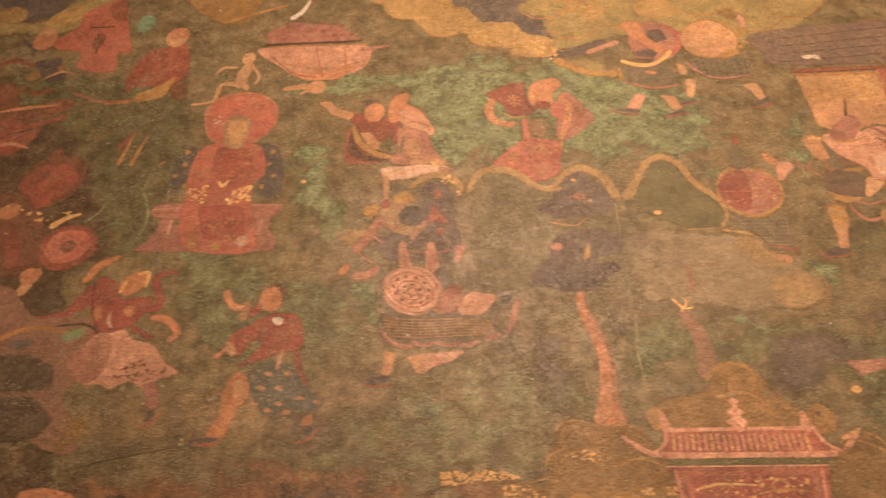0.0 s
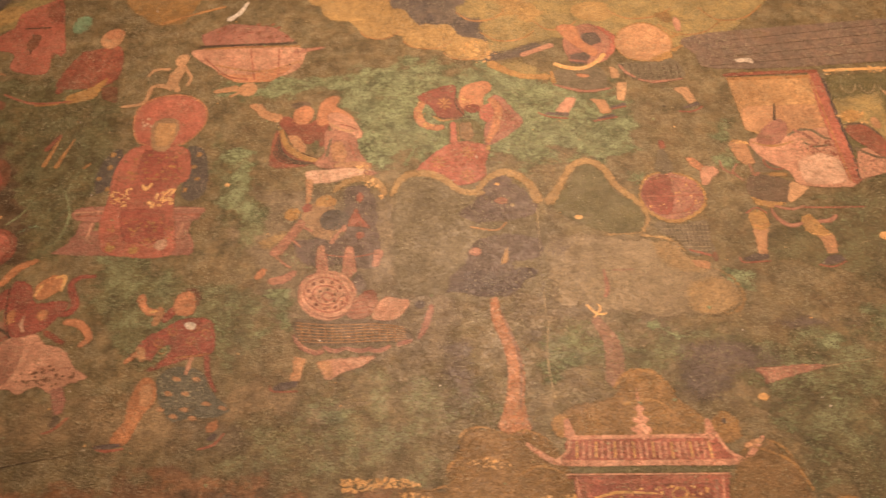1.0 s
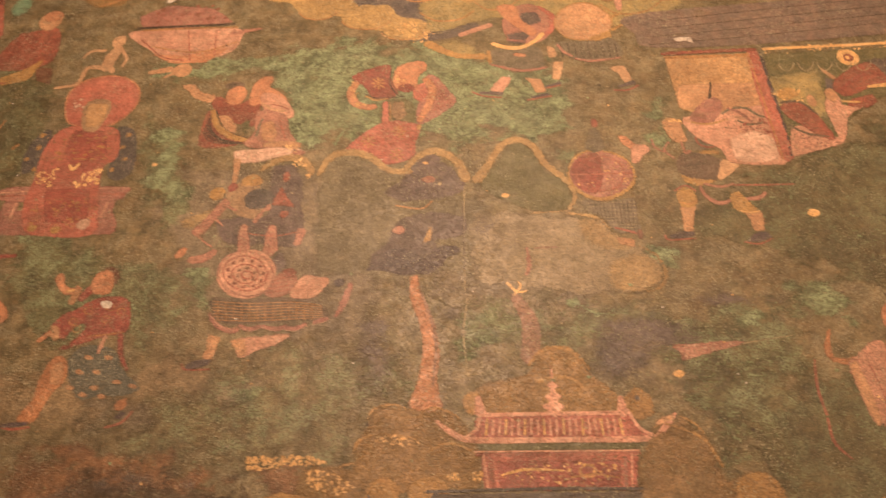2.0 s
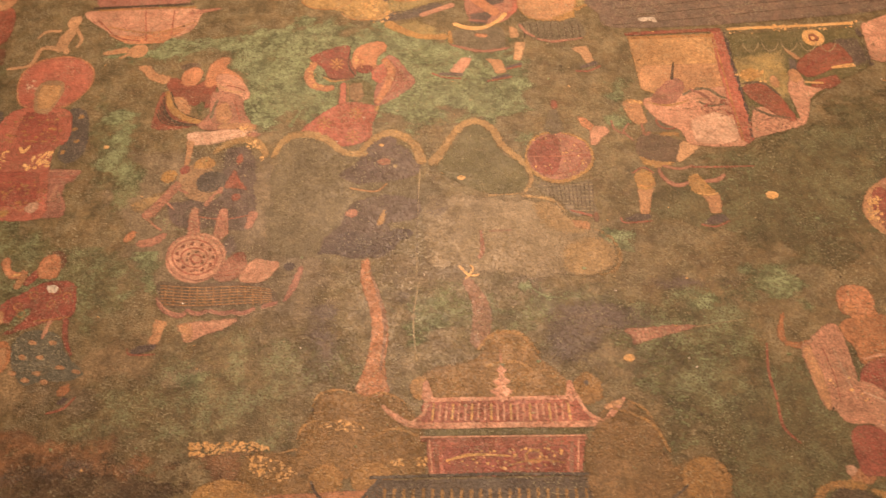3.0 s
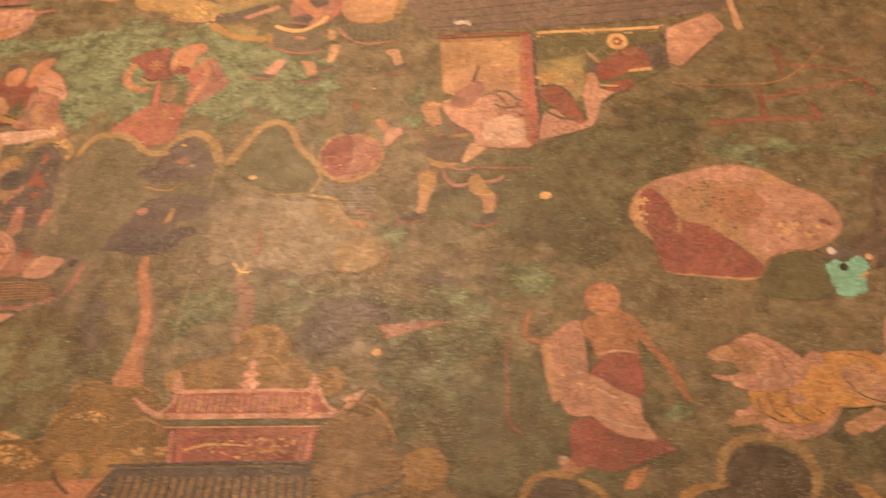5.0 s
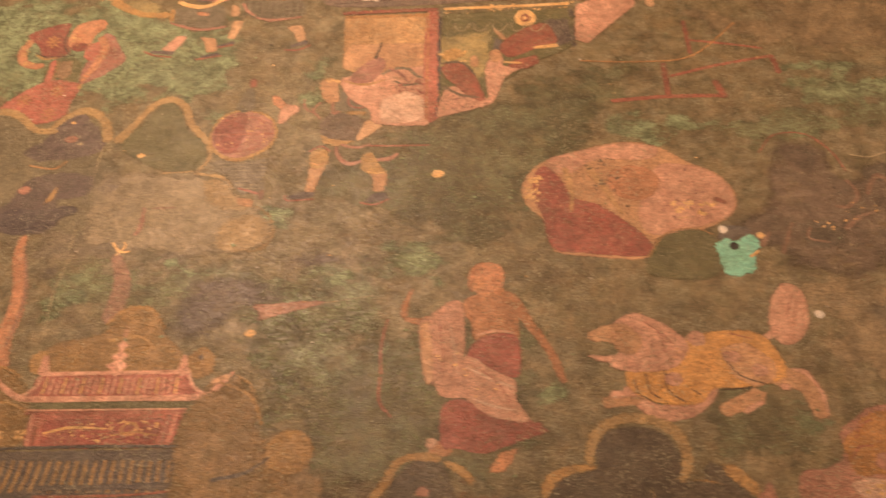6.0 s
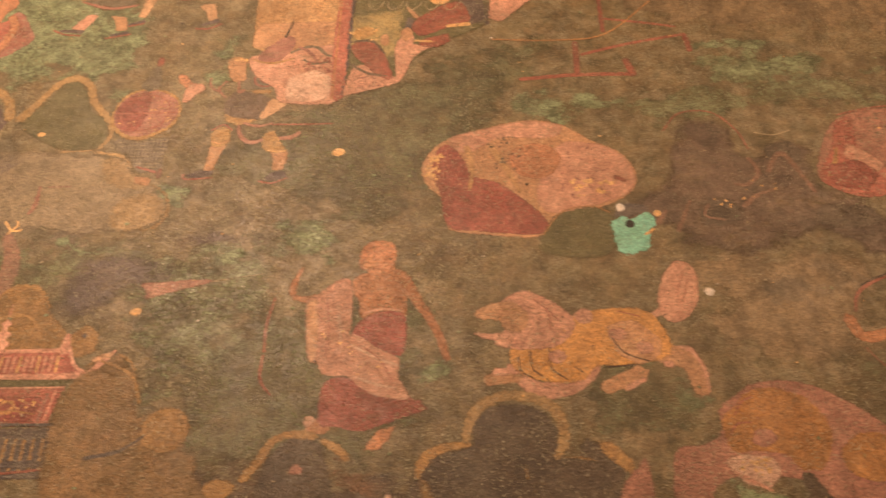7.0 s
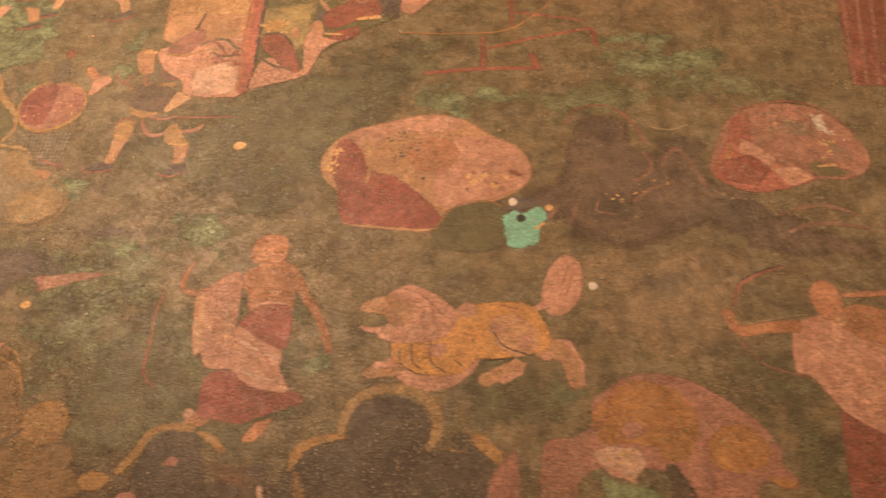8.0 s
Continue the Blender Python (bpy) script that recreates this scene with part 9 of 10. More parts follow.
motif = Motif("paint_loss", "bright teal patch of bare underpaint around a nail hole", "paint loss", 259.7, 74.3)
motif.add("patch", TEAL, patch((256.8, 80.1), (258.8, 81.7), (260.7, 80.9), (263.6, 82.5), (264.7, 80.0), (263.1, 77.5), (262.8, 74.6), (260.7, 74.2), (259.6, 73.6), (257.4, 74.3), (257.1, 77.8)))
motif.add("rim", NIGHT, patch((257.2, 81.3), (258.7, 84.6), (263.1, 84.2), (264.4, 82.4), (260.4, 81.2)))
motif.add("chip", CHALK, oval(258.9, 83.4, 0.8, 0.9, -2))
motif.add("chip", GOLD, oval(265.1, 81.9, 0.7, 0.7, -2))
motif.add("chip", GOLD, stroke((0.48, ), (262.4, 77.6), (264.0, 78.7)))
motif.add("nail_hole", HOLE, oval(260.1, 79.9, 0.8, 0.8, -2))

motif = Motif("painted_beast", "running yellow lion-like beast with a rose mane", "mural animal", 250.5, 48.7, whole=True)
motif.add("r", ROSE, stroke((1.70, 2.55, 2.89, 1.87, ), (237.7, 54.2), (241.8, 50.2), (247.1, 50.9), (250.9, 53.7)))
motif.add("r", ROSE, patch((262.4, 57.0), (266.1, 56.4), (267.7, 52.1), (267.1, 48.4), (265.2, 48.8), (264.4, 53.2)))
motif.add("r", SKIN, stroke((3.76, 2.90, 2.05, ), (261.0, 55.9), (265.0, 53.9), (266.1, 48.9)))
motif.add("r", ROSE, oval(265.8, 66.4, 3.2, 6.0, -19))
motif.add("r", ROSE, stroke((0.89, 1.96, ), (260.1, 61.8), (263.6, 63.4)))
motif.add("r", SKIN, stroke((2.07, 1.89, ), (239.2, 52.6), (234.1, 52.1)))
motif.add("r", ROSE, stroke((1.21, 1.56, ), (241.2, 54.0), (235.4, 53.3)))
motif.add("r", SKIN, stroke((2.70, 2.20, ), (257.8, 52.5), (251.8, 50.2)))
motif.add("r", ROSE, stroke((0.84, 1.01, ), (257.9, 51.4), (255.0, 50.0)))
motif.add("r", YELLOW, patch((238.1, 57.4), (242.9, 58.7), (248.5, 62.7), (255.6, 63.8), (260.6, 62.8), (262.9, 58.0), (262.5, 55.3), (258.6, 54.1), (254.2, 53.7), (250.9, 53.7), (248.5, 51.4), (242.1, 51.6), (238.2, 54.0)))
motif.add("r", SKIN, patch((253.0, 60.5), (257.8, 61.7), (261.5, 58.0), (261.0, 55.0), (257.6, 53.8), (254.6, 55.6)))
motif.add("r", YELLOW, patch((242.6, 56.8), (248.6, 58.5), (249.4, 53.7), (247.2, 51.6), (243.1, 52.5)))
motif.add("r", ROSE, patch((236.6, 64.8), (239.0, 67.0), (241.4, 67.4), (245.0, 65.5), (247.3, 63.4), (248.7, 61.3), (246.3, 57.8), (241.7, 56.9), (237.0, 57.4), (235.6, 58.8), (237.8, 61.3)))
motif.add("r", SKIN, patch((232.5, 63.7), (234.8, 65.1), (238.6, 65.6), (241.3, 63.2), (240.3, 60.2), (237.5, 60.5), (236.6, 62.2), (233.6, 62.7)))
motif.add("r", ROSE, stroke((0.53, 1.25, 1.42, ), (232.7, 60.1), (235.0, 59.4), (238.1, 59.7)))
motif.add("r", OCHRE_DARK, stroke((0.63, 0.36, ), (237.5, 64.4), (240.1, 63.6), (241.4, 61.6)))
motif.add("r", LINE_DARK, stroke((0.22, ), (239.1, 55.8), (239.4, 53.5), (241.1, 52.2)))
motif.add("r", LINE_DARK, stroke((0.22, ), (241.0, 56.7), (241.2, 53.8), (242.5, 52.5)))
motif.add("r", LINE_DARK, stroke((0.22, ), (244.1, 57.3), (244.0, 53.9), (246.2, 51.8)))
motif.add("r", LINE_DARK, stroke((0.23, ), (253.9, 58.7), (255.5, 55.9), (259.2, 54.3)))
motif.add("r", LINE_DARK, stroke((0.22, ), (252.6, 53.6), (256.8, 53.8)))
motif.add("r", LINE_DARK, stroke((0.22, ), (247.7, 53.8), (248.8, 52.8)))
motif.add("r", ROSE, oval(258.8, 56.7, 1.4, 1.2, -2))
motif.add("r", ROSE, oval(254.9, 59.1, 1.6, 1.1, -2))
motif.add("r", ROSE, oval(245.2, 55.6, 1.4, 1.2, -2))
motif.add("r", ROSE, oval(250.0, 62.4, 1.6, 1.4, -2))
motif.add("r", ROSE, oval(262.0, 53.8, 1.0, 0.7, -2))
motif.add("r", LINE_RED, stroke((0.18, ), (242.3, 65.8), (244.4, 63.5), (244.6, 60.2)))
motif.add("r", LINE_RED, stroke((0.18, ), (244.3, 64.2), (246.1, 61.6)))
motif.add("r", LINE_RED, stroke((0.18, ), (255.4, 63.2), (258.8, 62.1)))
motif.add("r", LINE_RED, stroke((0.18, ), (267.2, 70.1), (265.4, 65.9)))
motif.add("r", LINE_RED, stroke((0.18, ), (267.8, 69.0), (266.1, 64.3)))
motif.add("r", CHALK, oval(270.7, 66.1, 0.8, 0.8, -2))
motif.done()

motif = Motif("painted_beast", "crouching orange beast with a rose mane facing outward", "mural animal", 281.0, 33.0, whole=True)
motif.add("r", FADED_ROSE, patch((259.8, 38.6), (261.4, 40.9), (264.3, 41.0), (267.6, 42.8), (267.9, 46.3), (270.6, 48.2), (273.0, 49.8), (277.4, 50.5), (282.3, 49.5), (286.2, 47.2), (289.7, 44.5), (292.5, 41.6), (294.2, 38.3), (293.9, 35.8), (295.5, 34.2), (296.1, 32.8), (293.4, 32.8), (290.1, 33.8), (288.4, 30.2), (279.7, 30.4), (278.7, 34.4), (275.0, 36.1), (267.7, 36.2), (264.4, 34.0), (264.7, 30.9), (259.4, 31.1)))
motif.add("r", AMBER, patch((267.9, 41.9), (268.0, 45.0), (270.4, 46.8), (272.0, 48.6), (275.5, 49.6), (280.4, 48.0), (282.8, 45.0), (283.2, 41.6), (281.0, 37.3), (278.3, 36.9), (275.5, 39.2), (270.7, 39.7), (268.6, 39.4)))
motif.add("r", AMBER, patch((271.9, 48.1), (275.4, 49.1), (279.5, 47.7), (279.1, 45.6), (275.0, 46.2), (272.0, 45.9)))
motif.add("r", AMBER, patch((276.5, 45.3), (279.3, 44.3), (279.7, 40.0), (278.2, 36.0), (276.2, 38.5), (275.5, 41.9)))
motif.add("r", LINE_RED, stroke((0.17, 0.35, 0.17, ), (270.0, 45.3), (271.3, 47.2), (273.2, 48.1)))
motif.add("r", LINE_RED, stroke((0.17, 0.34, 0.17, ), (268.5, 42.1), (270.0, 43.9), (272.1, 44.1)))
motif.add("r", FADED_ROSE, patch((272.0, 42.8), (274.5, 43.2), (275.5, 41.4), (273.2, 40.2), (271.5, 41.0)))
motif.add("r", AMBER, oval(288.1, 38.1, 4.7, 3.7, -2))
motif.add("r", AMBER, patch((283.8, 40.0), (286.7, 42.0), (290.0, 42.1), (292.2, 40.3), (290.1, 39.1), (286.1, 39.2)))
motif.add("r", DUSTY_ROSE, stroke((0.40, 0.64, 0.40, ), (283.8, 36.1), (287.5, 34.7), (291.4, 35.9)))
motif.add("r", SHADOW_BROWN, patch((277.1, 36.8), (279.0, 36.3), (281.0, 31.9), (280.7, 30.4), (277.6, 30.5)))
motif.add("r", AMBER, patch((291.4, 34.6), (294.5, 34.2), (296.1, 33.2), (294.1, 32.4), (292.0, 33.0)))
motif.add("r", PEACH, patch((267.1, 38.6), (269.4, 39.5), (273.8, 39.0), (274.8, 36.9), (272.5, 34.4), (269.2, 35.3)))
motif.add("r", ROSE_LINE, stroke((0.32, 0.64, 0.40, ), (266.6, 37.7), (269.9, 35.8), (272.6, 34.2)))
motif.add("r", VERDIGRIS, patch((267.0, 36.5), (269.9, 34.6), (274.5, 33.5), (276.7, 31.3), (274.0, 30.2), (268.5, 30.4), (267.9, 33.9)))
motif.scatter("r", GOLD, patch((267.8, 38.8), (273.8, 38.9), (272.6, 36.2), (268.7, 37.1)), 26, 0.33, 5)
motif.scatter("r", AMBER, patch((268.4, 41.2), (281.4, 40.0), (279.2, 37.4), (275.5, 39.3)), 30, 0.33, 7)
motif.done()

motif = Motif("painted_figure", "bowman in a rose robe stretching a bow", "mural figure", 302.5, 41.3, whole=True)
motif.add("r", DULL_RED, patch((304.4, 44.6), (310.7, 46.2), (312.2, 40.9), (307.7, 28.4), (302.1, 30.1)))
motif.add("r", ROSE, patch((300.9, 56.9), (305.0, 59.3), (311.8, 59.7), (317.3, 55.2), (312.2, 40.9), (306.1, 42.4), (303.3, 46.4), (301.5, 49.4), (299.5, 50.2)))
motif.add("r", BROWN_SKIN, patch((306.4, 59.5), (312.4, 61.3), (318.7, 59.0), (316.6, 53.3), (310.4, 55.4)))
motif.add("r", BROWN_SKIN, stroke((1.92, 1.92, 2.27, ), (291.2, 60.5), (292.5, 57.2), (297.0, 57.5), (301.9, 57.7)))
motif.add("r", ORANGE, oval(307.5, 62.1, 2.5, 3.6, -2))
motif.add("r", SKIN, oval(308.8, 58.4, 1.2, 1.2, -2))
motif.add("r", ORANGE, stroke((1.07, 1.42, ), (310.6, 62.8), (320.1, 63.0)))
motif.add("r", BROWN_SKIN, stroke((1.24, 0.71, ), (291.7, 58.8), (291.0, 61.1)))
motif.add("r", LINE_RED, stroke((0.27, 0.55, 0.46, 0.27, ), (292.7, 61.5), (293.9, 64.6), (297.2, 66.8), (302.2, 68.4)))
motif.add("r", LINE_DARK, stroke((0.18, 0.37, 0.18, ), (294.7, 66.1), (298.3, 67.7), (302.3, 68.6)))
motif.add("r", LINE_RED, stroke((0.17, 0.25, ), (292.2, 55.3), (295.3, 51.2), (301.4, 49.0)))
motif.add("r", LINE_PALE, stroke((0.18, ), (293.7, 58.2), (297.4, 58.8), (303.8, 59.6)))
motif.done()

motif = Motif("painted_fence", "thin dull red fence rails on the upper hill", "mural fence", 260.2, 114.8)
motif.add("rail", LINE_RED, stroke((0.89, ), (244.1, 115.4), (254.7, 115.9), (266.4, 115.4)))
motif.add("rail", LINE_RED, stroke((0.69, ), (256.8, 121.5), (266.7, 124.0), (278.2, 126.0)))
motif.add("rail", LINE_RED, stroke((0.58, ), (262.2, 131.9), (269.7, 130.2), (276.7, 128.4)))
motif.add("post", DULL_RED, stroke((1.34, ), (255.9, 125.2), (255.4, 116.2)))
motif.add("post", DULL_RED, stroke((1.24, ), (278.2, 126.0), (278.4, 121.1)))
motif.add("post", DULL_RED, stroke((1.04, ), (262.4, 137.9), (262.0, 127.9)))
motif.add("post", DULL_RED, stroke((1.55, ), (265.3, 119.5), (266.2, 115.1)))
motif.add("rail", LINE_OCHRE, stroke((0.35, ), (239.2, 127.0), (251.9, 126.0), (262.4, 127.2), (272.8, 136.5)))

motif = Motif("painted_doorway", "dull red doorway with upright boards", "mural building", 326.9, 107.9)
motif.add("opening", DULL_RED, panel((331.0, 138.7), (350.4, 137.5), (339.3, 106.3), (325.4, 107.7)))
motif.add("board", DUSTY_ROSE, stroke((0.85, ), (331.9, 136.9), (326.1, 107.9)), under='opening')
motif.add("board", DUSTY_ROSE, stroke((0.85, ), (334.9, 136.7), (328.4, 107.8)), under='opening')
motif.add("board", DUSTY_ROSE, stroke((0.85, ), (338.0, 136.5), (330.7, 107.7)), under='opening')
motif.add("board", DUSTY_ROSE, stroke((0.85, ), (341.0, 136.3), (333.1, 107.5)), under='opening')

# ---- bushes along the lower edge ----
motif = Motif("painted_bush", "dark bush with a thick ochre outline", "mural bush", 238.4, 33.6)
motif.add("foliage", BUSH_DARK, patch((222.7, 37.6), (224.6, 40.2), (227.8, 41.5), (231.4, 42.0), (231.2, 44.9), (233.5, 47.5), (237.7, 48.4), (242.0, 47.1), (244.2, 43.8), (244.1, 40.2), (249.3, 39.4), (251.6, 36.0), (251.0, 31.0), (223.2, 31.8)))
motif.add("foliage", BUSH_DARK, patch((247.0, 42.8), (250.3, 41.9), (253.3, 37.6), (251.5, 33.7), (246.0, 36.2)))
motif.add("rim", RIM_OCHRE, stroke((1.41, 1.94, 1.94, 1.76, 2.12, 1.94, 1.24, ), (230.5, 42.7), (231.1, 45.5), (233.3, 48.3), (237.3, 49.5), (241.8, 48.6), (244.4, 46.1), (244.7, 42.2), (243.4, 39.9)), under='foliage')
motif.add("rim", OCHRE, stroke((1.01, 2.03, 1.69, 1.01, ), (223.3, 37.6), (224.4, 40.2), (227.2, 41.8), (231.1, 42.2)), under='foliage')
motif.add("rim", OCHRE_DARK, stroke((1.59, 2.70, ), (224.0, 37.4), (225.3, 32.9)), under='foliage')
motif.add("rim", OCHRE_DARK, stroke((0.33, 0.66, 0.33, ), (243.6, 39.9), (246.9, 39.7), (249.3, 39.2)), under='foliage')
motif.add("rim", OCHRE, patch((249.3, 42.4), (251.9, 41.8), (254.2, 39.2), (254.2, 36.6), (252.4, 38.0), (250.0, 40.2)), under='foliage')
motif.add("twig", OCHRE_DARK, stroke((0.57, 0.73, ), (238.7, 39.1), (239.2, 36.8)))
motif.add("twig", OCHRE_DARK, stroke((0.63, 0.79, ), (237.7, 34.7), (238.2, 32.5)))
motif.add("blossom", FADED_ROSE, patch((251.7, 34.3), (253.3, 36.8), (254.7, 38.0), (256.1, 39.7), (256.4, 36.7), (255.8, 31.2), (252.1, 31.3)))

motif = Motif("painted_bush", "low dark bush with ochre edge and red blossom", "mural bush", 206.5, 34.6)
motif.add("foliage", RED_EARTH, patch((210.0, 41.1), (213.8, 40.2), (218.3, 37.3), (220.7, 33.7), (220.4, 31.9), (210.8, 32.2)))
motif.add("foliage", BUSH_DARK, patch((200.1, 36.0), (201.1, 40.8), (204.1, 44.0), (207.3, 44.6), (210.1, 41.6), (211.0, 32.2), (199.7, 32.6)))
motif.add("rim", OCHRE, stroke((1.39, 1.73, 1.56, 1.39, 1.56, ), (198.1, 38.0), (200.3, 40.9), (202.0, 43.7), (204.8, 44.7), (208.4, 44.4)), under='foliage')
motif.add("rim", OCHRE, stroke((1.02, 1.71, 1.20, ), (209.3, 43.7), (211.7, 42.3), (213.3, 40.6)), under='foliage')
motif.add("blossom", FADED_ROSE, patch((204.6, 38.9), (205.5, 40.4), (207.2, 39.8), (206.6, 38.6)))
motif.add("blossom", FADED_ROSE, patch((198.4, 34.4), (199.5, 35.5), (201.5, 35.0), (201.8, 32.5), (198.8, 32.6)))
motif.add("blossom", PEACH, stroke((1.11, 0.80, ), (219.2, 35.2), (219.7, 33.1)))

motif = Motif("painted_bush", "column of ochre bushes beside the dark temple roof", "mural bush", 185.8, 36.2)
motif.add("foliage", BUSH_BROWN, patch((170.7, 35.2), (168.5, 46.8), (170.9, 51.2), (176.6, 52.8), (181.1, 49.9), (183.4, 44.5), (189.9, 40.9), (193.3, 34.4)))
motif.add("foliage", BUSH_BROWN, oval(173.5, 52.9, 4.1, 3.8, -2))
motif.add("foliage", BUSH_BROWN, oval(177.9, 52.8, 3.0, 4.2, -2))
motif.add("foliage", BUSH_BROWN, oval(171.9, 46.7, 4.1, 4.0, -2))
motif.add("foliage", BUSH_BROWN, oval(179.4, 45.5, 3.7, 3.9, -2))
motif.add("foliage", BUSH_BROWN, oval(182.7, 39.6, 5.0, 3.7, -2))
motif.add("foliage", BUSH_BROWN, oval(173.8, 39.0, 5.0, 3.4, -2))
motif.add("foliage", OCHRE, oval(185.9, 46.0, 3.7, 3.6, -2))
motif.add("foliage", BUSH_BROWN, oval(187.9, 40.2, 3.8, 3.0, -2))
motif.add("foliage", OCHRE, oval(194.9, 37.0, 2.4, 1.5, -2))
motif.add("highlight", OCHRE, stroke((0.54, 0.71, ), (173.8, 57.6), (179.0, 55.1), (181.3, 50.3)), under='foliage')
motif.add("bough", ROOF_DARK, stroke((0.84, 0.67, 0.34, ), (174.7, 42.1), (179.5, 43.0), (183.1, 45.4)))

# ---- chips and crumbs over the whole wall ----
motif = Motif("flaked_paint", "tiny pale flakes and pits scattered over the mural", "paint flakes", 153.0, 50.7, whole=True, kind="stuff")
motif.scatter("f", LINE_PALE, panel((8.0, 30.0), (330.0, 30.0), (330.0, 185.0), (8.0, 185.0)), 420, 0.22, 11)
motif.scatter("f", LINE_DARK, panel((8.0, 30.0), (330.0, 30.0), (330.0, 185.0), (8.0, 185.0)), 80, 0.25, 12)
motif.scatter("f", GOLD, panel((8.0, 30.0), (330.0, 30.0), (330.0, 185.0), (8.0, 185.0)), 90, 0.25, 13)
motif.scatter("f", CHALK, panel((8.0, 30.0), (330.0, 30.0), (330.0, 185.0), (8.0, 185.0)), 40, 0.22, 14)
motif.scatter("f", VERDIGRIS, panel((8.0, 30.0), (330.0, 30.0), (330.0, 185.0), (8.0, 185.0)), 120, 0.4, 15)
motif.done()

# ---- scratches ----
motif = Motif("scratch", "thin pale scratches and hairline cracks in the plaster", "scratches", 202.3, 78.8, whole=True, kind="stuff")
motif.add("s", LINE_PALE, stroke((0.05, 0.09, 0.05, ), (202.0, 95.4), (205.0, 97.2), (207.8, 97.6)))
motif.add("s", LINE_PALE, stroke((0.05, 0.09, 0.05, ), (204.4, 81.2), (207.9, 80.1), (211.1, 78.3)))
motif.add("s", LINE_PALE, stroke((0.05, 0.09, 0.05, ), (211.6, 91.7), (213.8, 93.1), (215.8, 93.5)))
motif.add("s", LINE_PALE, stroke((0.05, 0.09, 0.05, ), (221.9, 81.8), (225.3, 80.6), (228.3, 78.6)))
motif.add("s", LINE_PALE, stroke((0.05, 0.09, 0.05, ), (202.5, 86.1), (205.5, 83.7), (208.8, 82.4)))
motif.add("s", LINE_PALE, stroke((0.05, 0.09, 0.05, ), (195.1, 86.8), (198.6, 87.1), (201.9, 86.4)))
motif.add("s", LINE_PALE, stroke((0.05, 0.09, 0.05, ), (210.3, 95.2), (214.0, 92.7), (217.7, 90.4)))
motif.add("s", LINE_PALE, stroke((0.05, 0.09, 0.05, ), (201.1, 81.5), (203.7, 79.4), (206.4, 78.2)))
motif.add("s", LINE_PALE, stroke((0.05, 0.09, 0.05, ), (210.0, 89.4), (213.4, 90.0), (216.5, 89.7)))
motif.add("s", LINE_PALE, stroke((0.05, 0.08, 0.05, ), (274.6, 64.4), (276.0, 64.9), (277.4, 65.7)))
motif.add("s", LINE_PALE, stroke((0.05, 0.08, 0.05, ), (274.5, 68.5), (277.1, 68.3), (279.8, 69.3)))
motif.add("s", LINE_PALE, stroke((0.05, 0.08, 0.05, ), (272.1, 70.4), (273.9, 70.4), (275.6, 69.7)))
motif.add("s", LINE_PALE, stroke((0.05, 0.08, 0.05, ), (276.3, 65.3), (278.3, 64.5), (280.4, 64.8)))
motif.add("s", LINE_PALE, stroke((0.05, 0.09, 0.05, ), (269.9, 76.0), (271.7, 75.1), (273.5, 74.6)))
motif.add("s", LINE_PALE, stroke((0.05, 0.08, 0.05, ), (273.6, 71.6), (275.5, 72.3), (277.1, 71.7)))
motif.add("s", LINE_PALE, stroke((0.04, 0.08, 0.04, ), (286.4, 62.7), (289.9, 60.9), (293.6, 60.2)))
motif.add("s", LINE_PALE, stroke((0.05, 0.08, 0.05, ), (266.7, 72.6), (270.7, 71.1), (274.5, 69.3)))
motif.add("s", LINE_PALE, stroke((0.05, 0.08, 0.05, ), (294.9, 66.4), (298.8, 67.6), (302.5, 68.0)))
motif.add("s", LINE_PALE, stroke((0.05, 0.08, 0.05, ), (280.7, 74.4), (282.9, 73.1), (284.9, 71.4)))
motif.add("s", LINE_PALE, stroke((0.06, 0.10, 0.06, ), (185.4, 111.4), (187.5, 110.7), (189.7, 109.5)))
motif.add("s", LINE_PALE, stroke((0.06, 0.10, 0.06, ), (196.2, 109.8), (200.9, 110.6), (205.8, 110.4)))
motif.add("s", LINE_PALE, stroke((0.06, 0.10, 0.06, ), (187.3, 111.0), (189.3, 111.1), (191.5, 109.8)))
motif.add("s", LINE_PALE, stroke((0.05, 0.10, 0.05, ), (188.2, 102.2), (190.6, 101.2), (193.2, 98.9)))
motif.add("s", LINE_PALE, stroke((0.05, 0.09, 0.05, ), (206.7, 96.0), (209.5, 94.1), (212.4, 92.1)))
motif.add("s", LINE_PALE, stroke((0.05, 0.09, 0.05, ), (63.8, 64.8), (65.1, 65.2), (66.4, 64.9)))
motif.add("s", LINE_PALE, stroke((0.05, 0.09, 0.05, ), (85.8, 58.1), (88.4, 59.7), (91.1, 60.8)))
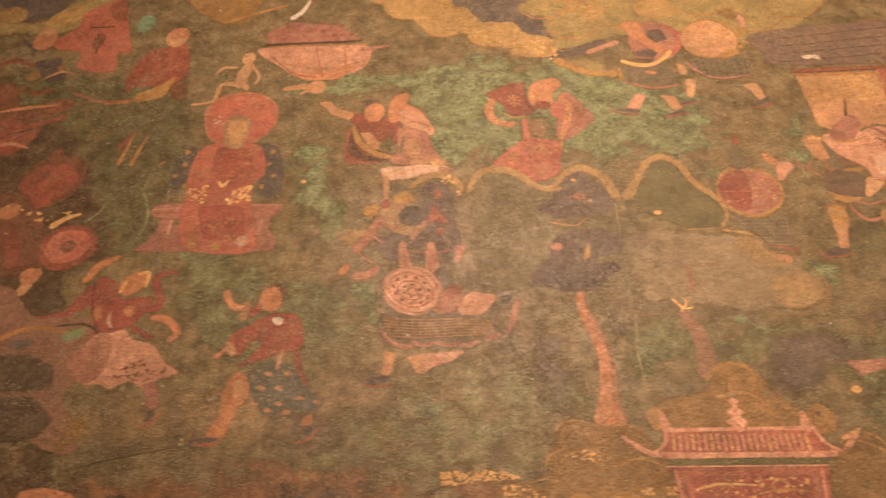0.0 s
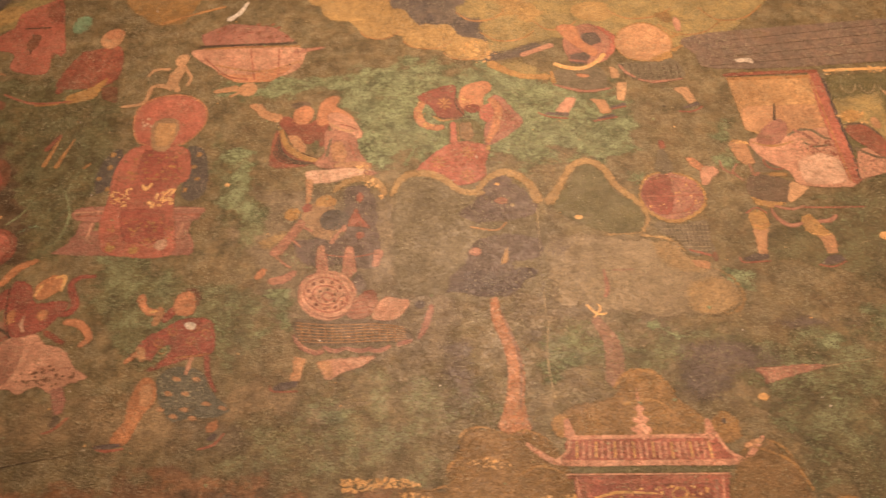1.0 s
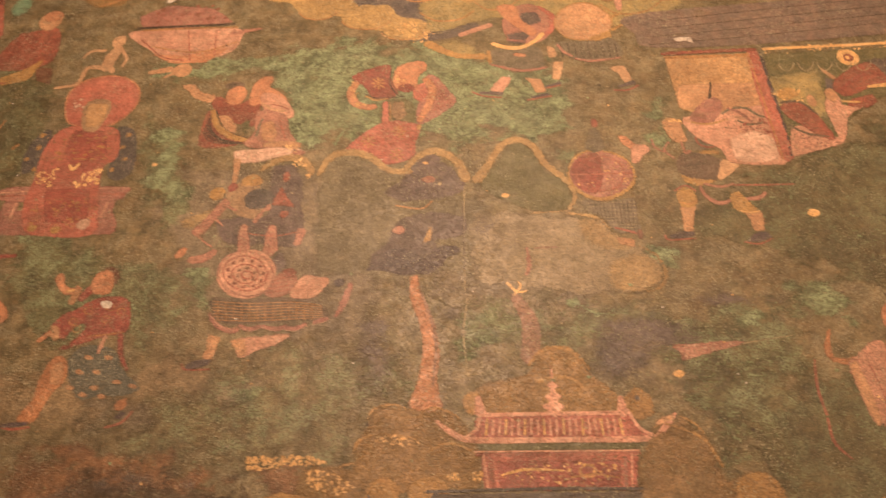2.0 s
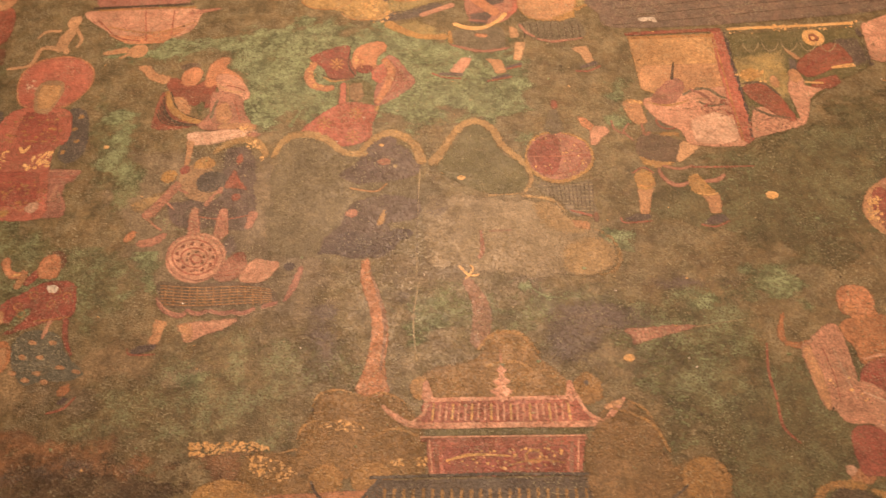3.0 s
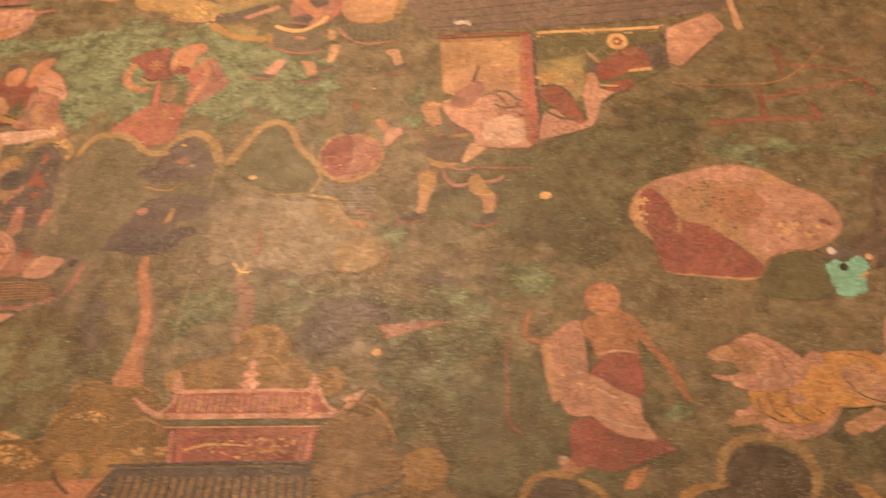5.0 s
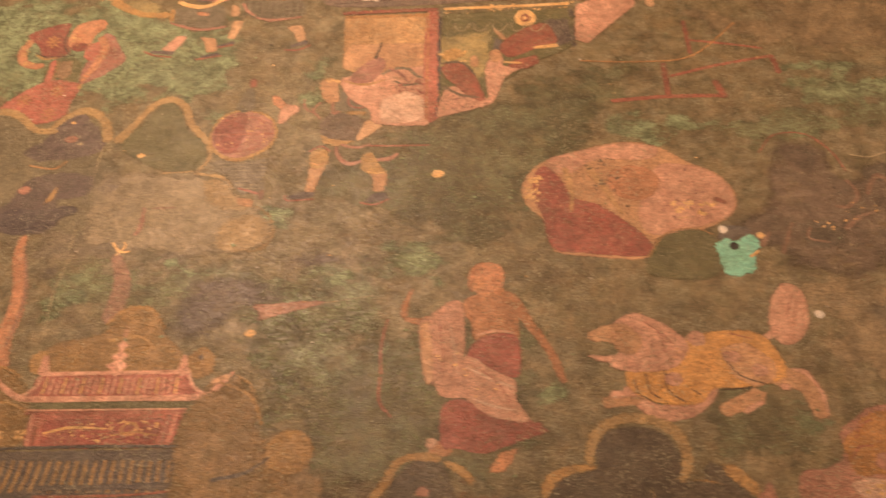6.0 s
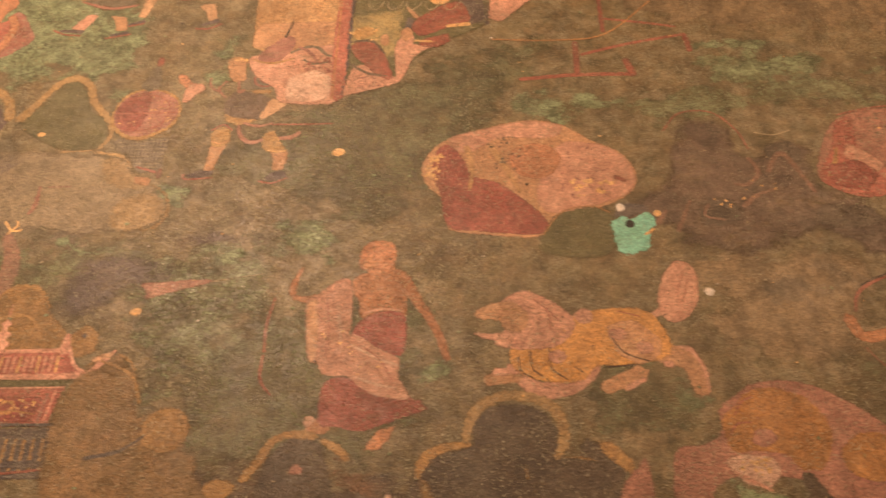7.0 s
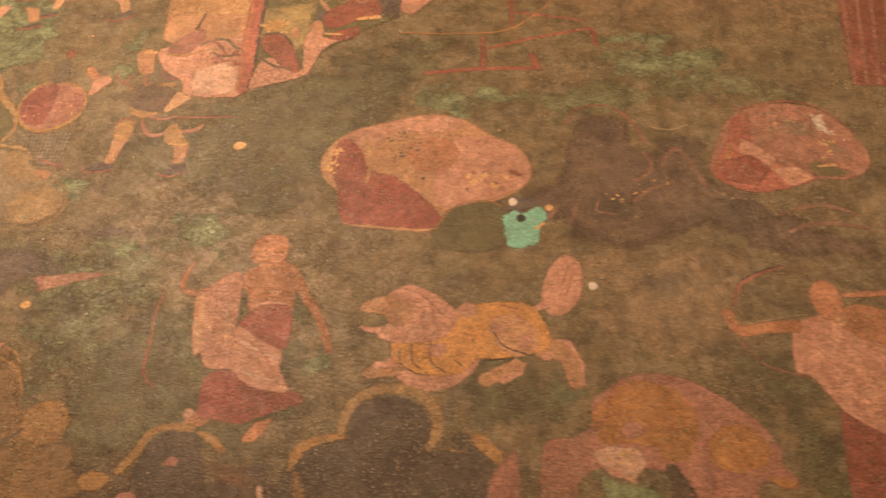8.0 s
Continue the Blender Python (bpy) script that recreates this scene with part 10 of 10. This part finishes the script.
motif.add("s", LINE_PALE, stroke((0.05, 0.09, 0.05, ), (63.3, 67.7), (65.3, 67.3), (67.5, 65.9)))
motif.add("s", LINE_PALE, stroke((0.05, 0.09, 0.05, ), (58.9, 57.7), (62.1, 56.1), (65.4, 54.3)))
motif.add("s", LINE_PALE, stroke((0.05, 0.09, 0.05, ), (86.0, 60.5), (89.7, 59.3), (93.4, 58.2)))
motif.add("s", LINE_PALE, stroke((0.05, 0.09, 0.05, ), (58.2, 67.9), (62.7, 65.3), (67.0, 63.8)))
motif.add("s", LINE_PALE, stroke((0.05, 0.09, 0.05, ), (124.8, 77.6), (128.7, 76.3), (132.4, 75.9)))
motif.add("s", LINE_PALE, stroke((0.05, 0.09, 0.05, ), (131.2, 77.3), (134.6, 77.6), (137.9, 79.0)))
motif.add("s", LINE_PALE, stroke((0.05, 0.09, 0.05, ), (145.4, 86.1), (149.8, 83.0), (154.1, 80.4)))
motif.add("s", LINE_PALE, stroke((0.05, 0.09, 0.05, ), (115.4, 74.2), (117.2, 73.0), (118.9, 72.2)))
motif.add("s", LINE_PALE, stroke((0.05, 0.09, 0.05, ), (114.4, 86.0), (117.9, 85.2), (121.2, 85.1)))
motif.add("s", LINE_PALE, stroke((0.04, 0.08, 0.04, ), (310.4, 59.3), (311.5, 59.2), (312.2, 58.0)))
motif.add("s", LINE_PALE, stroke((0.04, 0.08, 0.04, ), (309.3, 60.8), (312.2, 59.0), (315.3, 58.1)))
motif.add("s", LINE_PALE, stroke((0.04, 0.08, 0.04, ), (296.7, 50.9), (298.3, 50.7), (299.8, 50.1)))
motif.add("s", LINE_PALE, stroke((0.04, 0.08, 0.04, ), (307.0, 51.9), (309.5, 52.3), (311.6, 51.6)))
motif.add("s", LINE_PALE, stroke((0.04, 0.08, 0.04, ), (282.6, 55.2), (284.8, 53.9), (287.0, 52.8)))
motif.add("s", LINE_DARK, stroke((0.08, 0.12, 0.06, ), (44.1, 56.8), (52.2, 58.7), (65.3, 60.6)))
motif.done()
